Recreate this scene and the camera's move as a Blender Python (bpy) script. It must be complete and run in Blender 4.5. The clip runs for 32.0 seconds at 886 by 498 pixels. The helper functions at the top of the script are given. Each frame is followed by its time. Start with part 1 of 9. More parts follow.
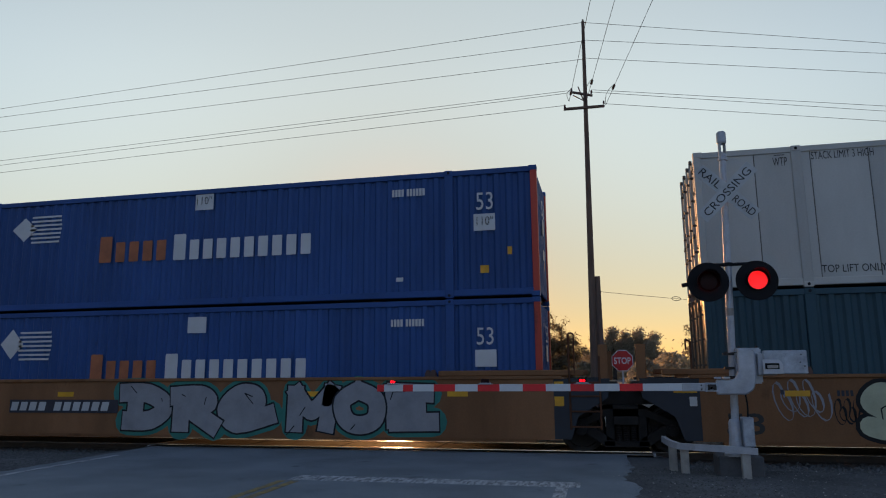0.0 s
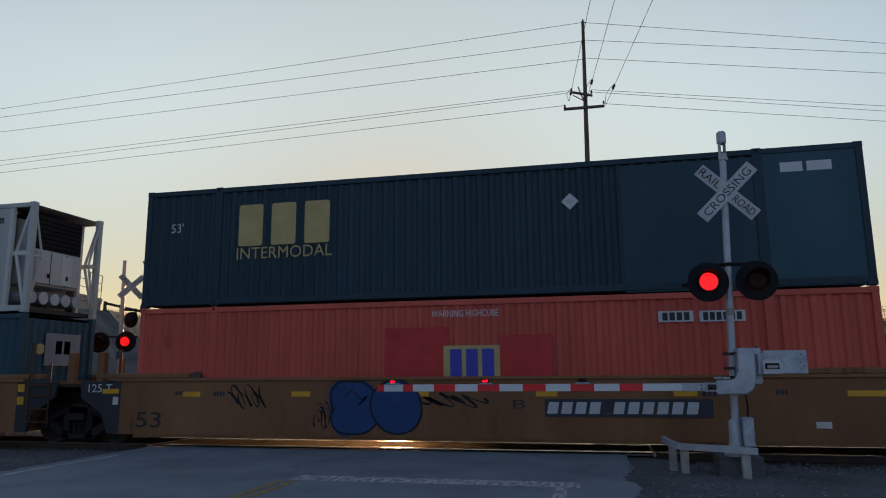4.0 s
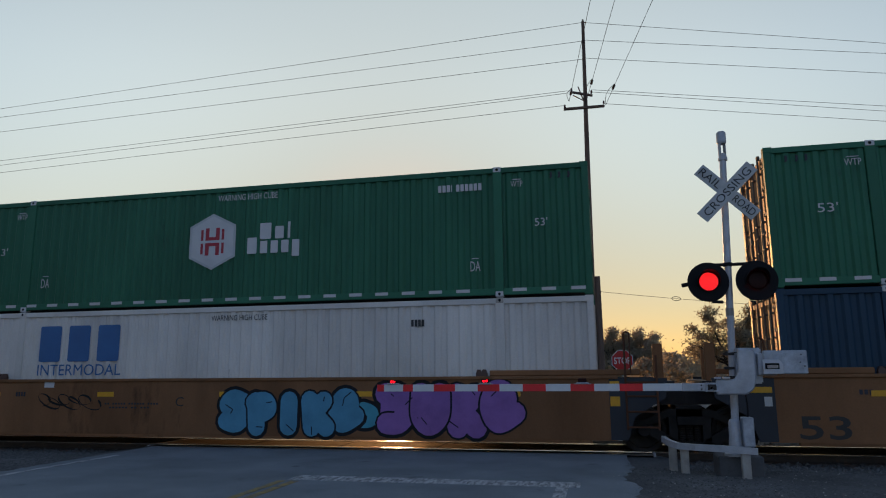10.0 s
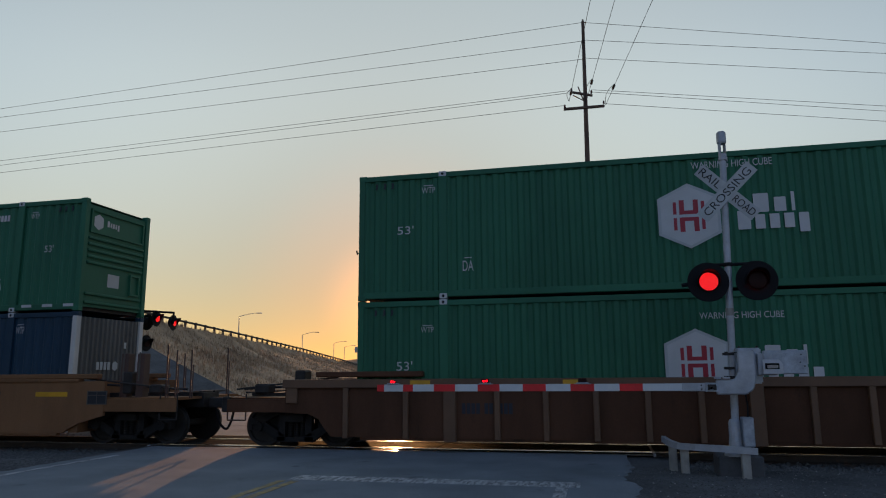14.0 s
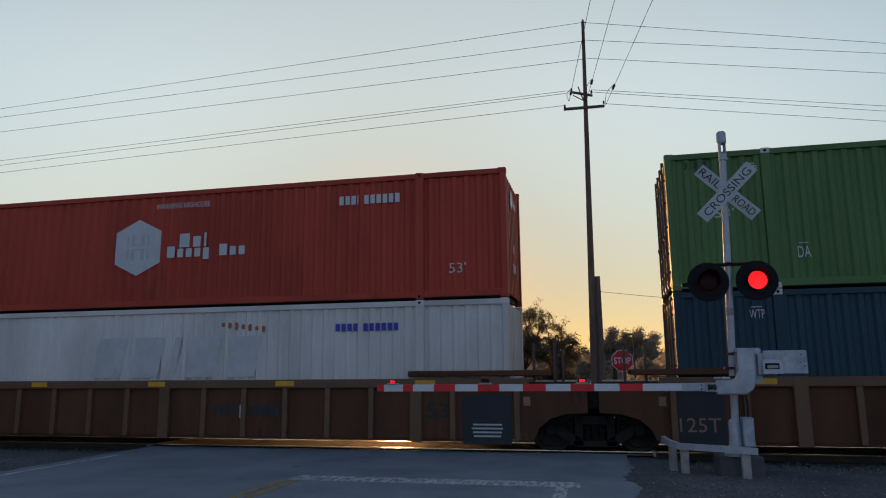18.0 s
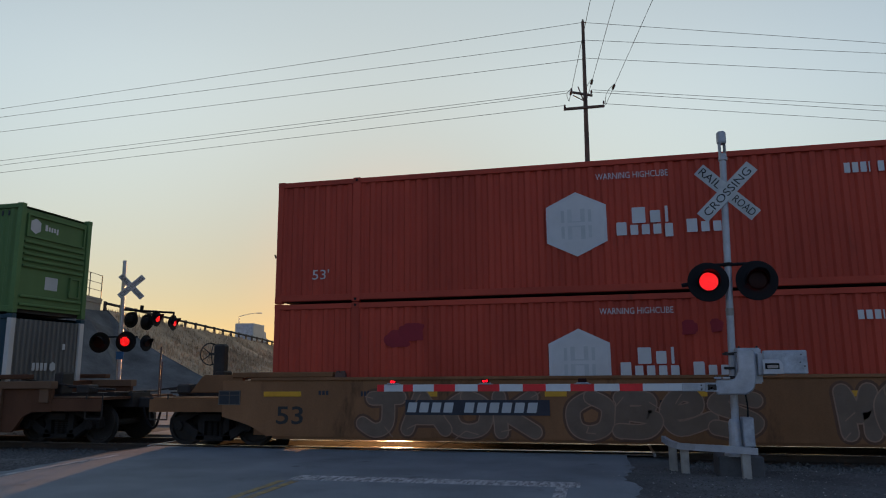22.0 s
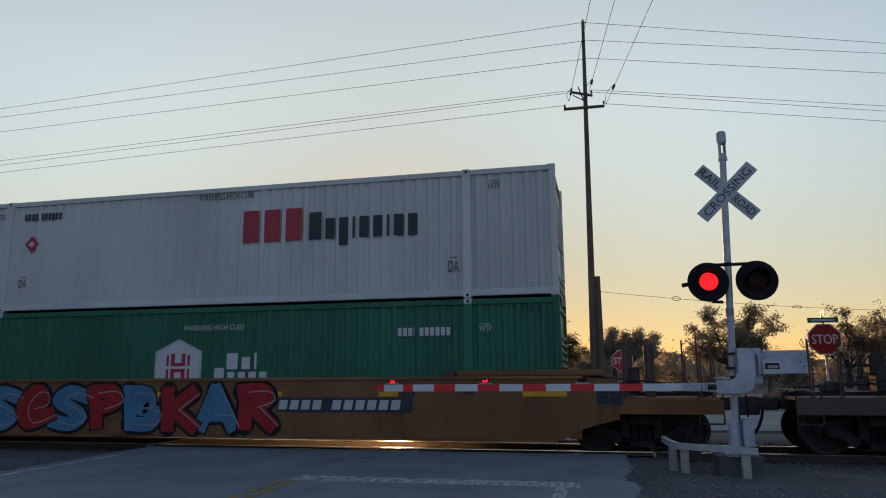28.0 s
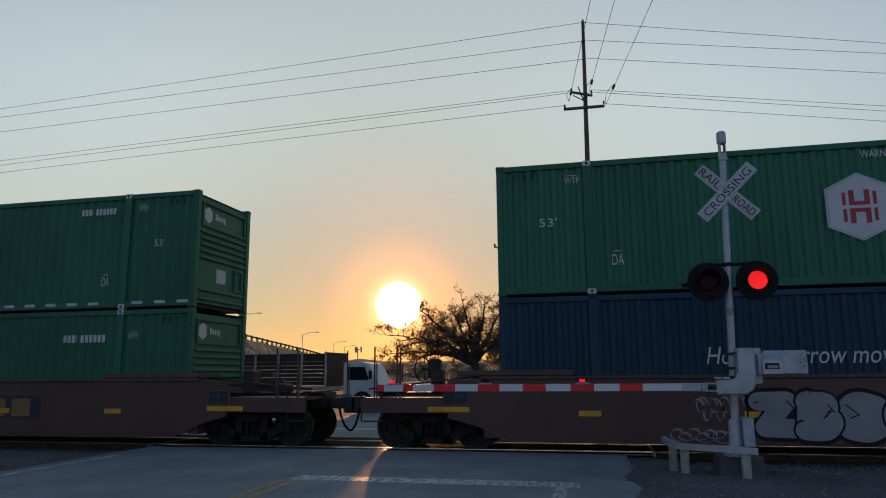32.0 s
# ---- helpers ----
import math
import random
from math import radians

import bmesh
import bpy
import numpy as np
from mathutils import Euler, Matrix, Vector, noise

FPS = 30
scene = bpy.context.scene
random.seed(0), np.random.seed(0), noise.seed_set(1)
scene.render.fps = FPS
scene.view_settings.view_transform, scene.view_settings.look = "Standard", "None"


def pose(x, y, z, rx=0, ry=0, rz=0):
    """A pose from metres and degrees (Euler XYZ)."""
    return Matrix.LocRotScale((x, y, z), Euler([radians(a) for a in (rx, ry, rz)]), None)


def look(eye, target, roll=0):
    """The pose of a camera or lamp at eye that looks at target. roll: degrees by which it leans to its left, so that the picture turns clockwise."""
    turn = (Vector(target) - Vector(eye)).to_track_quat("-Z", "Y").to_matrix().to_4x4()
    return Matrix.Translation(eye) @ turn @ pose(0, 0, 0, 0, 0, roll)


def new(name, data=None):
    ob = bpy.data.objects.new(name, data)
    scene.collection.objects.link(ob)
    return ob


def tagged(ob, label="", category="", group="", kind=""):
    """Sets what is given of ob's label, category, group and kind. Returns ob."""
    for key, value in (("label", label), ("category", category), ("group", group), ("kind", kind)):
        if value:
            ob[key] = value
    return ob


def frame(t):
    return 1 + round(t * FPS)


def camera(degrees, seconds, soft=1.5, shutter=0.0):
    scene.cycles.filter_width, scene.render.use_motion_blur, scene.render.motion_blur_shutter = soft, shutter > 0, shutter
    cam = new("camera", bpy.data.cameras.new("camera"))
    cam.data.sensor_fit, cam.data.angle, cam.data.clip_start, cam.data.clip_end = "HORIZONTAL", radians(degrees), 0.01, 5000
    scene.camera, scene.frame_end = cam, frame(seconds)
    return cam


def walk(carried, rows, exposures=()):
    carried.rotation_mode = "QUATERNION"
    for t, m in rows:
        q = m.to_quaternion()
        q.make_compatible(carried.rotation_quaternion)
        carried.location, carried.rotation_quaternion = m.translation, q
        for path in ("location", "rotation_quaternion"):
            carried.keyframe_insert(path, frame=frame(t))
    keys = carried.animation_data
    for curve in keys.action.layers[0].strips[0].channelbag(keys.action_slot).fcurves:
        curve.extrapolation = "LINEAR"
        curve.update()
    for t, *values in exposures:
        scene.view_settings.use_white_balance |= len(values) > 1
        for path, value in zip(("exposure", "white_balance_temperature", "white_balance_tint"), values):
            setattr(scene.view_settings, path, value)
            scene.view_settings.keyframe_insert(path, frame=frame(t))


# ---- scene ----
cam = camera(65.2, 32.0, soft=1.1)
EYE = Vector((0.0, 0.0, 1.652))
CAM_POSE = pose(*EYE, 0, 0, 12.85) @ pose(0, 0, 0, 90 + 10.08, 0, 0) @ pose(0, 0, 0, 0, 0, -0.466)
walk(cam, [(0.0, CAM_POSE), (32.0, CAM_POSE)], exposures=[(t, stops, 7900, 19) for t, stops in (
    (0.0, 1.64), (2.3, 1.62), (2.9, 1.42), (3.4, 1.42), (3.9, 1.6), (5.0, 1.62), (10.3, 1.6), (10.8, 1.45), (11.2, 1.45), (11.9, 1.62), (13.0, 1.62), (13.6, 1.46), (14.1, 1.40), (14.4, 1.5), (15.0, 1.6),
    (20.3, 1.6), (20.8, 1.40), (21.3, 1.40), (21.9, 1.58), (23.3, 1.6), (23.8, 1.42), (24.2, 1.42), (24.8, 1.62), (28.2, 1.6), (28.7, 1.38), (29.4, 1.40), (29.9, 1.6), (31.2, 1.6), (31.7, 1.42), (32.0, 1.40))])

# ---- light: low evening sun ahead, clear hazy sky ----
SUN_DIR = Vector((-0.2840, 0.9541, 0.0955)).normalized()
SUN_EL, SUN_AZ = math.asin(SUN_DIR.z), math.atan2(SUN_DIR.x, SUN_DIR.y)


SKY_S, SKY_LOW = 0.088, 0.34
LOBE_S, LOBE_C, LOBE_P = 0.10, (0.98, 1.0, 0.74), 5.0
HAZE_H, HAZE_S, HAZE_C = 0.15, 0.13, (1.0, 0.44, 0.18)
NEAR_AMT, NEAR_P = 0.46, 34.0
SKY_WEST, SKY_EAST = (1.0, 1.0, 0.90, 1), (0.92, 1.05, 1.45, 1)
SUN_GLOW = ((1.98, 1.0, 1.6, (1.0, 0.88, 0.70), 7.0), (3.2, 1.2, 2.0, (1.0, 0.46, 0.20), 0.40), (7.5, 0.8, 2.6, (1.0, 0.30, 0.06), 0.24), (15.0, 0.5, 2.0, (1.0, 0.24, 0.04), 0.07))


def sky_world():
    w = bpy.data.worlds.new("evening_sky")
    w.use_nodes = True
    nt = w.node_tree
    nt.nodes.clear()
    out = nt.nodes.new("ShaderNodeOutputWorld")
    bg = nt.nodes.new("ShaderNodeBackground")
    sky = nt.nodes.new("ShaderNodeTexSky")
    sky.sky_type, sky.sun_disc = "NISHITA", False
    sky.sun_elevation, sky.sun_rotation = SUN_EL, SUN_AZ
    sky.altitude, sky.air_density, sky.dust_density, sky.ozone_density = 50, 1.0, 0.08, 2.0
    bg.inputs["Strength"].default_value = SKY_S
    # the sun's disc and its aureole in the haze
    tc = nt.nodes.new("ShaderNodeTexCoord")
    nrm = nt.nodes.new("ShaderNodeVectorMath")
    nrm.operation = "NORMALIZE"
    nt.links.new(tc.outputs["Generated"], nrm.inputs[0])
    dot = nt.nodes.new("ShaderNodeVectorMath")
    dot.operation = "DOT_PRODUCT"
    dot.inputs[1].default_value = SUN_DIR
    nt.links.new(nrm.outputs["Vector"], dot.inputs[0])
    total = bg.outputs["Background"]
    # warm haze low over the whole horizon, stronger towards the sun
    sep = nt.nodes.new("ShaderNodeSeparateXYZ")
    nt.links.new(nrm.outputs["Vector"], sep.inputs[0])

    def calc(op, a, b):
        nd = nt.nodes.new("ShaderNodeMath")
        nd.operation = op
        for i, v in enumerate((a, b)):
            if isinstance(v, (int, float)):
                nd.inputs[i].default_value = v
            else:
                nt.links.new(v, nd.inputs[i])
        return nd.outputs[0]
    # the haze also dims the sky's own light near the horizon
    dim = nt.nodes.new("ShaderNodeMapRange")
    dim.interpolation_type = "SMOOTHSTEP"
    dim.inputs["From Max"].default_value, dim.inputs["To Min"].default_value = 0.42, SKY_LOW
    nt.links.new(calc("ABSOLUTE", sep.outputs["Z"], 0.0), dim.inputs["Value"])
    near = calc("MULTIPLY_ADD", dot.outputs["Value"], 0.5)
    near.node.inputs[2].default_value = 0.5
    near = calc("SUBTRACT", 1.0, calc("MULTIPLY", calc("POWER", near, NEAR_P), NEAR_AMT))
    dimmed = calc("MULTIPLY", dim.outputs["Result"], near)
    tint = nt.nodes.new("ShaderNodeMix")
    tint.data_type, tint.blend_type = "RGBA", "MULTIPLY"
    tint.inputs["Factor"].default_value = 1.0
    # hazier and warmer towards the sun, deeper blue opposite
    hue = nt.nodes.new("ShaderNodeMix")
    hue.data_type = "RGBA"
    hue.inputs["A"].default_value, hue.inputs["B"].default_value = SKY_EAST, SKY_WEST
    facing = calc("MULTIPLY_ADD", dot.outputs["Value"], 0.5)
    facing.node.inputs[2].default_value = 0.5
    nt.links.new(facing, hue.inputs["Factor"])
    hued = nt.nodes.new("ShaderNodeMix")
    hued.data_type, hued.blend_type = "RGBA", "MULTIPLY"
    hued.inputs["Factor"].default_value = 1.0
    nt.links.new(sky.outputs["Color"], hued.inputs["A"])
    nt.links.new(hue.outputs["Result"], hued.inputs["B"])
    nt.links.new(hued.outputs["Result"], tint.inputs["A"])
    nt.links.new(dimmed, tint.inputs["B"])
    nt.links.new(tint.outputs["Result"], bg.inputs["Color"])
    lobe = nt.nodes.new("ShaderNodeBackground")
    lobe.inputs["Color"].default_value = (*LOBE_C, 1)
    half = calc("MULTIPLY_ADD", dot.outputs["Value"], 0.5)
    half.node.inputs[2].default_value = 0.5
    nt.links.new(calc("MULTIPLY", calc("MULTIPLY", calc("POWER", half, LOBE_P), dimmed), LOBE_S), lobe.inputs["Strength"])
    addl = nt.nodes.new("ShaderNodeAddShader")
    nt.links.new(total, addl.inputs[0])
    nt.links.new(lobe.outputs[0], addl.inputs[1])
    total = addl.outputs[0]
    low = calc("POWER", 2.718, calc("MULTIPLY", calc("ABSOLUTE", sep.outputs["Z"], 0.0), -1 / HAZE_H))
    side = calc("MULTIPLY_ADD", dot.outputs["Value"], 0.5)
    side.node.inputs[2].default_value = 0.5
    side = calc("MULTIPLY_ADD", calc("POWER", side, 2.0), 0.7)
    side.node.inputs[2].default_value = 0.3
    haze = nt.nodes.new("ShaderNodeBackground")
    haze.inputs["Color"].default_value = (*HAZE_C, 1)
    nt.links.new(calc("MULTIPLY", calc("MULTIPLY", low, side), HAZE_S), haze.inputs["Strength"])
    add0 = nt.nodes.new("ShaderNodeAddShader")
    nt.links.new(total, add0.inputs[0])
    nt.links.new(haze.outputs[0], add0.inputs[1])
    total = add0.outputs[0]
    for lo, hi, power, color, strength in SUN_GLOW:
        mr = nt.nodes.new("ShaderNodeMapRange")
        mr.inputs["From Min"].default_value = math.cos(radians(lo))
        mr.inputs["From Max"].default_value = math.cos(radians(hi))
        nt.links.new(dot.outputs["Value"], mr.inputs["Value"])
        pw = nt.nodes.new("ShaderNodeMath")
        pw.operation = "POWER"
        pw.inputs[1].default_value = power
        nt.links.new(mr.outputs["Result"], pw.inputs[0])
        ml = nt.nodes.new("ShaderNodeMath")
        ml.operation = "MULTIPLY"
        ml.inputs[1].default_value = strength
        nt.links.new(pw.outputs[0], ml.inputs[0])
        b2 = nt.nodes.new("ShaderNodeBackground")
        b2.inputs["Color"].default_value = (*color, 1)
        nt.links.new(ml.outputs[0], b2.inputs["Strength"])
        add = nt.nodes.new("ShaderNodeAddShader")
        nt.links.new(total, add.inputs[0])
        nt.links.new(b2.outputs[0], add.inputs[1])
        total = add.outputs[0]
    nt.links.new(total, out.inputs["Surface"])
    scene.world = w


sky_world()
sun_data = bpy.data.lights.new("sun", "SUN")
sun_data.energy, sun_data.angle, sun_data.color = 0.85, radians(0.6), (1.0, 0.52, 0.22)
sun = new("sun", sun_data)
sun.matrix_world = look((0, 0, 60), Vector((0, 0, 60)) - SUN_DIR)


# ---- materials ----
def mat(name, color, rough=0.6, metal=0.0, grain=0.12, scale=3.0, spot=None, spot_amt=0.0, stretch=(1, 1, 1), bump=0.15, fine=40.0, vary=0.0, space="Object", spec=0.5, speck=0.8):
    """Paint or raw surface: colour drifts at two scales, a second colour (dirt, rust, wear) breaks through in patches, fine relief."""
    m = bpy.data.materials.new(name)
    m.use_nodes = True
    nt = m.node_tree
    b = nt.nodes["Principled BSDF"]
    b.inputs["Roughness"].default_value = rough
    b.inputs["Metallic"].default_value = metal
    b.inputs["Specular IOR Level"].default_value = spec
    tc = nt.nodes.new("ShaderNodeTexCoord")
    if space == "World":
        geo = nt.nodes.new("ShaderNodeNewGeometry")
        vec = geo.outputs["Position"]
    else:
        vec = tc.outputs["Object"]
    mp = nt.nodes.new("ShaderNodeMapping")
    mp.inputs["Scale"].default_value = stretch
    nt.links.new(vec, mp.inputs["Vector"])
    vec2 = mp.outputs["Vector"]
    oi = nt.nodes.new("ShaderNodeObjectInfo")
    off = nt.nodes.new("ShaderNodeVectorMath")
    off.operation = "MULTIPLY_ADD"
    off.inputs[1].default_value = (0, 0, 0) if space == "World" else (37, 19, 53)
    comb = nt.nodes.new("ShaderNodeCombineXYZ")
    for k in range(3):
        nt.links.new(oi.outputs["Random"], comb.inputs[k])
    nt.links.new(comb.outputs[0], off.inputs[0])
    nt.links.new(vec2, off.inputs[2])
    n1 = nt.nodes.new("ShaderNodeTexNoise")
    n1.inputs["Scale"].default_value, n1.inputs["Detail"].default_value, n1.inputs["Roughness"].default_value = scale, 6, 0.6
    n2 = nt.nodes.new("ShaderNodeTexNoise")
    n2.inputs["Scale"].default_value, n2.inputs["Detail"].default_value = fine, 3
    nt.links.new(off.outputs[0], n1.inputs["Vector"])
    nt.links.new(vec, n2.inputs["Vector"])
    lo = tuple(c * (1 - grain * 1.6) for c in color)
    hi = tuple(min(1, c * (1 + grain * 1.6)) for c in color)
    ramp = nt.nodes.new("ShaderNodeMix")
    ramp.data_type = "RGBA"
    ramp.inputs["A"].default_value, ramp.inputs["B"].default_value = (*lo, 1), (*hi, 1)
    mr = nt.nodes.new("ShaderNodeMapRange")
    mr.inputs["From Min"].default_value, mr.inputs["From Max"].default_value = 0.3, 0.7
    nt.links.new(n1.outputs["Fac"], mr.inputs["Value"])
    nt.links.new(mr.outputs[0], ramp.inputs["Factor"])
    col = ramp.outputs["Result"]
    if spot:
        mr2 = nt.nodes.new("ShaderNodeMapRange")
        mr2.inputs["From Min"].default_value, mr2.inputs["From Max"].default_value = 0.70 - spot_amt * 0.4, 0.80 - spot_amt * 0.3
        n3 = nt.nodes.new("ShaderNodeTexNoise")
        n3.inputs["Scale"].default_value, n3.inputs["Detail"].default_value, n3.inputs["Roughness"].default_value = scale * 1.7, 8, 0.7
        nt.links.new(off.outputs[0], n3.inputs["Vector"])
        nt.links.new(n3.outputs["Fac"], mr2.inputs["Value"])
        mx = nt.nodes.new("ShaderNodeMix")
        mx.data_type = "RGBA"
        nt.links.new(mr2.outputs[0], mx.inputs["Factor"])
        nt.links.new(col, mx.inputs["A"])
        mx.inputs["B"].default_value = (*spot, 1)
        col = mx.outputs["Result"]
    fm = nt.nodes.new("ShaderNodeMix")
    fm.data_type, fm.blend_type = "RGBA", "MULTIPLY"
    fm.inputs["Factor"].default_value = 1.0
    fr = nt.nodes.new("ShaderNodeMapRange")
    fr.inputs["To Min"].default_value, fr.inputs["To Max"].default_value = 1 - grain * speck, 1 + grain * speck
    nt.links.new(n2.outputs["Fac"], fr.inputs["Value"])
    nt.links.new(col, fm.inputs["A"])
    nt.links.new(fr.outputs[0], fm.inputs["B"])
    col = fm.outputs["Result"]
    if vary:
        hs = nt.nodes.new("ShaderNodeHueSaturation")
        vr = nt.nodes.new("ShaderNodeMapRange")
        vr.inputs["To Min"].default_value, vr.inputs["To Max"].default_value = 1 - vary, 1 + vary
        nt.links.new(oi.outputs["Random"], vr.inputs["Value"])
        nt.links.new(vr.outputs[0], hs.inputs["Value"])
        nt.links.new(col, hs.inputs["Color"])
        col = hs.outputs["Color"]
    nt.links.new(col, b.inputs["Base Color"])
    bp = nt.nodes.new("ShaderNodeBump")
    bp.inputs["Strength"].default_value, bp.inputs["Distance"].default_value = bump, 0.01
    nt.links.new(n2.outputs["Fac"], bp.inputs["Height"])
    nt.links.new(bp.outputs[0], b.inputs["Normal"])
    return m


def leafy(name, color, through_color, amount=0.5):
    """Leaves: part of the light passes through them."""
    m = mat(name, color, 0.7, 0, 0.25, 0.5, space="World")
    nt = m.node_tree
    out = nt.nodes["Material Output"]
    tr = nt.nodes.new("ShaderNodeBsdfTranslucent")
    tr.inputs["Color"].default_value = (*through_color, 1)
    mx = nt.nodes.new("ShaderNodeMixShader")
    mx.inputs[0].default_value = amount
    nt.links.new(nt.nodes["Principled BSDF"].outputs[0], mx.inputs[1])
    nt.links.new(tr.outputs[0], mx.inputs[2])
    nt.links.new(mx.outputs[0], out.inputs["Surface"])
    return m


def glow(name, color, strength):
    m = bpy.data.materials.new(name)
    m.use_nodes = True
    b = m.node_tree.nodes["Principled BSDF"]
    b.inputs["Base Color"].default_value = (*color, 1)
    b.inputs["Emission Color"].default_value = (*color, 1)
    b.inputs["Emission Strength"].default_value = strength
    return m


RUST = (0.10, 0.045, 0.02)
GRIME = (0.025, 0.022, 0.02)


def steel_paint(name, color, rough=0.42, spot=GRIME, amt=0.12, grain=0.13):
    return mat(name, color, rough + 0.08, 0.0, grain, 0.55, spot, amt, (1.0, 1.0, 0.35), 0.10, 30.0, 0.05, spec=0.22)


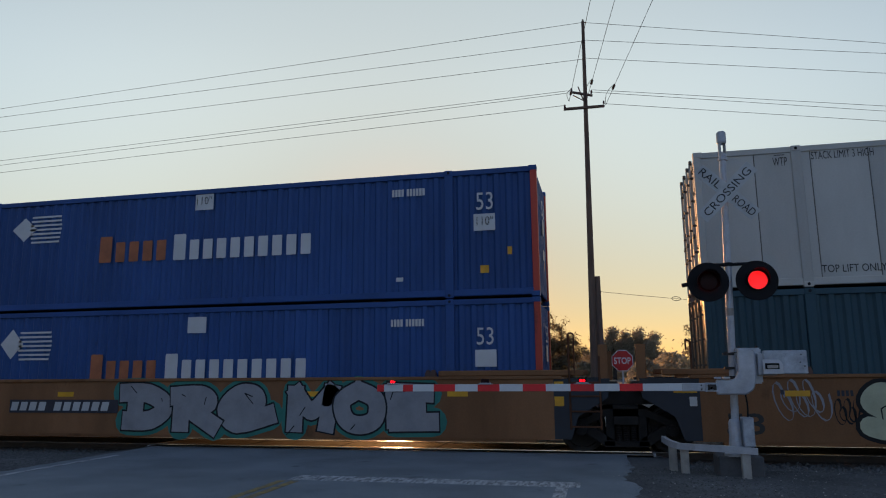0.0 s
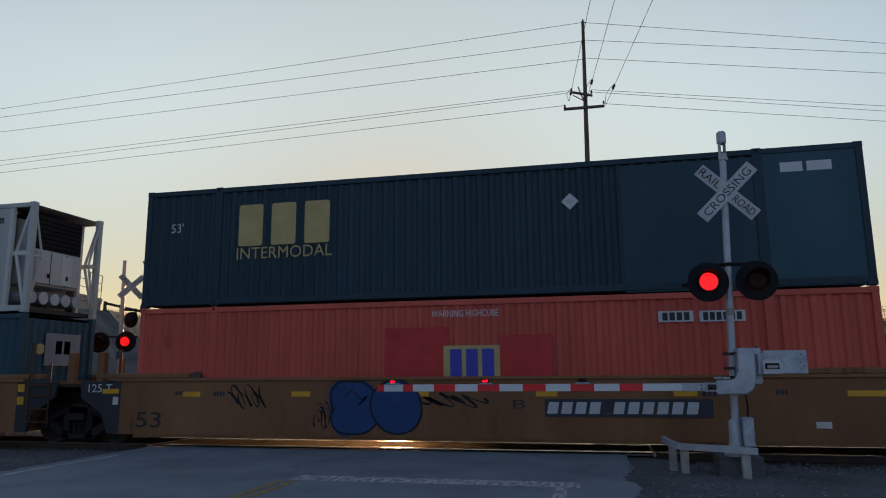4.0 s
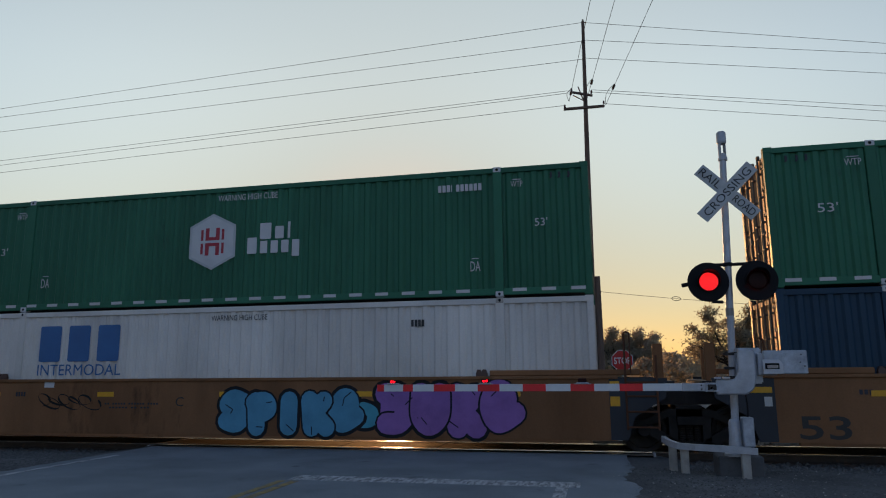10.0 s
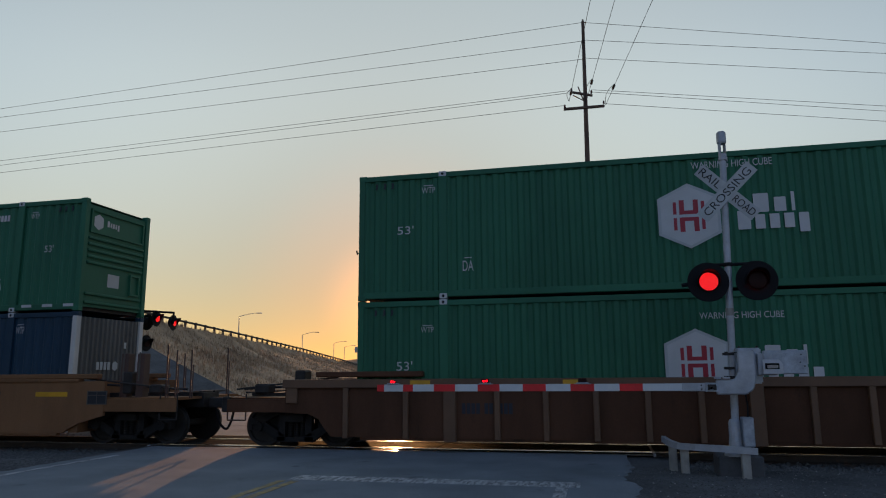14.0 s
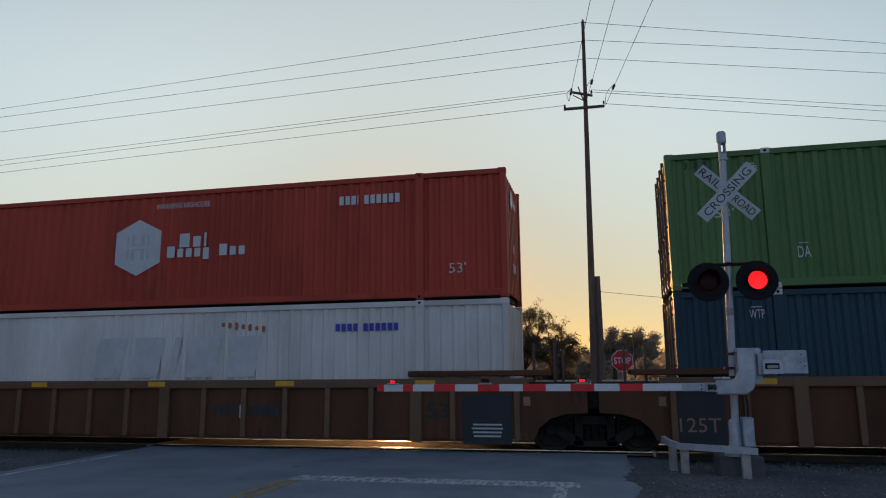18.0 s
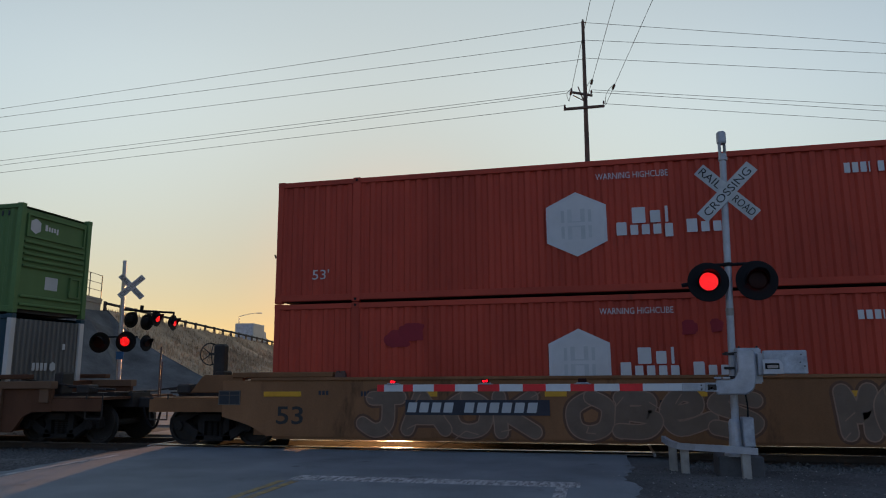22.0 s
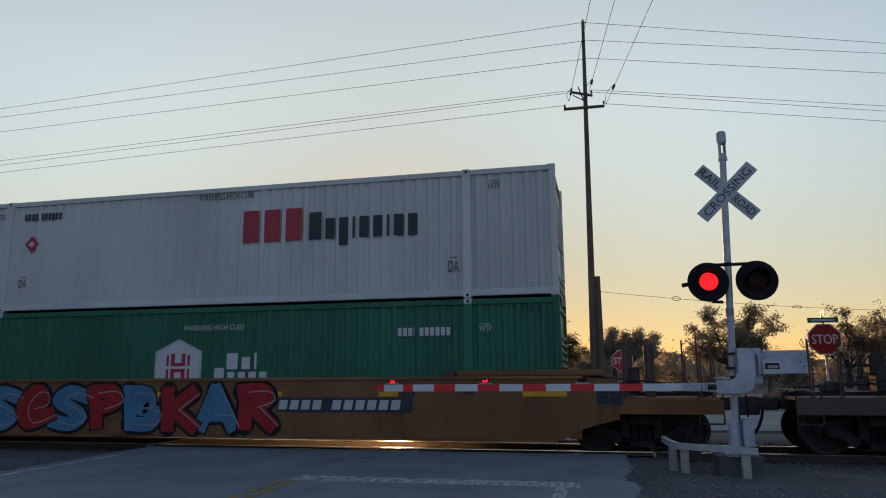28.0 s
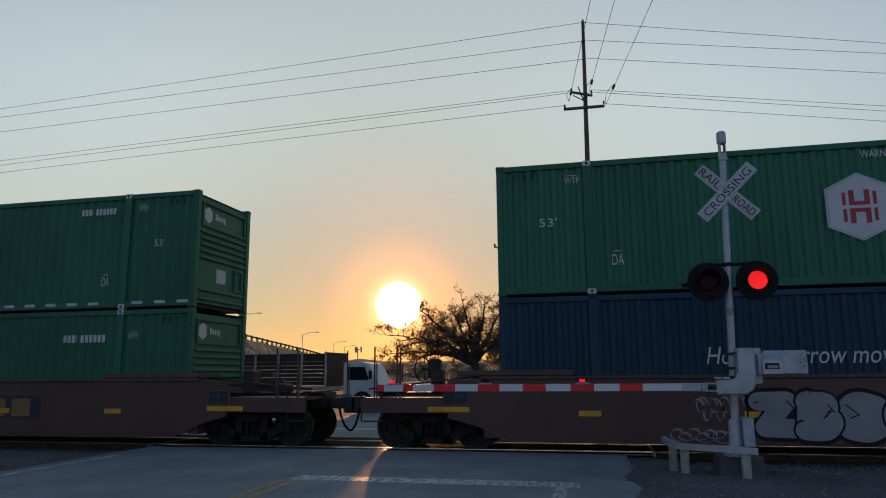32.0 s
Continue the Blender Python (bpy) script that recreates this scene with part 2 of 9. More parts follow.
M = {
    "blue": steel_paint("blue_paint", (0.013, 0.070, 0.215), 0.42, (0.012, 0.024, 0.055), 0.2, 0.14),
    "trimred": steel_paint("red_trim_paint", (0.48, 0.062, 0.04)),
    "white": steel_paint("white_paint", (0.60, 0.56, 0.515), 0.45, (0.22, 0.15, 0.10), 0.13),
    "reefer": steel_paint("reefer_white_paint", (0.55, 0.54, 0.50), 0.38, (0.25, 0.21, 0.17), 0.11, 0.08),
    "oldwhite": steel_paint("grimy_insulated_white_paint", (0.43, 0.425, 0.395), 0.45, (0.20, 0.16, 0.12), 0.14, 0.10),
    "teal": steel_paint("teal_paint", (0.021, 0.066, 0.088)),
    "navy": steel_paint("navy_paint", (0.010, 0.043, 0.074)),
    "slatgrey": steel_paint("grimy_grey_end_paint", (0.15, 0.14, 0.125), 0.5, (0.05, 0.042, 0.035), 0.25, 0.2),
    "slate": steel_paint("dark_slate_blue_paint", (0.016, 0.054, 0.074)),
    "csx": steel_paint("dark_blue_green_paint", (0.013, 0.040, 0.054)),
    # the low sun's orange is put into this door brown, along with rust
    "rustdoor": steel_paint("sun_and_rust_door_paint", (0.33, 0.18, 0.095), 0.5, (0.10, 0.05, 0.028), 0.3, 0.22),
    "lockrod": steel_paint("dull_zinc_rod", (0.12, 0.10, 0.085), 0.5, RUST, 0.3),
    "orange": steel_paint("orange_red_paint", (0.60, 0.098, 0.066), 0.5, (0.24, 0.045, 0.034), 0.16),
    "red": steel_paint("weathered_red_paint", (0.46, 0.056, 0.032), 0.5, (0.20, 0.038, 0.026), 0.17),
    "green": steel_paint("green_paint", (0.012, 0.134, 0.076), 0.42, (0.010, 0.055, 0.036), 0.14),
    "lime": steel_paint("faded_green_paint", (0.088, 0.178, 0.062), 0.5, (0.02, 0.06, 0.02), 0.12),
    "tan": mat("tan_car_paint", (0.228, 0.106, 0.053), 0.6, 0, 0.18, 0.6, (0.085, 0.042, 0.024), 0.28, (1, 1, 0.3), 0.12, 30, 0.06, spec=0.05),
    "brown": mat("brown_car_paint", (0.105, 0.045, 0.026), 0.6, 0, 0.2, 0.7, (0.035, 0.02, 0.014), 0.26, (1, 1, 0.3), 0.12, 30, 0.06, spec=0.1),
    "flange": mat("yellow_tan_paint", (0.14, 0.066, 0.034), 0.6, 0, 0.16, 0.8, (0.07, 0.035, 0.018), 0.14),
    "dark_brown": mat("dark_brown_car_paint", (0.085, 0.040, 0.030), 0.62, 0, 0.15, 0.6, (0.035, 0.02, 0.015), 0.2, (1, 1, 0.3)),
    "endblue": mat("blue_black_paint", (0.014, 0.019, 0.027), 0.6, 0, 0.15, 1.0, GRIME, 0.2),
    "iron": mat("dark_truck_iron", (0.034, 0.029, 0.027), 0.65, 0.0, 0.25, 2.0, (0.075, 0.045, 0.028), 0.2, spec=0.3),
    # bogie steel, darker than the other iron parts
    "truck": mat("near_black_truck_steel", (0.019, 0.017, 0.016), 0.75, 0.0, 0.25, 2.0, (0.045, 0.028, 0.018), 0.2, spec=0.2),
    "wheel": mat("wheel_steel", (0.022, 0.019, 0.017), 0.7, 0.2, 0.2, 4.0, RUST, 0.2),
    "rail": mat("rail_steel", (0.045, 0.030, 0.022), 0.75, 0.0, 0.15, 4.0, RUST, 0.3),
    "railtop": mat("polished_rail_head", (0.86, 0.82, 0.77), 0.13, 1.0, 0.03, 3.0, bump=0.0),
    "yellow": mat("yellow_reflector", (0.66, 0.30, 0.012), 0.5, 0, 0.1, 3.0, (0.2, 0.1, 0.03), 0.1),
    "galv": mat("aluminium_grey_paint", (0.40, 0.42, 0.455), 0.46, 0.25, 0.14, 3.0, (0.24, 0.235, 0.225), 0.2),
    "silver": mat("silver_box_paint", (0.33, 0.37, 0.42), 0.45, 0.3, 0.2, 5.0, (0.2, 0.21, 0.22), 0.25),
    "black": mat("black_lamp_paint", (0.007, 0.007, 0.009), 0.7, 0, 0.1, 5.0, spec=0.2),
    "signwhite": mat("reflective_white", (0.60, 0.61, 0.62), 0.35, 0, 0.05, 3.0, (0.4, 0.4, 0.38), 0.05),
    "buck": mat("dulled_reflective_white", (0.43, 0.45, 0.45), 0.5, 0, 0.08, 3.0, (0.26, 0.27, 0.27), 0.12),
    "signred": mat("reflective_red", (0.50, 0.012, 0.015), 0.35, 0, 0.06, 3.0),
    "armred": mat("arm_reflective_red", (0.78, 0.012, 0.018), 0.4, 0, 0.10, 3.0, (0.45, 0.02, 0.02), 0.12),
    "signgreen": mat("street_sign_green", (0.01, 0.14, 0.06), 0.4, 0, 0.05, 3.0),
    "letter": mat("black_letter", (0.015, 0.015, 0.016), 0.5, 0, 0.05, 5.0),
    "pole": mat("creosoted_wood_pole", (0.12, 0.075, 0.056), 0.8, 0, 0.2, 2.0, (0.06, 0.04, 0.03), 0.2, (3, 3, 0.3)),
    "timber": mat("grey_timber", (0.33, 0.31, 0.28), 0.8, 0, 0.18, 2.5, (0.14, 0.12, 0.10), 0.2, (1, 1, 1)),
    "wire": mat("cable", (0.07, 0.07, 0.07), 0.9, 0.0, 0.05, 3.0, spec=0.05),
    "insul": mat("brown_porcelain", (0.07, 0.025, 0.02), 0.25, 0, 0.05, 6.0),
    "concrete": mat("bridge_concrete", (0.34, 0.295, 0.24), 0.8, 0, 0.12, 0.35, (0.19, 0.16, 0.13), 0.16, (1, 1, 1), 0.2, 12, 0, "World"),
    "footing": mat("stained_concrete", (0.078, 0.079, 0.083), 0.85, 0, 0.15, 2.0, (0.05, 0.05, 0.05), 0.2),
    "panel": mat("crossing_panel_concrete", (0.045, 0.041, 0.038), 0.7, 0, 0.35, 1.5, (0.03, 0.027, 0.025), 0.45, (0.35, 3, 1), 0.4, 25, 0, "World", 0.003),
    "asphalt": mat("worn_asphalt", (0.198, 0.220, 0.232), 0.85, 0, 0.13, 0.7, (0.06, 0.063, 0.066), 0.22, (1, 1, 1), 0.6, 55, 0, "World", 0.35, 4.5),
    "roadwhite": mat("worn_white_road_paint", (0.58, 0.58, 0.57), 0.6, 0, 0.1, 4.0, (0.15, 0.15, 0.155), 0.71, (2.2, 0.5, 1), 0.3, 60, 0, "World"),
    "roadyellow": mat("worn_yellow_road_paint", (0.38, 0.24, 0.06), 0.6, 0, 0.1, 4.0, (0.14, 0.12, 0.10), 0.62, (1, 1, 1), 0.3, 60, 0, "World"),
    "dirt": mat("gravelly_dirt", (0.125, 0.122, 0.118), 0.95, 0, 0.25, 0.5, (0.08, 0.07, 0.06), 0.2, (1, 1, 1), 0.8, 25, 0, "World", 0.12, 2.2),
    "stone": mat("ballast_stone", (0.10, 0.097, 0.092), 0.9, 0, 0.3, 14.0, (0.06, 0.056, 0.052), 0.45, (1, 1, 1), 0.4, 30, 0, "World"),
    "drygrass": mat("dry_grass", (0.45, 0.29, 0.17), 0.95, 0, 0.3, 0.25, (0.22, 0.14, 0.085), 0.3, (1, 1, 1), 1.0, 4, 0, "World"),
    "bark": mat("bark", (0.035, 0.026, 0.02), 0.9, 0, 0.2, 2.0),
    # aerial haze mixed into this leaf colour, so lighter than plain oak green
    "midleaf": leafy("haze_paled_oak_leaves", (0.15, 0.14, 0.10), (0.36, 0.29, 0.18), 0.55),
    "leaf": leafy("oak_leaves", (0.11, 0.10, 0.065), (0.28, 0.20, 0.10), 0.58),
    "hill": mat("hazy_hill", (0.20, 0.15, 0.11), 0.95, 0, 0.15, 0.01, space="World", spec=0.1),
    # paler than foliage: the distance's haze is put into leaf and through colours
    "farleaf": leafy("haze_tinted_far_leaves", (0.30, 0.27, 0.21), (0.50, 0.42, 0.30), 0.65),
    "hub": mat("bright_white_vinyl", (0.52, 0.52, 0.52), 0.45, 0, 0.05, 2.0, (0.4, 0.4, 0.38), 0.06),
    "hubgrey": mat("grey_white_vinyl", (0.42, 0.44, 0.44), 0.45, 0, 0.06, 2.0),
    "crimson": mat("crimson_vinyl", (0.40, 0.012, 0.03), 0.45, 0, 0.05, 2.0),
    "gold": mat("gold_vinyl", (0.45, 0.33, 0.12), 0.5, 0, 0.08, 2.0, (0.3, 0.22, 0.08), 0.1),
    "cblue": mat("bright_blue_vinyl", (0.008, 0.115, 0.29), 0.45, 0, 0.06, 2.0),
    "tgreen": mat("leaf_green_vinyl", (0.03, 0.30, 0.06), 0.45, 0, 0.05, 2.0),
    "tblue": mat("royal_blue_vinyl", (0.02, 0.035, 0.36), 0.45, 0, 0.05, 2.0),
    "rustspot": mat("rusty_orange_mark", (0.40, 0.12, 0.05), 0.7, 0, 0.15, 3.0),
    "darkmark": mat("faded_dark_blue_mark", (0.02, 0.022, 0.035), 0.6, 0, 0.12, 3.0),
    "palewhite": mat("chalky_white_mark", (0.50, 0.50, 0.48), 0.7, 0, 0.08, 3.0, (0.3, 0.3, 0.28), 0.15),
}
for key, col in {"g_silver": (0.25, 0.25, 0.265), "g_black": (0.012, 0.012, 0.014), "g_teal": (0.02, 0.17, 0.14), "g_cream": (0.42, 0.43, 0.30), "g_sky": (0.05, 0.25, 0.37),
                 "g_violet": (0.26, 0.12, 0.34), "g_blue": (0.015, 0.055, 0.15), "g_lime": (0.18, 0.34, 0.03), "g_red": (0.35, 0.02, 0.02),
                 "g_navy": (0.05, 0.18, 0.28), "g_aqua": (0.03, 0.28, 0.36), "g_grey": (0.165, 0.112, 0.082), "g_faint": (0.29, 0.17, 0.12), "g_fade": (0.13, 0.062, 0.038), "g_ash": (0.13, 0.10, 0.088), "g_plum": (0.15, 0.055, 0.115), "g_wine": (0.19, 0.035, 0.03), "g_scarlet": (0.54, 0.045, 0.042), "g_stain": (0.29, 0.024, 0.034), "g_gold": (0.24, 0.14, 0.06)}.items():
    M[key] = mat("spray_" + key[2:], col, 0.6, 0, 0.10, 2.0, tuple(c * 0.6 for c in col), 0.10, spec=0.2)


def spray_fade(name, low, middle, high):
    """Sprayed paint that fades upwards from one colour through a second to a third."""
    m = mat(name, high, 0.6, 0, 0.10, 2.0, tuple(c * 0.6 for c in high), 0.10, spec=0.2)
    nt = m.node_tree
    co = nt.nodes.new("ShaderNodeTexCoord")
    sep = nt.nodes.new("ShaderNodeSeparateXYZ")
    ramp = nt.nodes.new("ShaderNodeValToRGB")
    add = nt.nodes.new("ShaderNodeMath")
    add.operation = "ADD"
    add.inputs[1].default_value = 0.5
    e = ramp.color_ramp.elements
    e[0].position, e[0].color = 0.33, (*low, 1)
    e[1].position, e[1].color = 0.50, (*high, 1)
    e.new(0.41).color = (*middle, 1)
    nt.links.new(co.outputs["Object"], sep.inputs[0])
    nt.links.new(sep.outputs["Z"], add.inputs[0])
    nt.links.new(add.outputs[0], ramp.inputs[0])
    nt.links.new(ramp.outputs[0], nt.nodes["Principled BSDF"].inputs["Base Color"])
    return m


M["g_ember"] = spray_fade("spray_red_to_green", (0.10, 0.14, 0.03), (0.07, 0.04, 0.09), (0.20, 0.022, 0.030))
M["lit"] = glow("lit_red_lamp", (1.0, 0.006, 0.012), 2.0)
M["led"] = glow("lit_red_points", (1.0, 0.05, 0.06), 1.5)
M["litback"] = glow("glowing_red_lens", (1.0, 0.002, 0.006), 0.10)
M["lens"] = mat("unlit_red_lens", (0.022, 0.003, 0.003), 0.45, 0, 0.05, 5.0, spec=0.15)


# ---- mesh helpers ----
def box(bm, x0, x1, y0, y1, z0, z1):
    vs = [bm.verts.new((x, y, z)) for x in (x0, x1) for y in (y0, y1) for z in (z0, z1)]
    for f in ((0, 1, 3, 2), (4, 6, 7, 5), (0, 4, 5, 1), (2, 3, 7, 6), (0, 2, 6, 4), (1, 5, 7, 3)):
        bm.faces.new([vs[i] for i in f])
    return bm


def tube(bm, p0, p1, r0, r1=None, n=8, caps=True):
    p0, p1 = Vector(p0), Vector(p1)
    r1 = r0 if r1 is None else r1
    q = (p1 - p0).to_track_quat("Z", "Y")
    rings = []
    for p, r in ((p0, r0), (p1, r1)):
        rings.append([bm.verts.new(p + q @ Vector((r * math.cos(2 * math.pi * i / n), r * math.sin(2 * math.pi * i / n), 0))) for i in range(n)])
    for i in range(n):
        bm.faces.new((rings[0][i], rings[0][(i + 1) % n], rings[1][(i + 1) % n], rings[1][i]))
    if caps:
        bm.faces.new(rings[0][::-1])
        bm.faces.new(rings[1])
    return bm


def bent(bm, pts, r, n=6, loop=False):
    """One unbroken tube through the points, closed into a ring where asked."""
    pts = [Vector(p) for p in pts]
    rings, up = [], None
    for i, p in enumerate(pts):
        a = pts[i - 1] if i or loop else p
        b = pts[(i + 1) % len(pts)] if i + 1 < len(pts) or loop else p
        t = (b - a).normalized()
        side = up.cross(t) if up and up.cross(t).length > 0.1 else t.orthogonal()
        side.normalize()
        up = t.cross(side).normalized()
        rings.append([bm.verts.new(p + side * (r * math.cos(2 * math.pi * k / n)) + up * (r * math.sin(2 * math.pi * k / n))) for k in range(n)])
    for a, b in zip(rings, rings[1:] + (rings[:1] if loop else [])):
        for k in range(n):
            bm.faces.new((a[k], a[(k + 1) % n], b[(k + 1) % n], b[k]))
    if not loop:
        bm.faces.new(rings[0][::-1])
        bm.faces.new(rings[-1])
    return bm


def prism(bm, pts, y0, y1):
    """A polygon in x, z, made solid from y0 to y1."""
    a = [bm.verts.new((x, y0, z)) for x, z in pts]
    b = [bm.verts.new((x, y1, z)) for x, z in pts]
    n = len(pts)
    bm.faces.new(a)
    bm.faces.new(b[::-1])
    for i in range(n):
        bm.faces.new((a[(i + 1) % n], a[i], b[i], b[(i + 1) % n]))
    return bm


def lathe(bm, profile, n=20, axis="z"):
    """Profile of (radius, height) turned round an axis."""
    rings = []
    for r, h in profile:
        ring = []
        for i in range(n):
            a = 2 * math.pi * i / n
            u, v = r * math.cos(a), r * math.sin(a)
            ring.append(bm.verts.new((u, v, h) if axis == "z" else (u, h, v)))
        rings.append(ring)
    for a, b in zip(rings, rings[1:]):
        for i in range(n):
            bm.faces.new((a[i], a[(i + 1) % n], b[(i + 1) % n], b[i]))
    bm.faces.new(rings[0][::-1])
    bm.faces.new(rings[-1])
    return bm


def bevelled(bm, w=0.01, seg=1):
    bmesh.ops.recalc_face_normals(bm, faces=bm.faces)
    edges = [e for e in bm.edges if len(e.link_faces) == 2 and e.calc_face_angle(0) > 0.6]
    bmesh.ops.bevel(bm, geom=edges, offset=w, segments=seg, affect="EDGES", clamp_overlap=True)
    return bm


def to_mesh(name, bm, smooth=False):
    bmesh.ops.recalc_face_normals(bm, faces=bm.faces)
    me = bpy.data.meshes.new(name)
    bm.to_mesh(me)
    bm.free()
    if smooth:
        me.polygons.foreach_set("use_smooth", [True] * len(me.polygons))
    return me


def place(name, me, material, parent, m=None, label=""):
    """One mesh object under a thing; the material sits on the object, so that meshes can be shared."""
    ob = new(name, me)
    if not me.materials:
        me.materials.append(None)
    ob.material_slots[0].link = "OBJECT"
    ob.material_slots[0].material = material
    ob.parent = parent
    if m is not None:
        ob.matrix_basis = m
    if label:
        ob["label"] = label
    return ob


def part(name, bm, material, parent, label="", m=None, smooth=False):
    return place(name, to_mesh(name, bm, smooth), material, parent, m, label)


def thing(name, m, label, category, group="", kind=""):
    ob = new(name)
    ob.matrix_basis = m
    return tagged(ob, label, category, group, kind)


CACHE = {}


def cached(key, build, smooth=False):
    if key not in CACHE:
        CACHE[key] = to_mesh(key[0] if isinstance(key, tuple) else key, build(), smooth)
    return CACHE[key]


def T(x, y, z):
    return Matrix.Translation((x, y, z))


def text_mesh(words, shear=0.0, bold=0.0, spacing=1.0):
    """Lettering 1 m high in the x-z plane, centred, facing -y."""
    key = ("lettering", words, shear, bold, spacing)
    if key not in CACHE:
        cu = bpy.data.curves.new("lettering", "FONT")
        cu.body, cu.align_x, cu.align_y, cu.shear, cu.offset, cu.space_character = words, "CENTER", "CENTER", shear, bold, spacing
        cu.resolution_u = 3
        ob = bpy.data.objects.new("lettering", cu)
        scene.collection.objects.link(ob)
        me = bpy.data.meshes.new_from_object(ob.evaluated_get(bpy.context.evaluated_depsgraph_get()))
        bpy.data.objects.remove(ob)
        xs = [v.co.x for v in me.vertices]
        ys = [v.co.y for v in me.vertices]
        h = max(ys) - min(ys)
        cx, cy = (max(xs) + min(xs)) / 2, (max(ys) + min(ys)) / 2
        for v in me.vertices:
            v.co = ((v.co.x - cx) / h, 0, (v.co.y - cy) / h)
        me.materials.clear()
        CACHE[key] = me
    return CACHE[key]


def letters(parent, words, x, z, height, material, y, shear=0.0, bold=0.0, width=None, name="lettering"):
    me = text_mesh(words, shear, bold)
    w = max(v.co.x for v in me.vertices) - min(v.co.x for v in me.vertices)
    sx = height if width is None else width / w
    return place(name, me, material, parent, T(x, y, z) @ Matrix.Diagonal((sx, 1, height, 1)))


# ---- ground, road and track ----
D_FACE = 14.77                 # near face of the containers
YC = D_FACE + 1.295            # track centre
ROAD_L, ROAD_R = -10.35, 0.25


def ground_sheet():
    prof = [(-400, 0.0), (-40, -0.02), (0, -0.03), (6, -0.03), (10, -0.02), (12.2, -0.02), (13.2, -0.05), (13.9, -0.14), (14.6, -0.17), (17.6, -0.17), (18.3, -0.14), (19.0, -0.06), (22, -0.05), (40, -0.05), (90, -0.05), (400, -0.1), (4000, -0.1)]
    xs = [-4000, -900, -300, -120, -60, -36, -24, -18, -14, -11.6, -10.9, ROAD_R + 0.3, 0.95, 1.6, 2.4, 4, 7, 11, 18, 36, 80, 200, 900, 4000]
    bm = bmesh.new()
    grid = [[bm.verts.new((x, y, max(z, -0.06 if -10.95 < x < 1.0 else -1) + (0.02 * noise.noise(Vector((x * 0.7, y * 0.7, 0))) if abs(x) < 40 and -1 < y < 60 else 0))) for y, z in prof] for x in xs]
    for a, b in zip(grid, grid[1:]):
        for i in range(len(prof) - 1):
            bm.faces.new((a[i], b[i], b[i + 1], a[i + 1]))
    ob = part("ground", bm, M["dirt"], None)
    return tagged(ob, "dusty brown gravelly ground beside road and railway", "ground", kind="structure")


ground_sheet()


def strip(name, x0, x1, y0, y1, z0, z1, material, label, category):
    return tagged(part(name, box(bmesh.new(), x0, x1, y0, y1, z0, z1), material, None), label, category, kind="structure")




def near_road():
    """Asphalt whose shoulder crumbles away unevenly on both sides."""
    bm = bmesh.new()
    ys = [-60, -20, -5] + list(np.arange(2.0, 14.70, 0.12)) + [14.84]
    rows = []
    for y in ys:
        k = 1.0 if 2 < y < 14.2 else 0.0
        wob = 0.28 * noise.noise(Vector((0, y * 0.8, 1))) + 0.14 * noise.noise(Vector((3, y * 3.1, 2))) + 0.07 * noise.noise(Vector((9, y * 9.0, 5)))
        wob2 = 0.25 * noise.noise(Vector((20, y * 0.8, 1))) + 0.10 * noise.noise(Vector((23, y * 3.1, 2)))
        l, r = ROAD_L - 0.1 + wob2 * k, ROAD_R + 0.1 + wob * k
        rows.append([bm.verts.new(q) for q in ((l, y, -0.25), (l, y, -0.012), (l + 0.12, y, 0.0), (r - 0.12, y, 0.0), (r, y, -0.012), (r, y, -0.25))])
    for a, b in zip(rows, rows[1:]):
        for i in range(5):
            bm.faces.new((a[i], a[i + 1], b[i + 1], b[i]))
    return tagged(part("road_near", bm, M["asphalt"], None), "worn grey asphalt road leading up to the crossing", "road", kind="structure")


near_road()
strip("road_far", ROAD_L - 2.5, ROAD_R + 0.6, 17.7, 21.0, -0.25, 0.0, M["asphalt"], "worn grey asphalt beyond the railway tracks", "road")
strip("road_cross", -70, 90, 21.0, 30.5, -0.25, 0.004, M["asphalt"], "grey asphalt cross street behind the railway", "road")
strip("stop_line", -4.95, -0.42, 10.58, 11.04, -0.01, 0.005, M["roadwhite"], "worn white painted stop line on asphalt", "road marking")
strip("lane_stub", -0.76, -0.58, 8.2, 10.6, -0.01, 0.005, M["roadwhite"], "worn white painted lane edge line", "road marking")
for k, x in enumerate((-5.0, -4.78)):
    strip("centre_line", x - 0.06, x + 0.06, -60, 10.45, -0.01, 0.005, M["roadyellow"], "worn yellow painted centre line on asphalt", "road marking")
strip("edge_line", -10.05, -9.93, -60, 13.1, -0.01, 0.005, M["roadwhite"], "thin worn white road edge line", "road marking")
strip("far_stop_line", -9.8, -5.2, 20.0, 20.4, -0.01, 0.005, M["roadwhite"], "worn white painted stop line beyond tracks", "road marking")
strip("far_cross_line", -60, 80, 25.6, 25.75, -0.01, 0.009, M["roadyellow"], "faded yellow line along the cross street", "road marking")


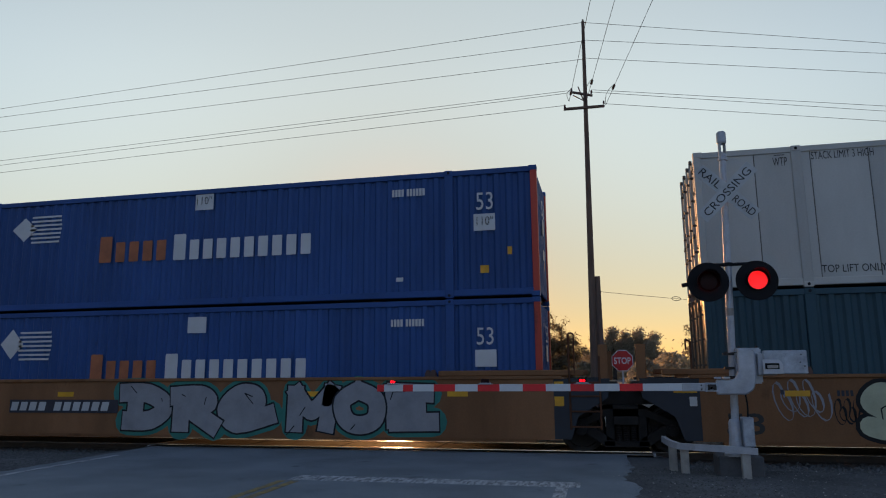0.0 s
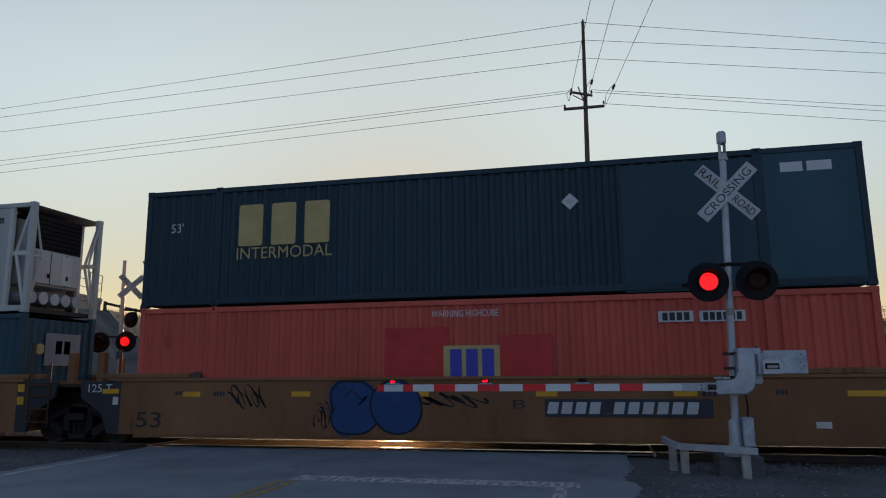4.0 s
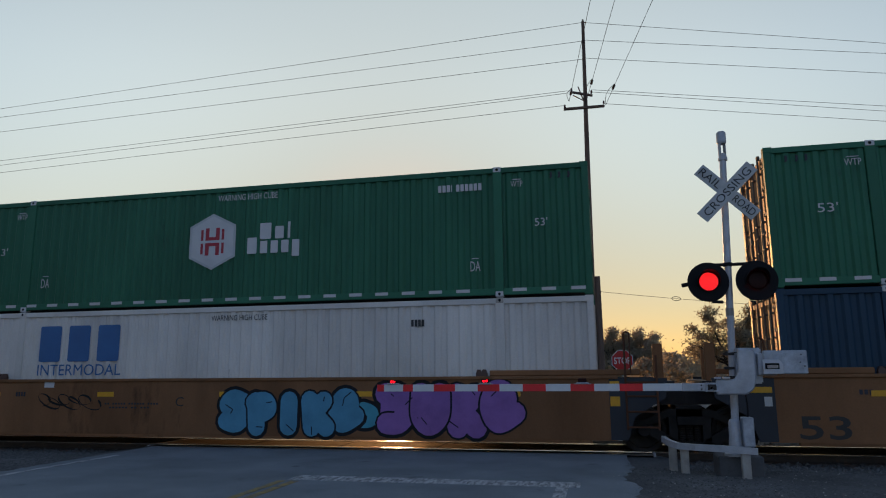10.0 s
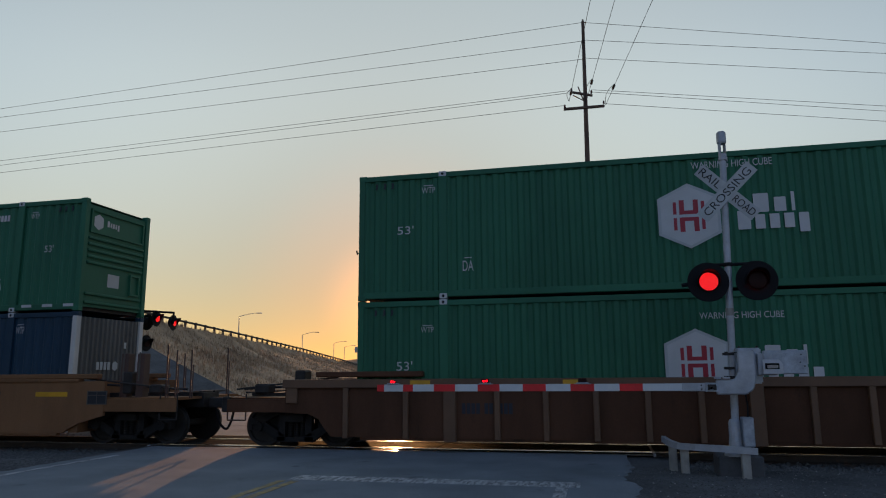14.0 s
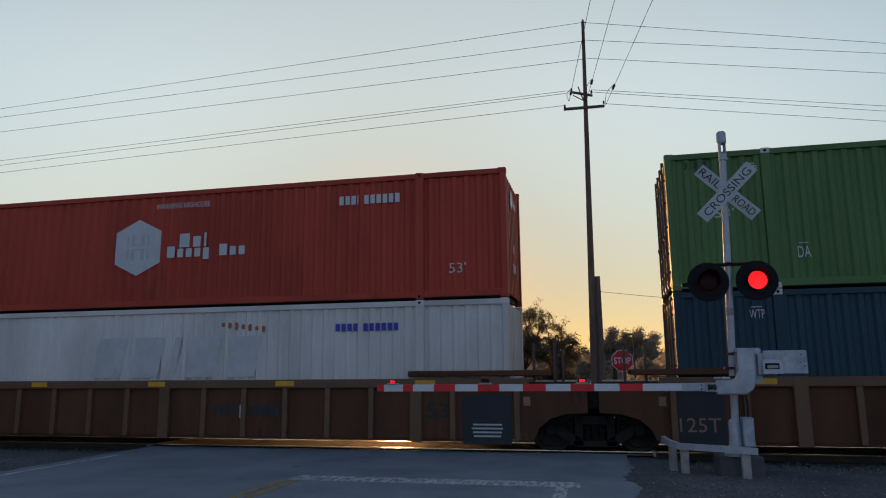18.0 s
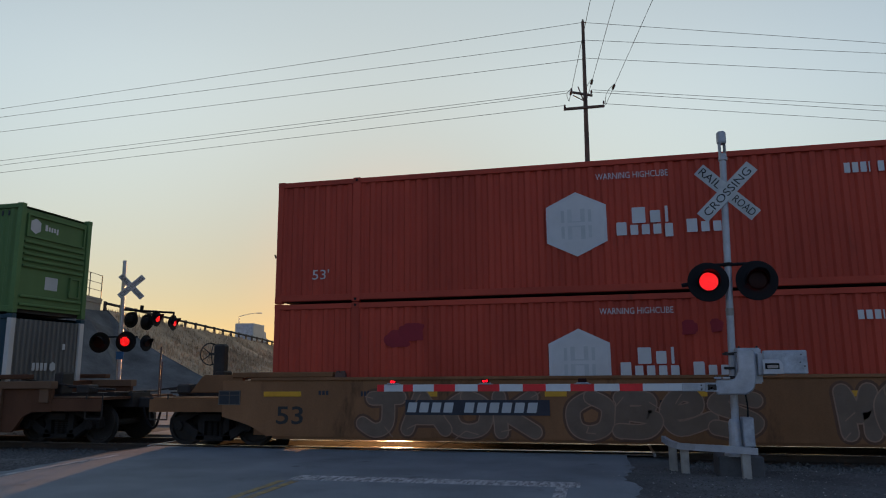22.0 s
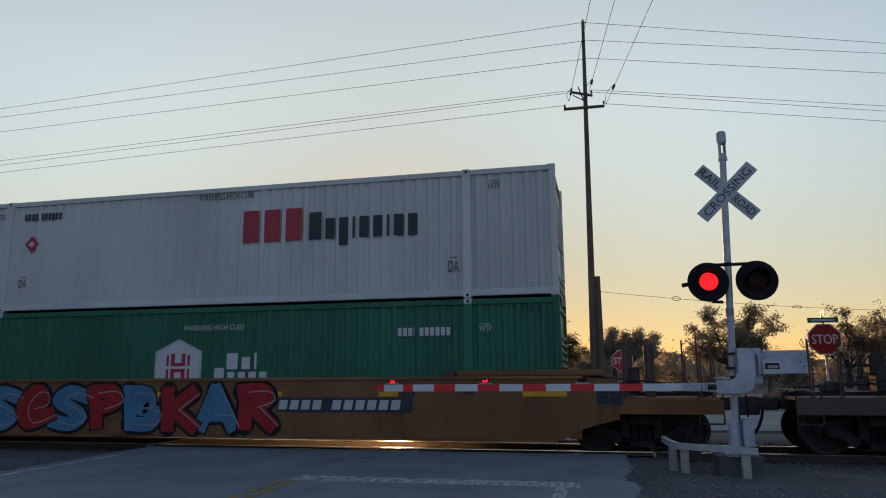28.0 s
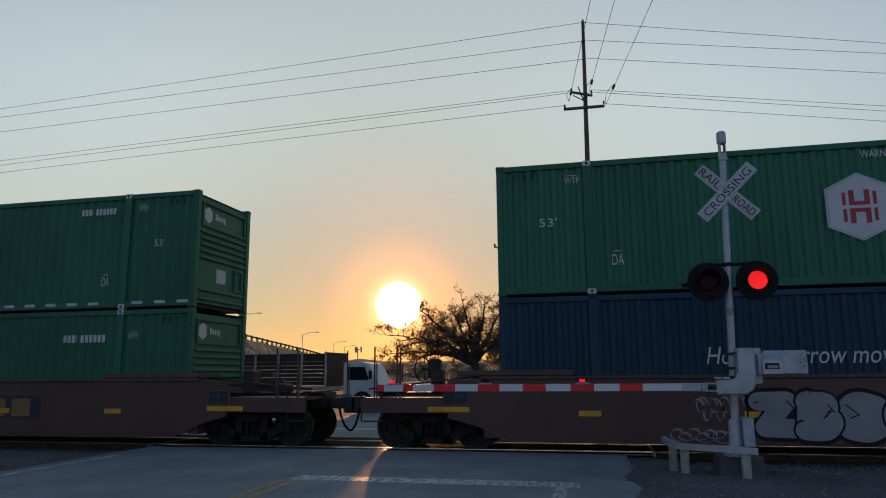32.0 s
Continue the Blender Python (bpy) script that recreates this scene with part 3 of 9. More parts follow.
def rail_at(y):
    bm = bmesh.new()
    pts = [(-0.07, -0.17), (0.07, -0.17), (0.07, -0.155), (0.012, -0.13), (0.012, -0.04), (0.036, -0.03), (0.036, -0.006), (-0.036, -0.006), (-0.036, -0.03), (-0.012, -0.04), (-0.012, -0.13), (-0.07, -0.155)]
    a = [bm.verts.new((-320, y + u, z)) for u, z in pts]
    b = [bm.verts.new((420, y + u, z)) for u, z in pts]
    for i in range(len(pts)):
        bm.faces.new((a[i], a[(i + 1) % len(pts)], b[(i + 1) % len(pts)], b[i]))
    bm.faces.new(a)
    bm.faces.new(b[::-1])
    ob = part("rail", bm, M["rail"], None)
    tagged(ob, "rusty steel running rail with polished top", "rail", kind="structure")
    # crowned running surface
    bm = bmesh.new()
    arc = [(0.037 * k / 5, 0.007 - (0.037 * k / 5) ** 2 / 1.6) for k in range(-5, 6)]
    arc = [(-0.037, -0.006)] + arc + [(0.037, -0.006)]
    near, far = [[bm.verts.new((x, y + u, z)) for u, z in arc] for x in (-320, 420)]
    for i in range(len(arc) - 1):
        bm.faces.new((near[i], near[i + 1], far[i + 1], far[i])).smooth = 0 < i < len(arc) - 2
    part("rail_head", bm, M["railtop"], ob, "polished bright rail head")


for y in (YC - 0.755, YC + 0.755):
    rail_at(y)


def crossing_deck():
    """Concrete panels between and beside the rails, with a gap at each rail."""
    root = thing("crossing_deck", T(0, 0, 0), "dull concrete crossing panels set flush round the rails", "crossing deck", kind="structure")
    x0, n, w = ROAD_L - 0.25, 5, 2.30
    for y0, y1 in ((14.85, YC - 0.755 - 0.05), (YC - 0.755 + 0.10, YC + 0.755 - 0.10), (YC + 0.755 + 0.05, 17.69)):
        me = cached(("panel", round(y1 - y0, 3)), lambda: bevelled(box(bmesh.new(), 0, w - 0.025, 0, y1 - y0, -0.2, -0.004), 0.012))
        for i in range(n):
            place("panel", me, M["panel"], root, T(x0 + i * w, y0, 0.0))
        for y in (y0, y1 - 0.045):
            part("steel_edge", bevelled(box(bmesh.new(), x0, x0 + n * w - 0.03, y, y + 0.045, -0.05, 0.001), 0.003), M["railtop"], root, "worn steel edge of the panels")
    for x in (x0 - 0.06, x0 + n * w - 0.02):
        part("edge_plate", bevelled(box(bmesh.new(), x, x + 0.05, 15.0, 17.1, -0.2, 0.006), 0.004), M["galv"], root, "pale steel end plate")


crossing_deck()


def kerb_pad():
    """A low concrete island at the corner beyond the track."""
    bm = bevelled(prism(bmesh.new(), [(-0.30, -0.1), (0.98, -0.1), (0.92, 0.13), (-0.22, 0.13)], 18.1, 19.5), 0.03)
    return tagged(part("kerb_island", bm, M["timber"], None), "low pale concrete kerb island beyond the tracks", "kerb", kind="structure")


kerb_pad()


def ties():
    bm = bmesh.new()
    for x in np.arange(-160, 240, 0.5):
        if ROAD_L - 0.5 < x < ROAD_R + 1.0:
            continue
        box(bm, x - 0.11, x + 0.11, YC - 1.3, YC + 1.3, -0.36, -0.165)
    return tagged(part("sleepers", bm, M["pole"], None), "row of grey weathered sleepers under the rails", "sleepers", kind="stuff")


ties()


def stones(name, areas, count, rmin, rmax, material, label, seed):
    rng = random.Random(seed)
    vs, fs = [], []
    for _ in range(count):
        x0, x1, y0, y1, zf = rng.choice(areas)
        x, y = rng.uniform(x0, x1), rng.uniform(y0, y1)
        r = rng.uniform(rmin, rmax)
        z = zf(y)
        a = rng.uniform(0, 6.28)
        k = len(vs)
        for j in range(4):
            rr = r * rng.uniform(0.7, 1.2)
            vs.append((x + rr * math.cos(a + j * 1.57), y + rr * math.sin(a + j * 1.57), z + r * rng.uniform(-0.2, 0.3)))
        vs.append((x + r * rng.uniform(-0.3, 0.3), y + r * rng.uniform(-0.3, 0.3), z + r * rng.uniform(0.6, 1.0)))
        fs += [(k, k + 1, k + 4), (k + 1, k + 2, k + 4), (k + 2, k + 3, k + 4), (k + 3, k, k + 4)]
    me = bpy.data.meshes.new(name)
    me.from_pydata(vs, [], fs)
    me.update()
    return tagged(place(name, me, material, None), label, name.replace("_", " "), kind="stuff")


def bank(y):
    return float(np.interp(y, (0, 12.2, 13.2, 13.9, 14.6, 17.6, 18.3, 19.0), (-0.03, -0.02, -0.05, -0.14, -0.17, -0.17, -0.14, -0.06)))


stones("ballast", [(ROAD_R + 1.2, 26, 13.1, 18.6, bank), (-45, ROAD_L - 0.5, 13.1, 18.6, bank)], 26000, 0.025, 0.06, M["stone"], "crushed grey stone ballast along the track", 3)
stones("gravel", [(ROAD_R + 0.05, 9, 6.5, 13.4, bank), (-17, ROAD_L + 0.1, 9, 13.4, bank)], 24000, 0.008, 0.028, M["stone"], "loose fine gravel on the road shoulder", 4)
stones("stone_chips", [(ROAD_R - 0.35, 8, 6.5, 13.2, lambda y: bank(y) + 0.02)], 500, 0.008, 0.018, M["timber"], "scattered pale stone chips on the shoulder", 14)

# ---- the train ----
S_ROWS = [(0.0, 0.0), (0.5, 4.046), (1.0, 8.088), (1.5, 12.153), (2.0, 16.205), (2.5, 20.267), (3.0, 24.329), (3.5, 28.383), (4.0, 32.439), (4.5, 36.475),
          (5.5, 44.597), (6.5, 52.719), (7.0, 56.781), (7.5, 60.97), (8.0, 64.983), (8.5, 69.013), (9.0, 73.039), (9.5, 77.097), (10.0, 81.132), (10.5, 85.222), (11.0, 89.359),
          (11.5, 93.416), (12.0, 97.486), (12.5, 101.526), (13.0, 105.547), (13.5, 109.329), (14.0, 113.352), (14.5, 117.412), (15.0, 121.473), (15.5, 125.534), (16.5, 133.654),
          (17.5, 141.774), (18.0, 145.805), (18.5, 149.855), (19.0, 153.863), (19.5, 157.895), (20.0, 161.91), (20.5, 166.051), (21.0, 169.967), (21.5, 173.958), (22.0, 178.044),
          (22.5, 182.028), (23.0, 186.059), (23.5, 190.058), (24.0, 194.073), (24.5, 198.091), (25.0, 202.323), (25.5, 206.15), (26.0, 210.151), (26.5, 214.219), (27.5, 222.335),
          (28.5, 230.45), (29.0, 234.329), (29.5, 238.568), (30.0, 242.634), (30.5, 246.653), (31.0, 250.434), (31.5, 254.459), (32.0, 258.69)]
BOX_L, BOX_H, BOX_W, BOX_Z = 16.15, 2.896, 2.59, 0.33
HALF = BOX_W / 2
MOVING = []


def corrugated(length, z0, z1, pitch, depth, flat=0.5):
    """A folded sheet in the x-z plane; the outer folds lie at y = 0."""
    bm = bmesh.new()
    n = max(1, round(length / pitch))
    p = length / n
    prof = []
    for i in range(n):
        x = i * p
        prof += [(x, 0.0), (x + p * flat * 0.66, 0.0), (x + p * 0.5, depth), (x + p * (0.5 + flat * 0.66), depth)]
    prof.append((length, 0.0))
    lo = [bm.verts.new((x, y, z0)) for x, y in prof]
    hi = [bm.verts.new((x, y, z1)) for x, y in prof]
    for i in range(len(prof) - 1):
        bm.faces.new((lo[i], lo[i + 1], hi[i + 1], hi[i]))
    return bm


def turned(z):
    return Matrix.Rotation(radians(z), 4, "Z")


def container(name, label, paint, trim=None, cast=None, side="fold", right="fold", left="door", marks=None, post_x=1.98, leafs=None):
    """A 53-foot container; its base is at z = 0, its left end at x = 0, y = 0 along its middle."""
    root = thing(name, T(0, YC, 0), label, "container", "containers on the train")
    trim, cast = trim or paint, cast or paint
    W = HALF
    # side sheets
    if side == "fold":
        me = cached(("side_panel", "fold"), lambda: corrugated(BOX_L - 0.24, 0.17, BOX_H - 0.11, 0.275, 0.042))
    else:
        me = cached(("side_panel", "flat"), lambda: box(bmesh.new(), 0, BOX_L - 0.24 - 0.62, 0.012, 0.03, 0.17, BOX_H - 0.11))
        p = (BOX_L - 0.24) / 15
        sheet = cached("panel_sheet", lambda: bevelled(box(bmesh.new(), 0.010, p - 0.010, 0.0, 0.012, 0.18, BOX_H - 0.12), 0.003))
        for i in range(14):
            place("panel_sheet", sheet, paint, root, T(0.12 + i * p, -W + 0.03, 0))
            place("panel_sheet", sheet, paint, root, T(0.12 + (i + 1) * p, W - 0.03, 0) @ turned(180))
    if side == "flat":
        last = cached(("panel_sheet", "narrow"), lambda: bevelled(box(bmesh.new(), 0.010, 0.42, 0.0, 0.012, 0.18, BOX_H - 0.12), 0.003))
        place("panel_sheet", last, paint, root, T(0.12 + 14 * p, -W + 0.03, 0))
        place("panel_sheet", last, paint, root, T(BOX_L - 0.12 - 1.2 + 0.14 + 0.42, W - 0.03, 0) @ turned(180))
    backing = paint if side == "fold" else M["slatgrey"]
    place("side_panel", me, backing, root, T(0.12, -W + 0.03, 0))
    place("side_panel", me, backing, root, T(BOX_L - 0.12 - (0.62 if right == "unit" else 0), W - 0.03, 0) @ turned(180))
    # rails along the edges
    top = cached("top_rail", lambda: bevelled(box(bmesh.new(), 0.1, BOX_L - 0.1, -0.035, 0.035, -0.06, 0.06), 0.008))
    low = cached("bottom_rail", lambda: bevelled(box(bmesh.new(), 0.1, BOX_L - 0.1, -0.04, 0.04, -0.06, 0.085), 0.01))
    for s in (-1, 1):
        place("top_rail", top, paint, root, T(0, s * (W - 0.04), BOX_H - 0.075))
        place("bottom_rail", low, paint, root, T(0, s * (W - 0.045), 0.1))
    post = cached("corner_post", lambda: bevelled(box(bmesh.new(), -0.07, 0.07, -0.08, 0.08, 0.1, BOX_H - 0.1), 0.012))
    mid = cached("post", lambda: bevelled(box(bmesh.new(), -0.10, 0.10, -0.04, 0.04, 0.02, BOX_H - 0.02), 0.012))
    casting = cached("casting", lambda: bevelled(box(bmesh.new(), -0.09, 0.09, -0.08, 0.08, -0.06, 0.06), 0.012))
    hole = cached("casting_hole", lambda: lathe(bmesh.new(), [(0.032, -0.004), (0.032, 0.0)], 8, "y"))
    for s in (-1, 1):
        for x in (0.075, BOX_L - 0.075):
            place("corner_post", post, trim if x > 8 else paint, root, T(x, s * (W - 0.082), 0))
            for z in (0.06, BOX_H - 0.06):
                place("casting", casting, paint, root, T(x + (0.015 if x < 8 else -0.015), s * (W - 0.078), z))
        for x in (post_x, BOX_L - post_x):
            place("post", mid, paint, root, T(x, s * (W - 0.038), 0))
            for z in (0.06, BOX_H - 0.06):
                c = place("casting", casting, cast, root, T(x, s * (W - 0.07), z))
                if s < 0:
                    place("casting_hole", hole, M["black"], c, T(0, -0.0805, 0))
    place("roof", cached("roof", lambda: corrugated(BOX_L - 0.3, 0, BOX_W - 0.16, 0.4, 0.02)), paint, root, T(0.15, -W + 0.08, BOX_H - 0.03) @ Matrix.Rotation(radians(-90), 4, "X"))
    place("floor", cached("floor", lambda: box(bmesh.new(), 0.15, BOX_L - 0.15, -W + 0.1, W - 0.1, 0.03, 0.14)), M["iron"], root)
    for style, m, flute in ((left, T(0.03, W - 0.14, 0) @ turned(-90), 0.010), (right, T(BOX_L - 0.03, -W + 0.14, 0) @ turned(90), 0.036)):
        wide = BOX_W - 0.28
        col = paint
        if style == "fold":
            place("end_wall", cached(("end_wall", "fold", flute), lambda: corrugated(wide, 0.12, BOX_H - 0.12, 0.25, flute)), col, root, m)
        elif style == "rib":
            wall = place("end_wall", cached(("end_wall", "rib"), lambda: box(bmesh.new(), 0, wide, 0.03, 0.06, 0.12, BOX_H - 0.12)), col, root, m)
            rib = cached(("rib", "end"), lambda: bevelled(box(bmesh.new(), 0.06, wide - 0.06, -0.028, 0.03, 0, 0.075), 0.018))
            for z in (0.2, 0.42, 1.22, 1.38, 1.54, 1.70, 1.86):
                place("rib", rib, col, wall, T(0, 0, z))

            def border(u0, u1, z0, z1):
                bm = bmesh.new()
                for q in ((u0, u0 + 0.05, z0, z1), (u1 - 0.05, u1, z0, z1), (u0 + 0.05, u1 - 0.05, z0, z0 + 0.05), (u0 + 0.05, u1 - 0.05, z1 - 0.05, z1)):
                    box(bm, q[0], q[1], -0.022, 0.03, q[2], q[3])
                bmesh.ops.remove_doubles(bm, verts=bm.verts, dist=0.001)
                return bm
            place("border", cached(("border", 1), lambda: border(0.1, wide - 0.1, 2.04, 2.66)), col, wall)
            place("border", cached(("border", 2), lambda: border(wide - 0.55, wide - 0.15, 0.56, 1.14)), col, wall)
            part("placard", flat_poly([(0.9, 0.7), (1.35, 0.7), (1.35, 1.05), (0.9, 1.05)]), M["hubgrey"], wall, m=T(0, 0.026, 0))
            if paint in (M["green"], M["lime"]):
                part("hexagon_mark", flat_poly(hexagon(0.34, 0.42)), M["hub"], wall, m=T(0.42, 0.026, 2.36))
                part("word_mark", word_mesh("Xxxxp", 0.5, 0.2), M["hub"], wall, m=T(0.98, 0.026, 2.36))
        elif style == "door":
            half = wide / 2 - 0.012
            leaf = cached("door", lambda: corrugated(half, 0.12, BOX_H - 0.12, 0.42, 0.03))
            rail = cached("door_rail", lambda: bevelled(box(bmesh.new(), 0.01, half - 0.01, -0.022, 0.02, -0.055, 0.055), 0.008))
            hinge = cached("hinge", lambda: bevelled(tube(box(bmesh.new(), 0.0, 0.24, -0.026, 0.0, -0.035, 0.035), (0, -0.012, -0.07), (0, -0.012, 0.07), 0.022, n=8), 0.003))
            rod = cached("lock_rod", lambda: tube(bmesh.new(), (0, -0.055, 0.06), (0, -0.055, BOX_H - 0.06), 0.021, n=8))
            clip = cached("rod_bracket", lambda: bevelled(box(bmesh.new(), -0.045, 0.045, -0.078, -0.0, -0.02, 0.02), 0.006))
            cam = cached("cam_keeper", lambda: bevelled(box(bmesh.new(), -0.055, 0.055, -0.07, -0.01, -0.04, 0.04), 0.010))
            lever = cached("lever", lambda: tube(tube(bmesh.new(), (0, -0.085, 0), (0.34, -0.10, -0.02), 0.014, n=6), (0.30, -0.10, -0.05), (0.36, -0.10, 0.02), 0.02, n=6))
            for k in range(2):
                d = place("door", leaf, leafs or M["rustdoor"], root, m @ T(k * (wide / 2 + 0.006), 0, 0))
                for z in (0.2, BOX_H - 0.2):
                    place("door_rail", rail, leafs or M["rustdoor"], d, T(0, 0, z))
                for z in (0.34, 0.95, 1.55, 2.1, 2.56):
                    place("hinge", hinge, M["lockrod"], d, T(0.0 if k == 0 else half, 0, z) @ (turned(0) if k == 0 else Matrix.Diagonal((-1, 1, 1, 1))))
                for u in (0.3, 0.85):
                    place("lock_rod", rod, leafs or M["lockrod"], d, T(u, 0, 0))
                    for z in (0.45, 0.85, 1.42, 1.95, 2.45):
                        place("rod_bracket", clip, M["lockrod"], d, T(u, 0, z))
                    for z in (0.1, BOX_H - 0.1):
                        place("cam_keeper", cam, M["lockrod"], d, T(u, 0, z))
                    place("lever", lever, M["lockrod"], d, T(u, 0, 1.15))
        elif style == "slat":
            place("end_wall", cached(("end_wall", "slat"), lambda: corrugated(wide, 0.12, BOX_H - 0.12, 0.17, 0.05)), M["slatgrey"], root, m)
        elif style == "unit":
            reefer_unit(root, wide)
    if marks:
        marks(root)
    MOVING.append(root)
    return root


def reefer_unit(root, wide):
    """Cooling machine behind an open end frame with slanting braces."""
    x = BOX_L
    # the insulated body stops short of the end
    for s in (-1, 1):
        bm = bmesh.new()
        y = s * (HALF - 0.06)
        tube(bm, (x - 0.14, y, BOX_H - 0.2), (x - 0.50, y, 1.55), 0.04, n=6)
        tube(bm, (x - 0.50, y, 1.55), (x - 0.14, y, 0.2), 0.04, n=6)
        box(bm, x - 0.58, x - 0.1, y - 0.03, y + 0.03, 1.49, 1.6)
        box(bm, x - 0.74, x - 0.64, y - 0.05, y + 0.05, 0.1, BOX_H - 0.1)
        part("brace", bm, M["reefer"], root)
    y = HALF - 0.12
    for s in (-1, 1):
        bm = bmesh.new()
        tube(bm, (x - 0.05, s * y, BOX_H - 0.2), (x - 0.05, s * (y - 0.32), 1.5), 0.03, n=6)
        tube(bm, (x - 0.05, s * (y - 0.32), 1.5), (x - 0.05, s * y, 0.2), 0.03, n=6)
        box(bm, x - 0.08, x - 0.02, s * (y - 0.16) - 0.17, s * (y - 0.16) + 0.17, 1.46, 1.53)
        part("end_brace", bm, M["reefer"], root)
    part("shroud", bevelled(box(bmesh.new(), x - 1.0, x - 0.28, -0.85, 0.85, 0.78, 1.75), 0.06, 2), M["reefer"], root, "white moulded cooling unit cover")
    bm = box(bmesh.new(), x - 0.98, x - 0.34, -0.85, 0.85, 1.75, BOX_H - 0.2)
    for i in range(7):
        box(bm, x - 0.34, x - 0.30, -0.8, 0.8, 1.84 + i * 0.12, 1.89 + i * 0.12)
    part("grille", bm, M["black"], root, "black slatted condenser grille")
    bm = bmesh.new()
    for i in range(5):
        lathe_y = -0.8 + i * 0.4
        tube(bm, (x - 0.9, lathe_y, 0.45), (x - 0.3, lathe_y, 0.45), 0.17, n=10)
    part("tank", bm, M["galv"], root, "row of silver ribbed tanks")
    for y in (-0.85, 0.85):
        part("side_cover", bevelled(prism(bmesh.new(), [(x - 1.0, 0.8), (x - 0.36, 0.8), (x - 0.36, 2.1), (x - 0.55, 2.5), (x - 1.0, 2.6)], y - 0.03, y + 0.03), 0.015), M["reefer"], root, "white side cover of the cooling unit")
    for y in (-0.35, 0.32):
        part("latch", bevelled(box(bmesh.new(), x - 0.272, x - 0.255, y - 0.04, y + 0.04, 1.0, 1.12), 0.006), M["black"], root)
    bm = bmesh.new()
    for y in (-0.28, 0.28):
        box(bm, x - 0.281, x - 0.272, y - 0.008, y + 0.008, 0.82, 1.72)
    part("seam", bm, M["black"], root)
    part("end_wall", box(bmesh.new(), x - 1.08, x - 1.02, -HALF + 0.1, HALF - 0.1, 0.12, BOX_H - 0.12), M["reefer"], root)
    part("access_door", bevelled(box(bmesh.new(), x - 0.285, x - 0.268, 0.1, 0.5, 0.85, 1.65), 0.01), M["reefer"], root)


def truck_mesh():
    """Side frames, springs and bolster of a bogie; axles sit 0.89 m either side of its middle."""
    bm = bmesh.new()
    for s in (-1, 1):
        y0, y1 = sorted((s * 0.94, s * 1.10))
        prism(bm, [(-1.14, 0.64), (-0.85, 0.67), (-0.42, 0.88), (0.42, 0.88), (0.85, 0.67), (1.14, 0.64), (1.14, 0.52), (0.85, 0.53), (0.40, 0.73), (-0.40, 0.73), (-0.85, 0.53), (-1.14, 0.52)], y0, y1)
        for g in (-1, 1):
            leg = [(g * 0.74, 0.56), (g * 0.98, 0.50), (g * 0.44, 0.15), (g * 0.24, 0.15), (g * 0.24, 0.26)]
            prism(bm, leg if g < 0 else leg[::-1], y0, y1)
            col = [(g * 0.24, 0.26), (g * 0.40, 0.26), (g * 0.40, 0.74), (g * 0.24, 0.74)]
            prism(bm, col if g > 0 else col[::-1], y0, y1)
            foot = [(g * 1.14, 0.52), (g * 1.14, 0.38), (g * 1.05, 0.38), (g * 1.05, 0.52)]
            prism(bm, foot if g < 0 else foot[::-1], y0, y1)
        box(bm, -0.44, 0.44, y0, y1, 0.13, 0.24)
        for x in (-0.15, 0.0, 0.15):
            for k in range(7):
                tube(bm, (x, s * 0.99, 0.245 + 0.045 * k), (x, s * 0.99, 0.275 + 0.045 * k), 0.064, n=8)
        for x in (-0.89, 0.89):
            tube(bm, (x, s * 1.06, 0.46), (x, s * 1.17, 0.46), 0.125, 0.11, n=12)
            for k in range(3):
                g = k * 2.094 + 0.5
                tube(bm, (x + 0.06 * math.cos(g), s * 1.16, 0.46 + 0.06 * math.sin(g)), (x + 0.06 * math.cos(g), s * 1.19, 0.46 + 0.06 * math.sin(g)), 0.02, n=6)
        box(bm, -0.24, 0.24, *sorted((s * 1.0, s * 1.2)), 0.58, 0.74)
        box(bm, -0.26, 0.26, *sorted((s * 0.82, s * 0.90)), 0.14, 0.62)
    box(bm, -0.25, 0.25, -1.1, 1.1, 0.6, 0.95)
    return bm


def wheelset_mesh():
    bm = bmesh.new()
    tube(bm, (0, -1.0, 0), (0, 1.0, 0), 0.08, n=10)
    for s in (-1, 1):
        lathe(bm, [(0.40, s * 0.685), (0.485, s * 0.69), (0.485, s * 0.715), (0.457, s * 0.73), (0.452, s * 0.82), (0.38, s * 0.82), (0.36, s * 0.77), (0.14, s * 0.76), (0.12, s * 0.84), (0.06, s * 0.84)][::s], 26, "y")
    return bm


WHEELS = []


def bogie(root, x):
    t = place("truck", cached("truck", truck_mesh), M["truck"], root, T(x, 0, 0))
    for dx in (-0.89, 0.89):
        w = place("wheelset", cached("wheelset", wheelset_mesh), M["wheel"], t)
        w.matrix_parent_inverse = T(dx, 0, 0.457)
        WHEELS.append(w)
    return t


def railing(root, x, y, h=1.0):
    bm = bmesh.new()
    tube(bm, (x, y, 1.1), (x, y, 1.5 + h), 0.020, n=6)
    tube(bm, (x + 0.05, y, 1.1), (x + 0.05, y, 1.5 + h - 0.35), 0.016, n=5)
    part("grab_post", bm, M["dark_brown"], root)


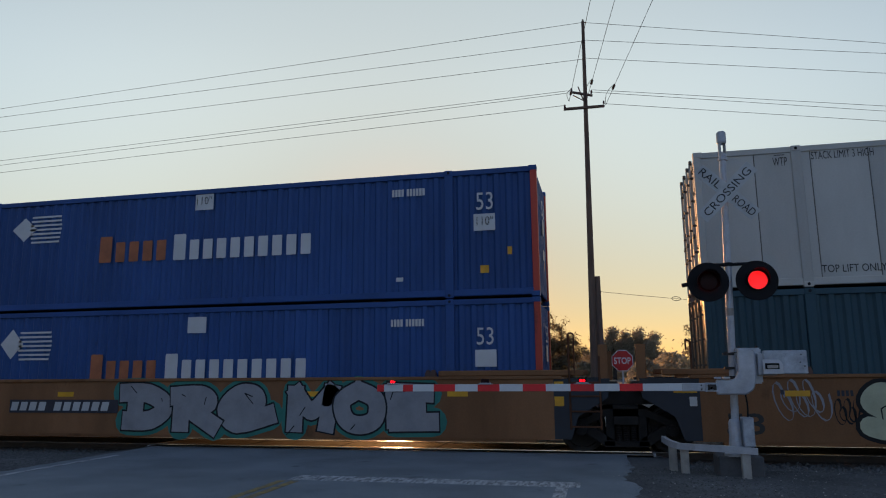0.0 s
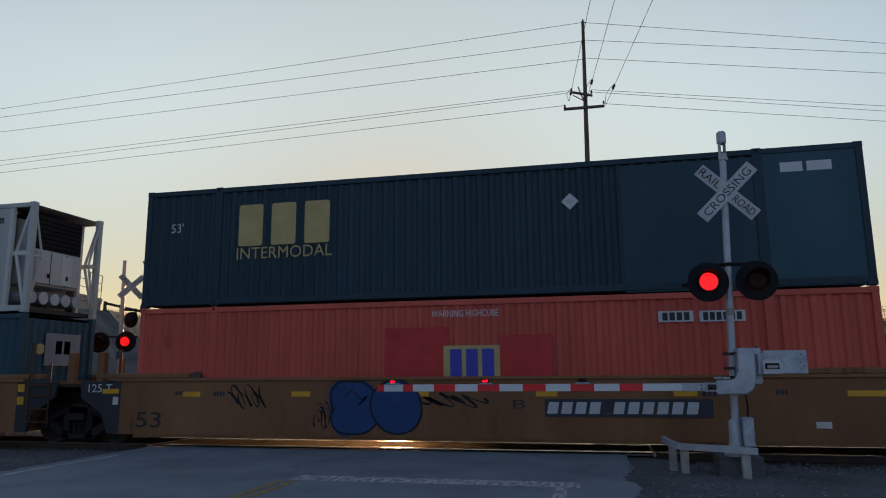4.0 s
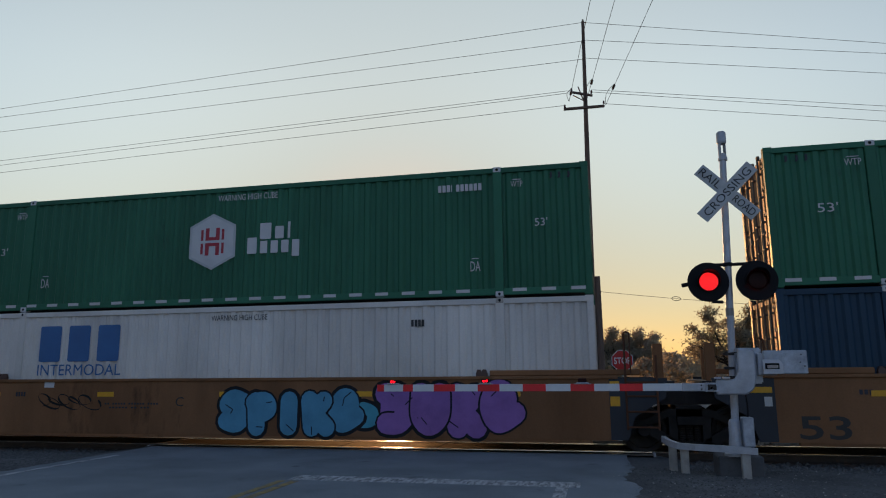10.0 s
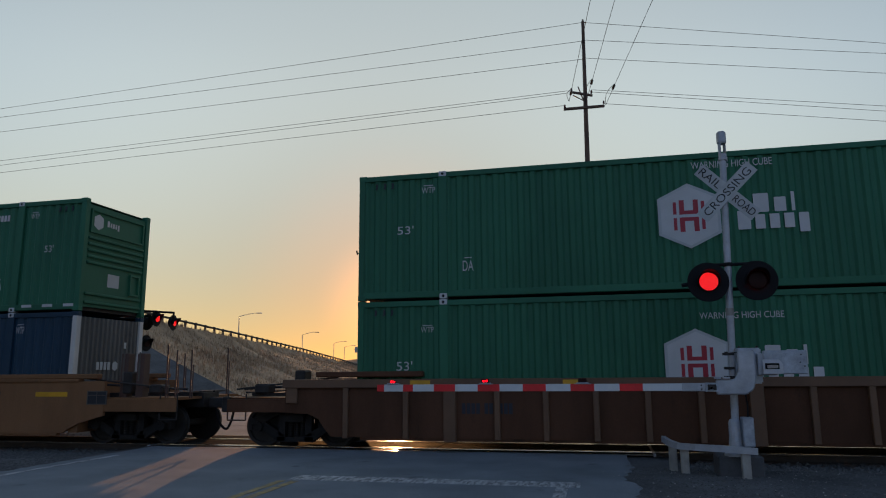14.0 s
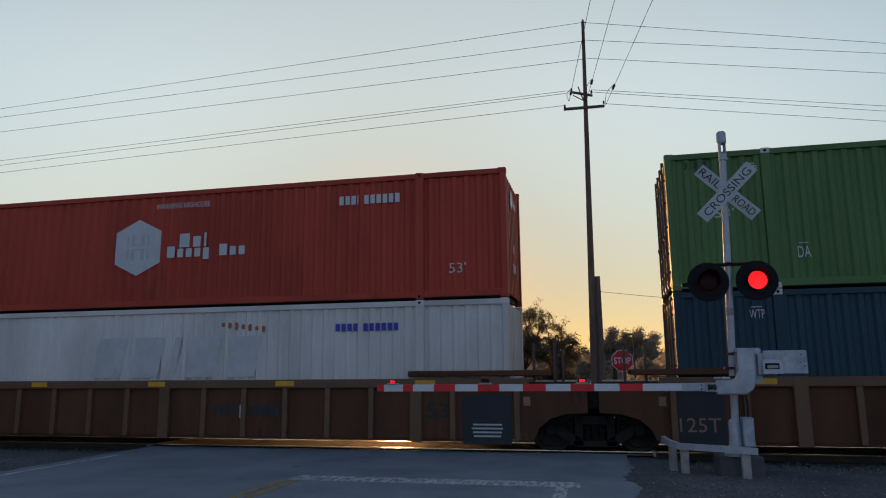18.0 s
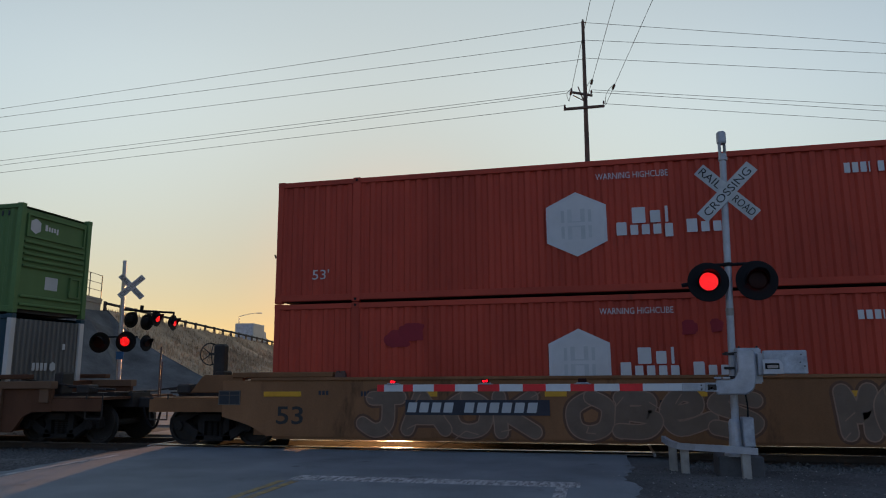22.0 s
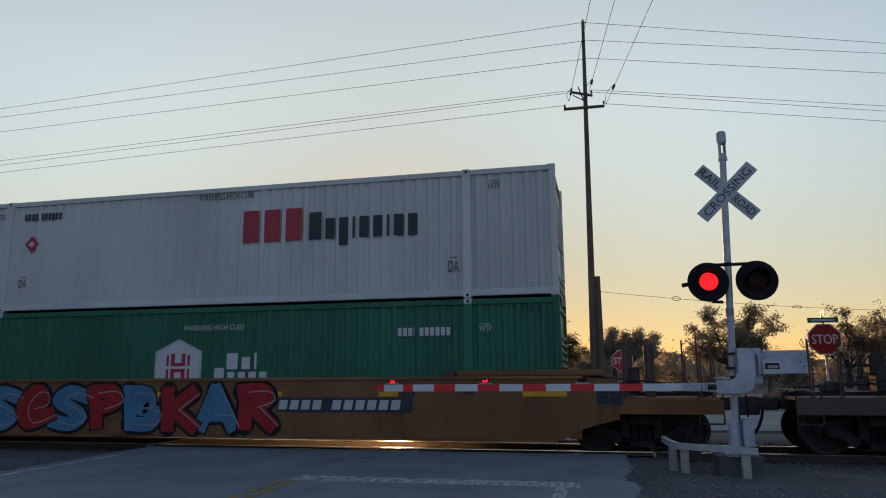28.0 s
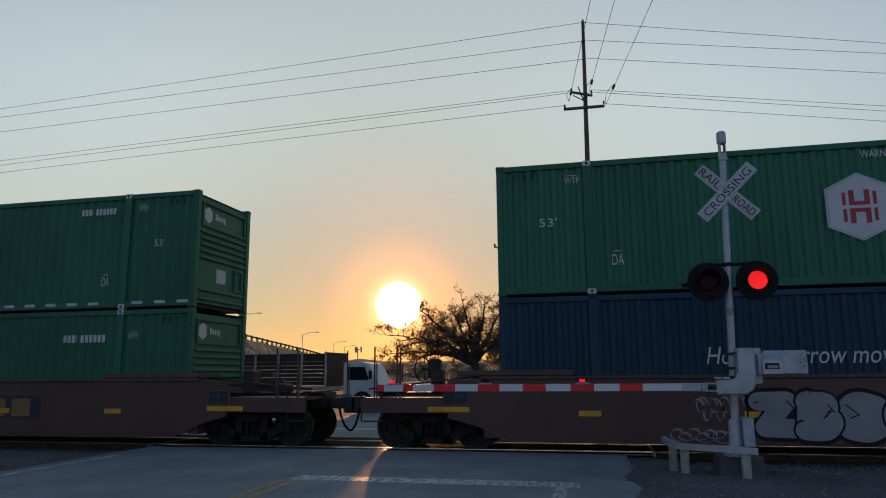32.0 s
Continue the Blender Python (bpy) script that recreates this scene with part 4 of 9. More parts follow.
def well_car(label, kind, left, right, gap_l, gap_r, marks=None):
    """A well car for one stack. kind: smooth, ribbed or dark. Ends: joint (a shared truck) or coupler."""
    root = thing("well_car", T(0, YC, 0), label, "railcar", "well cars of the train")
    paint = {"smooth": M["tan"], "ribbed": M["brown"], "dark": M["dark_brown"]}[kind]
    flange = {"smooth": M["tan"], "ribbed": M["flange"], "dark": M["dark_brown"]}[kind]
    L = BOX_L
    a, b = -0.35, L + 0.35
    ends = ((left, -1, a, gap_l), (right, 1, b, gap_r))
    key = (kind, left, right)

    def sill():
        e = 1.25 if kind == "ribbed" else 0.75
        pts = [(a - (e if left == "coupler" else 0), 1.5), (b + (e if right == "coupler" else 0), 1.5)]
        cut = [(e, 0.79), (0.7, 0.77), (0.45, 0.66), (0.3, 0.45), (0.15, 0.29)] if kind == "ribbed" else [(e, 0.70), (0.4, 0.61), (0.08, 0.52), (-0.12, 0.42), (-0.36, 0.29)]
        pts += [(b + u, z) for u, z in cut] if right == "coupler" else [(b, 0.29)]
        pts += [(a - u, z) for u, z in cut[::-1]] if left == "coupler" else [(a, 0.29)]
        return prism(bmesh.new(), pts[::-1], -0.04, 0.04)
    for s in (-1, 1):
        place("side_sill", cached(("side_sill",) + key, sill), paint, root, T(0, s * 1.46, 0))
        place("top_flange", cached(("top_flange",) + key, lambda: bevelled(box(bmesh.new(), a - (1.28 if kind == "ribbed" and left == "coupler" else 0.05), b + (1.28 if kind == "ribbed" and right == "coupler" else 0.05), -0.09, 0.09 if kind != "ribbed" else 0.15, *((1.33, 1.515) if kind == "ribbed" else (1.49, 1.56))), 0.012)), flange, root, T(0, s * 1.45, 0) @ Matrix.Diagonal((1, s, 1, 1)))
        place("bottom_flange", cached(("bottom_flange",) + key, lambda: bevelled(box(bmesh.new(), a + 0.5, b - 0.5, -0.05, 0.08, 0.225, 0.305), 0.01)), paint, root, T(0, s * 1.43, 0))
        for x0, x1 in ((a - 0.55, 1.55), (L - 2.2, b + 0.5)):
            place("end_cap", cached(("end_cap", round(x1 - x0, 2)), lambda: bevelled(box(bmesh.new(), 0, x1 - x0, -0.1, 0.1, 1.56, 1.68), 0.02)), paint, root, T(x0, s * 1.38, 0))
        if kind == "smooth":
            for x in (1.72, L - 2.37):
                place("stacking_lug", cached("stacking_lug", lambda: bevelled(prism(bmesh.new(), [(-0.12, 1.55), (0.12, 1.55), (0.12, 1.62), (0.09, 1.70), (0.02, 1.70), (0.0, 1.64), (-0.03, 1.70), (-0.09, 1.70), (-0.12, 1.62)][::-1], -0.05, 0.05), 0.008)), M["dark_brown"], root, T(x, s * 1.44, 0))
        if kind == "ribbed":
            rib = cached("rib", lambda: bevelled(prism(bmesh.new(), [(-0.06, 0.27), (0.06, 0.27), (0.06, 1.49), (-0.06, 1.49)], -0.05, 0.05), 0.012))
            wide = cached("wide_rib", lambda: bevelled(prism(bmesh.new(), [(-0.13, 0.22), (0.13, 0.22), (0.13, 1.52), (-0.13, 1.52)], -0.07, 0.05), 0.012))
            spots = [(2.16 + i, i in (0, 6, 12)) for i in range(13)]
            for style, sgn, base in ((left, 1, 0.0), (right, -1, L)):
                spots += [(base + sgn * 1.2, False), (base - sgn * 0.15, False)] + ([(base - sgn * 1.42, True)] if style == "coupler" else [])
            for x, big in spots:
                if big and not -0.5 < x < L + 0.5:
                    place("end_rib", cached("end_rib", lambda: bevelled(prism(bmesh.new(), [(-0.13, 1.0), (0.13, 1.0), (0.13, 1.49), (-0.13, 1.49)], -0.05, 0.05), 0.012)), flange, root, T(x, s * 1.52, 0))
                    continue
                place("wide_rib" if big else "rib", wide if big else rib, flange, root, T(x, s * 1.54, 0))
        long_strip = cached("long_reflector", lambda: bevelled(box(bmesh.new(), -0.45, 0.45, -0.006, 0.006, -0.055, 0.055), 0.002))
        strips = [1.53 + 3.21 * i for i in range(5)]
        for style, sgn, base in ((left, 1, 0.0), (right, -1, L)):
            if style == "coupler" and kind == "smooth":
                strips = sorted(base + sgn * (3.7 + 2.7 * i) for i in range(5))
                place("reflector", long_strip, M["yellow"], root, T(base + sgn * 0.37, s * 1.506, 1.20), "yellow reflector strip")
            elif style == "coupler" and kind == "dark":
                strips = [1.83 + 3.12 * i for i in range(5)]
                place("reflector", long_strip, M["yellow"], root, T(base - sgn * 1.08, s * 1.506, 0.88), "yellow reflector strip")
        for rx in strips:
            if kind != "dark":
                place("reflector", cached("reflector", lambda: bevelled(box(bmesh.new(), -0.22, 0.22, -0.006, 0.006, -0.055, 0.055), 0.002)), M["yellow"], root, T(rx, s * (1.506 if kind != "ribbed" else 1.606), 1.20 if kind != "ribbed" else 1.43), "yellow reflector strip")
            else:
                place("reflector", cached("reflector", lambda: None), M["yellow"], root, T(rx, s * 1.506, 0.81), "yellow reflector strip")
    for i in range(6):
        x = 0.6 + i * (L - 1.2) / 5
        place("cross_beam", cached("cross_beam", lambda: bevelled(box(bmesh.new(), -0.2, 0.2, -1.42, 1.42, 0.285, 0.327), 0.006)), M["iron"], root, T(x, 0, 0))
    for style, s, x, gap in ends:
        col = M["endblue"] if kind != "dark" else paint
        mid = gap / 2
        outer = x + s * (mid - 0.35)          # half way to the next car

        def X(u):
            return x + s * u
        bm = bmesh.new()
        box(bm, *sorted((X(-0.25), X(0.0))), -1.4, 1.4, 0.3, 1.5)
        part("bulkhead", bm, paint, root)
        if style == "joint":
            for q in (-1, 1):
                bm = bmesh.new()
                arch = [(-0.13, 1.5), (1.0, 1.5), (0.95, 1.12), (0.35, 0.75), (0.2, 0.3), (-0.13, 0.3)]
                if kind == "ribbed":
                    arch = [(0.0, 1.4), (1.22, 1.4), (1.22, 0.82), (0.80, 0.80), (0.46, 0.70), (0.24, 0.52), (0.14, 0.29), (0.0, 0.29)]
                pts = [(X(u), z) for u, z in arch]
                prism(bm, pts if s < 0 else pts[::-1], q * 1.47 - 0.034, q * 1.47 + 0.034)
                part("end_plate", bm, paint if kind == "ribbed" else col, root, "arched end plate over the truck")
            bm = bmesh.new()
            box(bm, *sorted((X(0.0), outer)), -0.55, 0.55, 0.95, 1.32)
            box(bm, *sorted((X(0.0), X(1.15))), -1.35, 1.35, 1.36, 1.44)
            part("draft_arm", bm, M["iron"], root)
            if kind == "smooth" and s > 0:
                for z in (1.35, 1.05):
                    part("reflector_square", bevelled(box(bmesh.new(), X(-0.02) - 0.095, X(-0.02) + 0.095, -1.512, -1.504, z - 0.095, z + 0.095), 0.002), M["yellow"], root)
            else:
                part("placard", bevelled(box(bmesh.new(), X(0.0) - 0.07, X(0.0) + 0.07, -1.512, -1.504, 0.96, 1.14), 0.002), M["palewhite"] if kind == "smooth" else M["g_faint"], root, "small pale placard")
            if kind == "smooth" and s < 0:
                place("reflector", cached("reflector", lambda: None), M["yellow"], root, T(X(0.14), -1.512, 1.27), "yellow reflector strip")
            if s > 0:
                bogie(root, x + mid - 0.35)
            if kind != "ribbed":
                bm = bmesh.new()
                if s > 0:
                    for k in (0.20, 0.80):
                        tube(bm, (X(k), -1.52, 0.5), (X(k), -1.52, 1.95 if k > 0.5 else 2.40), 0.022, n=6)
                    for z in (0.55, 0.85, 1.15, 1.42):
                        tube(bm, (X(0.20), -1.52, z), (X(0.80), -1.52, z), 0.02, n=5)
                    tube(bm, (X(0.20), -1.52, 2.40), (X(0.24), -1.52, 2.43), 0.02, n=5)
                    tube(bm, (X(0.24), -1.52, 2.43), (X(0.31), -1.52, 2.40), 0.02, n=5)
                    tube(bm, (X(0.31), -1.52, 2.40), (X(0.31), -1.52, 1.6), 0.016, n=5)
                    part("ladder", bm, M["brown"], root)
                else:
                    tube(bm, (X(-0.02), -1.42, 1.6), (X(-0.02), -1.42, 2.22), 0.022, n=6)
                    tube(bm, (X(-0.02), -1.42, 2.22), (X(0.07), -1.42, 2.26), 0.02, n=5)
                    tube(bm, (X(0.07), -1.42, 2.26), (X(0.07), -1.42, 2.05), 0.018, n=5)
                    part("grab_iron", bm, M["brown"], root)
            if kind == "ribbed":
                for u, top in ((0.12, 2.24), (0.55, 2.34), (0.72, 2.10)) if s > 0 else ((0.24, 2.18), (0.66, 2.14)):
                    part("guide_post", bevelled(box(bmesh.new(), *sorted((X(u), X(u + 0.055))), -1.325, -1.275, 1.4, top), 0.008), M["dark_brown"], root)
                # bent grab rail beside the last post
                u0, u1 = (0.62, 0.66) if s > 0 else (0.48, 0.58)
                bend = [(u0, 1.5), (u0, 2.36), (u0 + 0.01, 2.39), (u1, 2.39), (u1 + 0.01, 2.36), (u1 + 0.01, 2.0)]
                part("grab_rail", bent(bmesh.new(), [(X(u), -1.3, z) for u, z in bend], 0.018), M["dark_brown"], root)
            for q, u, w, top in ((-0.88, 0.78 if s > 0 else 0.82, 0.20, 2.20), (0.75, 0.98 if s > 0 else 0.78, 0.10, 2.10)) if kind != "ribbed" else ():
                part("stop_post", bevelled(box(bmesh.new(), *sorted((X(u), X(u + w))), q - 0.08, q + 0.08, 1.44, top), 0.012), flange, root)
        else:
            bogie(root, x + s * 1.18)
            bm = bmesh.new()
            box(bm, *sorted((X(0.0), X(mid - 1.0))), -0.35, 0.35, 0.85, 1.2)
            part("centre_sill", bm, M["iron"], root)
            bm = bmesh.new()
            box(bm, *sorted((X(0.7), X(mid - 1.05))), -1.42, 1.42, 1.06, 1.12)
            part("platform", bm, paint, root)
            for q in (-1, 1):
                bm = bmesh.new()
                box(bm, *sorted((X(0.4), X(mid - 1.0))), q * 1.46 - 0.03, q * 1.46 + 0.03, 0.80, 1.08)
                part("side_beam", bm, paint, root)
            bm = bmesh.new()
            box(bm, *sorted((X(mid - 1.0), X(mid - 0.45))), -0.12, 0.12, 0.82, 1.08)
            box(bm, *sorted((X(mid - 0.6), X(mid - 0.3))), -0.2, 0.16, 0.72, 1.1)
            bevelled(bm, 0.03)
            part("coupler", bm, M["iron"], root)
            bm = bent(bmesh.new(), [(X(mid - 0.60 + k / 8 * 0.25), -0.45 + 0.1 * k / 8, 0.86 - 0.52 * math.sin(math.pi * 0.5 * k / 8) ** 0.7) for k in range(9)], 0.03)
            part("air_hose", bm, M["black"], root)
            tan = kind == "smooth"
            posts = ((2.3, -1.36, 0.85), (2.55, -1.36, 0.72), (2.9, -1.30, 0.72), (1.02, 1.3, 0.72), (2.3, 1.36, 0.85)) if tan and s > 0 else \
                ((2.5, -1.36, 0.80), (2.35, 1.3, 0.75)) if tan else ((1.9, -1.36, 0.72), (2.41, -1.36, 0.72), (2.6, 1.3, 0.72)) if kind == "dark" else ()
            for u, q, h in posts:
                railing(root, X(min(u, mid - 0.75)), q, h)
            if tan and s > 0:
                for u, q in ((0.86, -1.0), (1.30, -1.0)):
                    part("guide_post", bevelled(box(bmesh.new(), *sorted((X(u), X(u + 0.2))), q - 0.12, q + 0.12, 1.1, 2.16), 0.015), M["dark_brown"], root)
                    part("guide_strip", bevelled(box(bmesh.new(), *sorted((X(u + 0.06), X(u + 0.10))), q - 0.135, q - 0.12, 1.5, 2.19), 0.004), M["lockrod"], root)
            if tan and s < 0:
                for q in (-1, 1):
                    bm = bmesh.new()
                    pts = [(X(0.3), 1.23), (X(1.62), 1.23), (X(1.36), 1.56), (X(1.28), 1.63), (X(0.3), 1.63)]
                    prism(bm, pts, q * 1.38 - 0.05, q * 1.38 + 0.05)
                    bmesh.ops.recalc_face_normals(bm, faces=bm.faces)
                    part("shoulder_plate", bevelled(bm, 0.012), paint, root)
            lift = 0.4 if tan else 0.0
            bm = bmesh.new()
            tube(bm, (X(mid - 1.0), -1.45, 1.2), (X(mid - 1.0), -1.45, 0.62), 0.018, n=5)
            tube(bm, (X(mid - 1.0), -1.45, 0.62), (X(mid - 1.45), -1.45, 0.62), 0.018, n=5)
            tube(bm, (X(mid - 1.45), -1.45, 0.62), (X(mid - 1.45), -1.45, 1.2), 0.018, n=5)
            part("step_iron", bm, M["iron"], root)
            bm = bmesh.new()
            bevelled(box(bm, *sorted((X(0.95), X(1.2))), -1.15, -0.75, 1.2, 1.72), 0.03)
            part("brake_box", bm, M["iron"], root)
            if s < 0 and kind != "ribbed":
                bm = bent(bmesh.new(), [(0.0, 0.26 * math.cos(math.pi * k / 8), 0.26 * math.sin(math.pi * k / 8)) for k in range(16)], 0.016, 5, True)
                for k in range(5):
                    g = 2 * math.pi * k / 5
                    tube(bm, (0.03, 0, 0), (0, 0.26 * math.cos(g), 0.26 * math.sin(g)), 0.012, n=5)
                tube(bm, (-0.02, 0, 0), (0.25, 0, 0), 0.03, n=8)
                part("brake_wheel", bm, M["iron"], root, "spoked iron hand brake wheel", m=T(X(1.42), -1.0, 1.72 + lift) @ turned(-25))
                bm = bmesh.new()
                bevelled(box(bm, *sorted((X(1.0), X(1.28))), -1.12, -0.85, 1.52, 1.95 + lift), 0.05)
                part("brake_gear", bm, M["iron"], root)
            # walkway grating, valve boxes and pipes on the end platform
            for q in (-0.62, 0.0, 0.62):
                bm = bmesh.new()
                bevelled(box(bm, *sorted((X(mid - 1.35), X(mid - 1.12))), q - 0.26, q + 0.26, 1.2, 1.24), 0.006)
                part("walkway_board", bm, M["iron"], root)
            bm = bmesh.new()
            tube(bm, (X(0.1), -1.25, 1.56), (X(mid - 1.1), -1.25, 1.30), 0.022, n=6)
            tube(bm, (X(0.1), -0.9, 1.42), (X(mid - 1.1), -0.9, 1.30), 0.03, n=6)
            part("brake_pipe", bm, M["iron"], root)
            bm = bmesh.new()
            bevelled(box(bm, *sorted((X(mid - 1.9), X(mid - 1.55))), -1.3, -0.9, 1.2, 1.42), 0.04)
            part("valve_box", bm, M["iron"], root)
            if kind != "ribbed":
                bm = bmesh.new()
                box(bm, *sorted((X(0.32), X(0.82))), -1.515, -1.5, 0.98, 1.26)
                ep = part("end_panel", bm, M["endblue"], root)
                for u0, u1, z0, z1 in ((0.30, 0.84, 1.26, 1.28), (0.30, 0.84, 0.96, 0.98), (0.30, 0.32, 0.98, 1.26), (0.82, 0.84, 0.98, 1.26), (0.56, 0.575, 0.98, 1.26), (0.32, 0.82, 1.17, 1.182)):
                    part("panel_rim", box(bmesh.new(), *sorted((X(u0), X(u1))), -1.525, -1.505, z0, z1), M["lockrod"], ep)
    if marks:
        marks(root)
    MOVING.append(root)
    return root


# stack, left end at 0 s, wagon kind, ends, then the two containers
TRAIN = [
    ("A", -17.404, "smooth", "joint", "joint"), ("B", 2.013, "smooth", "joint", "joint"), ("C", 21.512, "smooth", "joint", "coupler"),
    ("E", 45.31, "smooth", "coupler", "joint"), ("F", 64.833, "smooth", "joint", "joint"), ("G", 84.502, "smooth", "joint", "coupler"),
    ("H", 108.0, "ribbed", "coupler", "joint"), ("I", 127.722, "ribbed", "joint", "joint"), ("J", 147.238, "ribbed", "joint", "coupler"),
    ("K", 170.653, "smooth", "coupler", "joint"), ("L", 190.083, "smooth", "joint", "joint"), ("M", 209.453, "smooth", "joint", "coupler"),
    ("N", 233.042, "dark", "coupler", "coupler"), ("O", 256.537, "dark", "coupler", "coupler"),
]
LOADS = {
    "A": (dict(label="dark blue steel container with red end frame", paint="blue", trim="trimred"), dict(label="dark blue steel container with red end frame", paint="blue", trim="trimred")),
    "B": (dict(label="grimy white refrigerated container with end cooling unit", paint="oldwhite", leafs="oldwhite", side="flat", right="unit"), dict(label="dark teal steel container under a white one", paint="teal")),
    "C": (dict(label="dark blue-green steel container with rust-brown doors", paint="csx", leafs="rustdoor"), dict(label="weathered orange-red steel container", paint="orange", leafs="orange")),
    "E": (dict(label="green steel container with white hexagon mark", paint="green", cast="hub", right="rib"), dict(label="green steel container with white hexagon mark", paint="green", cast="hub", right="rib")),
    "F": (dict(label="green steel container with white hexagon mark", paint="green", cast="hub", right="rib"), dict(label="dirty white steel container with blue mark", paint="white", leafs="white")),
    "G": (dict(label="green steel container with white hexagon mark", paint="green", cast="hub", right="rib"), dict(label="navy blue container with grimy ribbed end, white posts", paint="navy", trim="white", right="slat", cast="hub")),
    "H": (dict(label="green steel container with white hexagon mark", paint="green", cast="hub", right="rib"), dict(label="green steel container with white hexagon mark", paint="green", cast="hub", right="rib")),
    "I": (dict(label="weathered red steel container with white mark", paint="red"), dict(label="chalky white steel container with rust streaks", paint="white", leafs="white")),
    "J": (dict(label="faded light green container with hexagon mark", paint="lime", cast="hub", right="rib"), dict(label="dark slate container with grimy ribbed end, white posts", paint="slate", trim="white", right="slat", cast="hub")),
    "K": (dict(label="weathered red steel container with white mark", paint="red"), dict(label="weathered red steel container with white mark", paint="red")),
    "L": (dict(label="green steel container with white hexagon mark", paint="green", cast="hub", right="rib"), dict(label="green steel container with white hexagon mark", paint="green", cast="hub", right="rib")),
    "M": (dict(label="clean white container with red and black mark", paint="reefer", right="rib", leafs="reefer"), dict(label="green steel container with white hexagon mark", paint="green", cast="hub", right="rib")),
    "N": (dict(label="green steel container with white hexagon mark", paint="green", cast="hub", right="rib"), dict(label="green steel container with white hexagon mark", paint="green", cast="hub", right="rib")),
    "O": (dict(label="green steel container with white hexagon mark", paint="green", cast="hub", right="rib"), dict(label="navy blue steel container with pale slogan", paint="navy")),
}
CAR_LABEL = {"smooth": "tan articulated well car with smooth sides and graffiti", "ribbed": "brown well car with ribbed sides", "dark": "dark brown smooth-sided well car"}
MARKS = {}          # filled in below: (stack, level) to a function that letters the thing


def build_train():
    for i, (k, x0, kind, le, ri) in enumerate(TRAIN):
        gap_l = x0 - TRAIN[i - 1][1] - BOX_L if i else 3.3
        gap_r = TRAIN[i + 1][1] - x0 - BOX_L if i + 1 < len(TRAIN) else 7.4
        car = well_car(CAR_LABEL[kind], kind, le, ri, gap_l, gap_r, MARKS.get((k, "car")))
        car["x0"] = x0
        up, lo = LOADS[k]
        for level, spec in (("low", lo), ("up", up)):
            spec = dict(spec)
            for key in ("paint", "trim", "cast", "leafs"):
                if key in spec:
                    spec[key] = M[spec[key]]
            c = container("container", marks=MARKS.get((k, level)), **spec)
            c["x0"] = x0
            c.location.z = BOX_Z + (BOX_H + 0.015 if level == "up" else 0.0)


# ---- crossing signal ----
def lamp_unit(parent, x, y, z, seed, lit_rows):
    """A flasher: round background, hood, and a lens whose face turns from dark to lit."""
    root = place("flasher", cached("flasher", lambda: bevelled(lathe(bmesh.new(), [(0.328, 0.0), (0.333, 0.012), (0.32, 0.02), (0.20, 0.02), (0.19, 0.14), (0.10, 0.2)], 36, "y"), 0.004)), M["black"], parent, T(x, y, z), "black round flasher background and housing")

    def hood():
        bm = bmesh.new()
        n = 20
        rows = []
        for depth, lift in ((0.0, 0.0), (-0.30, 1.0)):
            for r in (0.185, 0.178):
                ring = []
                for i in range(n + 1):
                    a = radians(-20) + radians(220) * i / n
                    d = depth * (0.35 + 0.65 * max(0.0, math.sin(a))) if lift else 0.0
                    ring.append(bm.verts.new((r * math.cos(a), d, r * math.sin(a))))
                rows.append(ring)
        o0, i0, o1, i1 = rows
        for i in range(n):
            bm.faces.new((o0[i], o0[i + 1], o1[i + 1], o1[i]))
            bm.faces.new((i0[i + 1], i0[i], i1[i], i1[i + 1]))
            bm.faces.new((o1[i], o1[i + 1], i1[i + 1], i1[i]))
        return bm
    place("hood", cached("hood", hood), M["black"], root)
    lens = place("lens", cached("lens", lambda: lathe(bmesh.new(), [(0.13, -0.012), (0.158, -0.006), (0.158, 0.006), (0.13, 0.012)], 24, "y"), True), M["lens"], root, T(0, -0.05, 0))

    def leds():
        bm = bmesh.new()
        for ring in range(7):
            r = 0.0235 * ring
            cnt = max(1, int(2 * math.pi * r / 0.026))
            for i in range(cnt):
                a = 2 * math.pi * i / cnt + ring
                cx, cz = r * math.cos(a), r * math.sin(a)
                c = [bm.verts.new((cx + 0.0043 * math.cos(b), -0.0165, cz + 0.0043 * math.sin(b))) for b in (0, 1.05, 2.09, 3.14, 4.19, 5.24)]
                bm.faces.new(c)
        return bm
    place("lit_face", cached("lit_disc", lambda: lathe(bmesh.new(), [(0.150, -0.013), (0.140, -0.0145)], 24, "y")), M["litback"], lens, None, "glowing red lens face")
    place("led", cached("led", leds), M["led"], lens, None, "bright red light points")
    FLASH.append((lens, lit_rows))
    return root


FLASH = []
PERIOD, FIRST, SHARE = 1.191, -0.22, 0.42


def flash_rows(right_side, base):
    """Rows for a lens face that shows its lit side in its share of each period. One lamp of a pair is lit while the other is dark."""
    rows = [(0.0, 0.0 if right_side else 180.0)]
    k, ang = 0, rows[0][1]
    while True:
        for edge in (FIRST + k * PERIOD, FIRST + k * PERIOD + SHARE):
            if edge > 0.08 and edge < 31.95:
                f, sec = round(edge * FPS) - 1, round(edge)
                if f < sec * FPS < f + 3:          # the turn ends before the full second or begins on it
                    f = sec * FPS if edge > sec else sec * FPS - 3
                rows += [((f + i) / FPS, ang + 60 * i) for i in range(4)]
                ang += 180
        k += 1
        if FIRST + k * PERIOD > 32:
            break
    if rows[-1][0] < 31.99:
        rows.append((32.0, ang))
    return [(t, base @ Matrix.Rotation(radians(a), 4, "Z")) for t, a in rows]


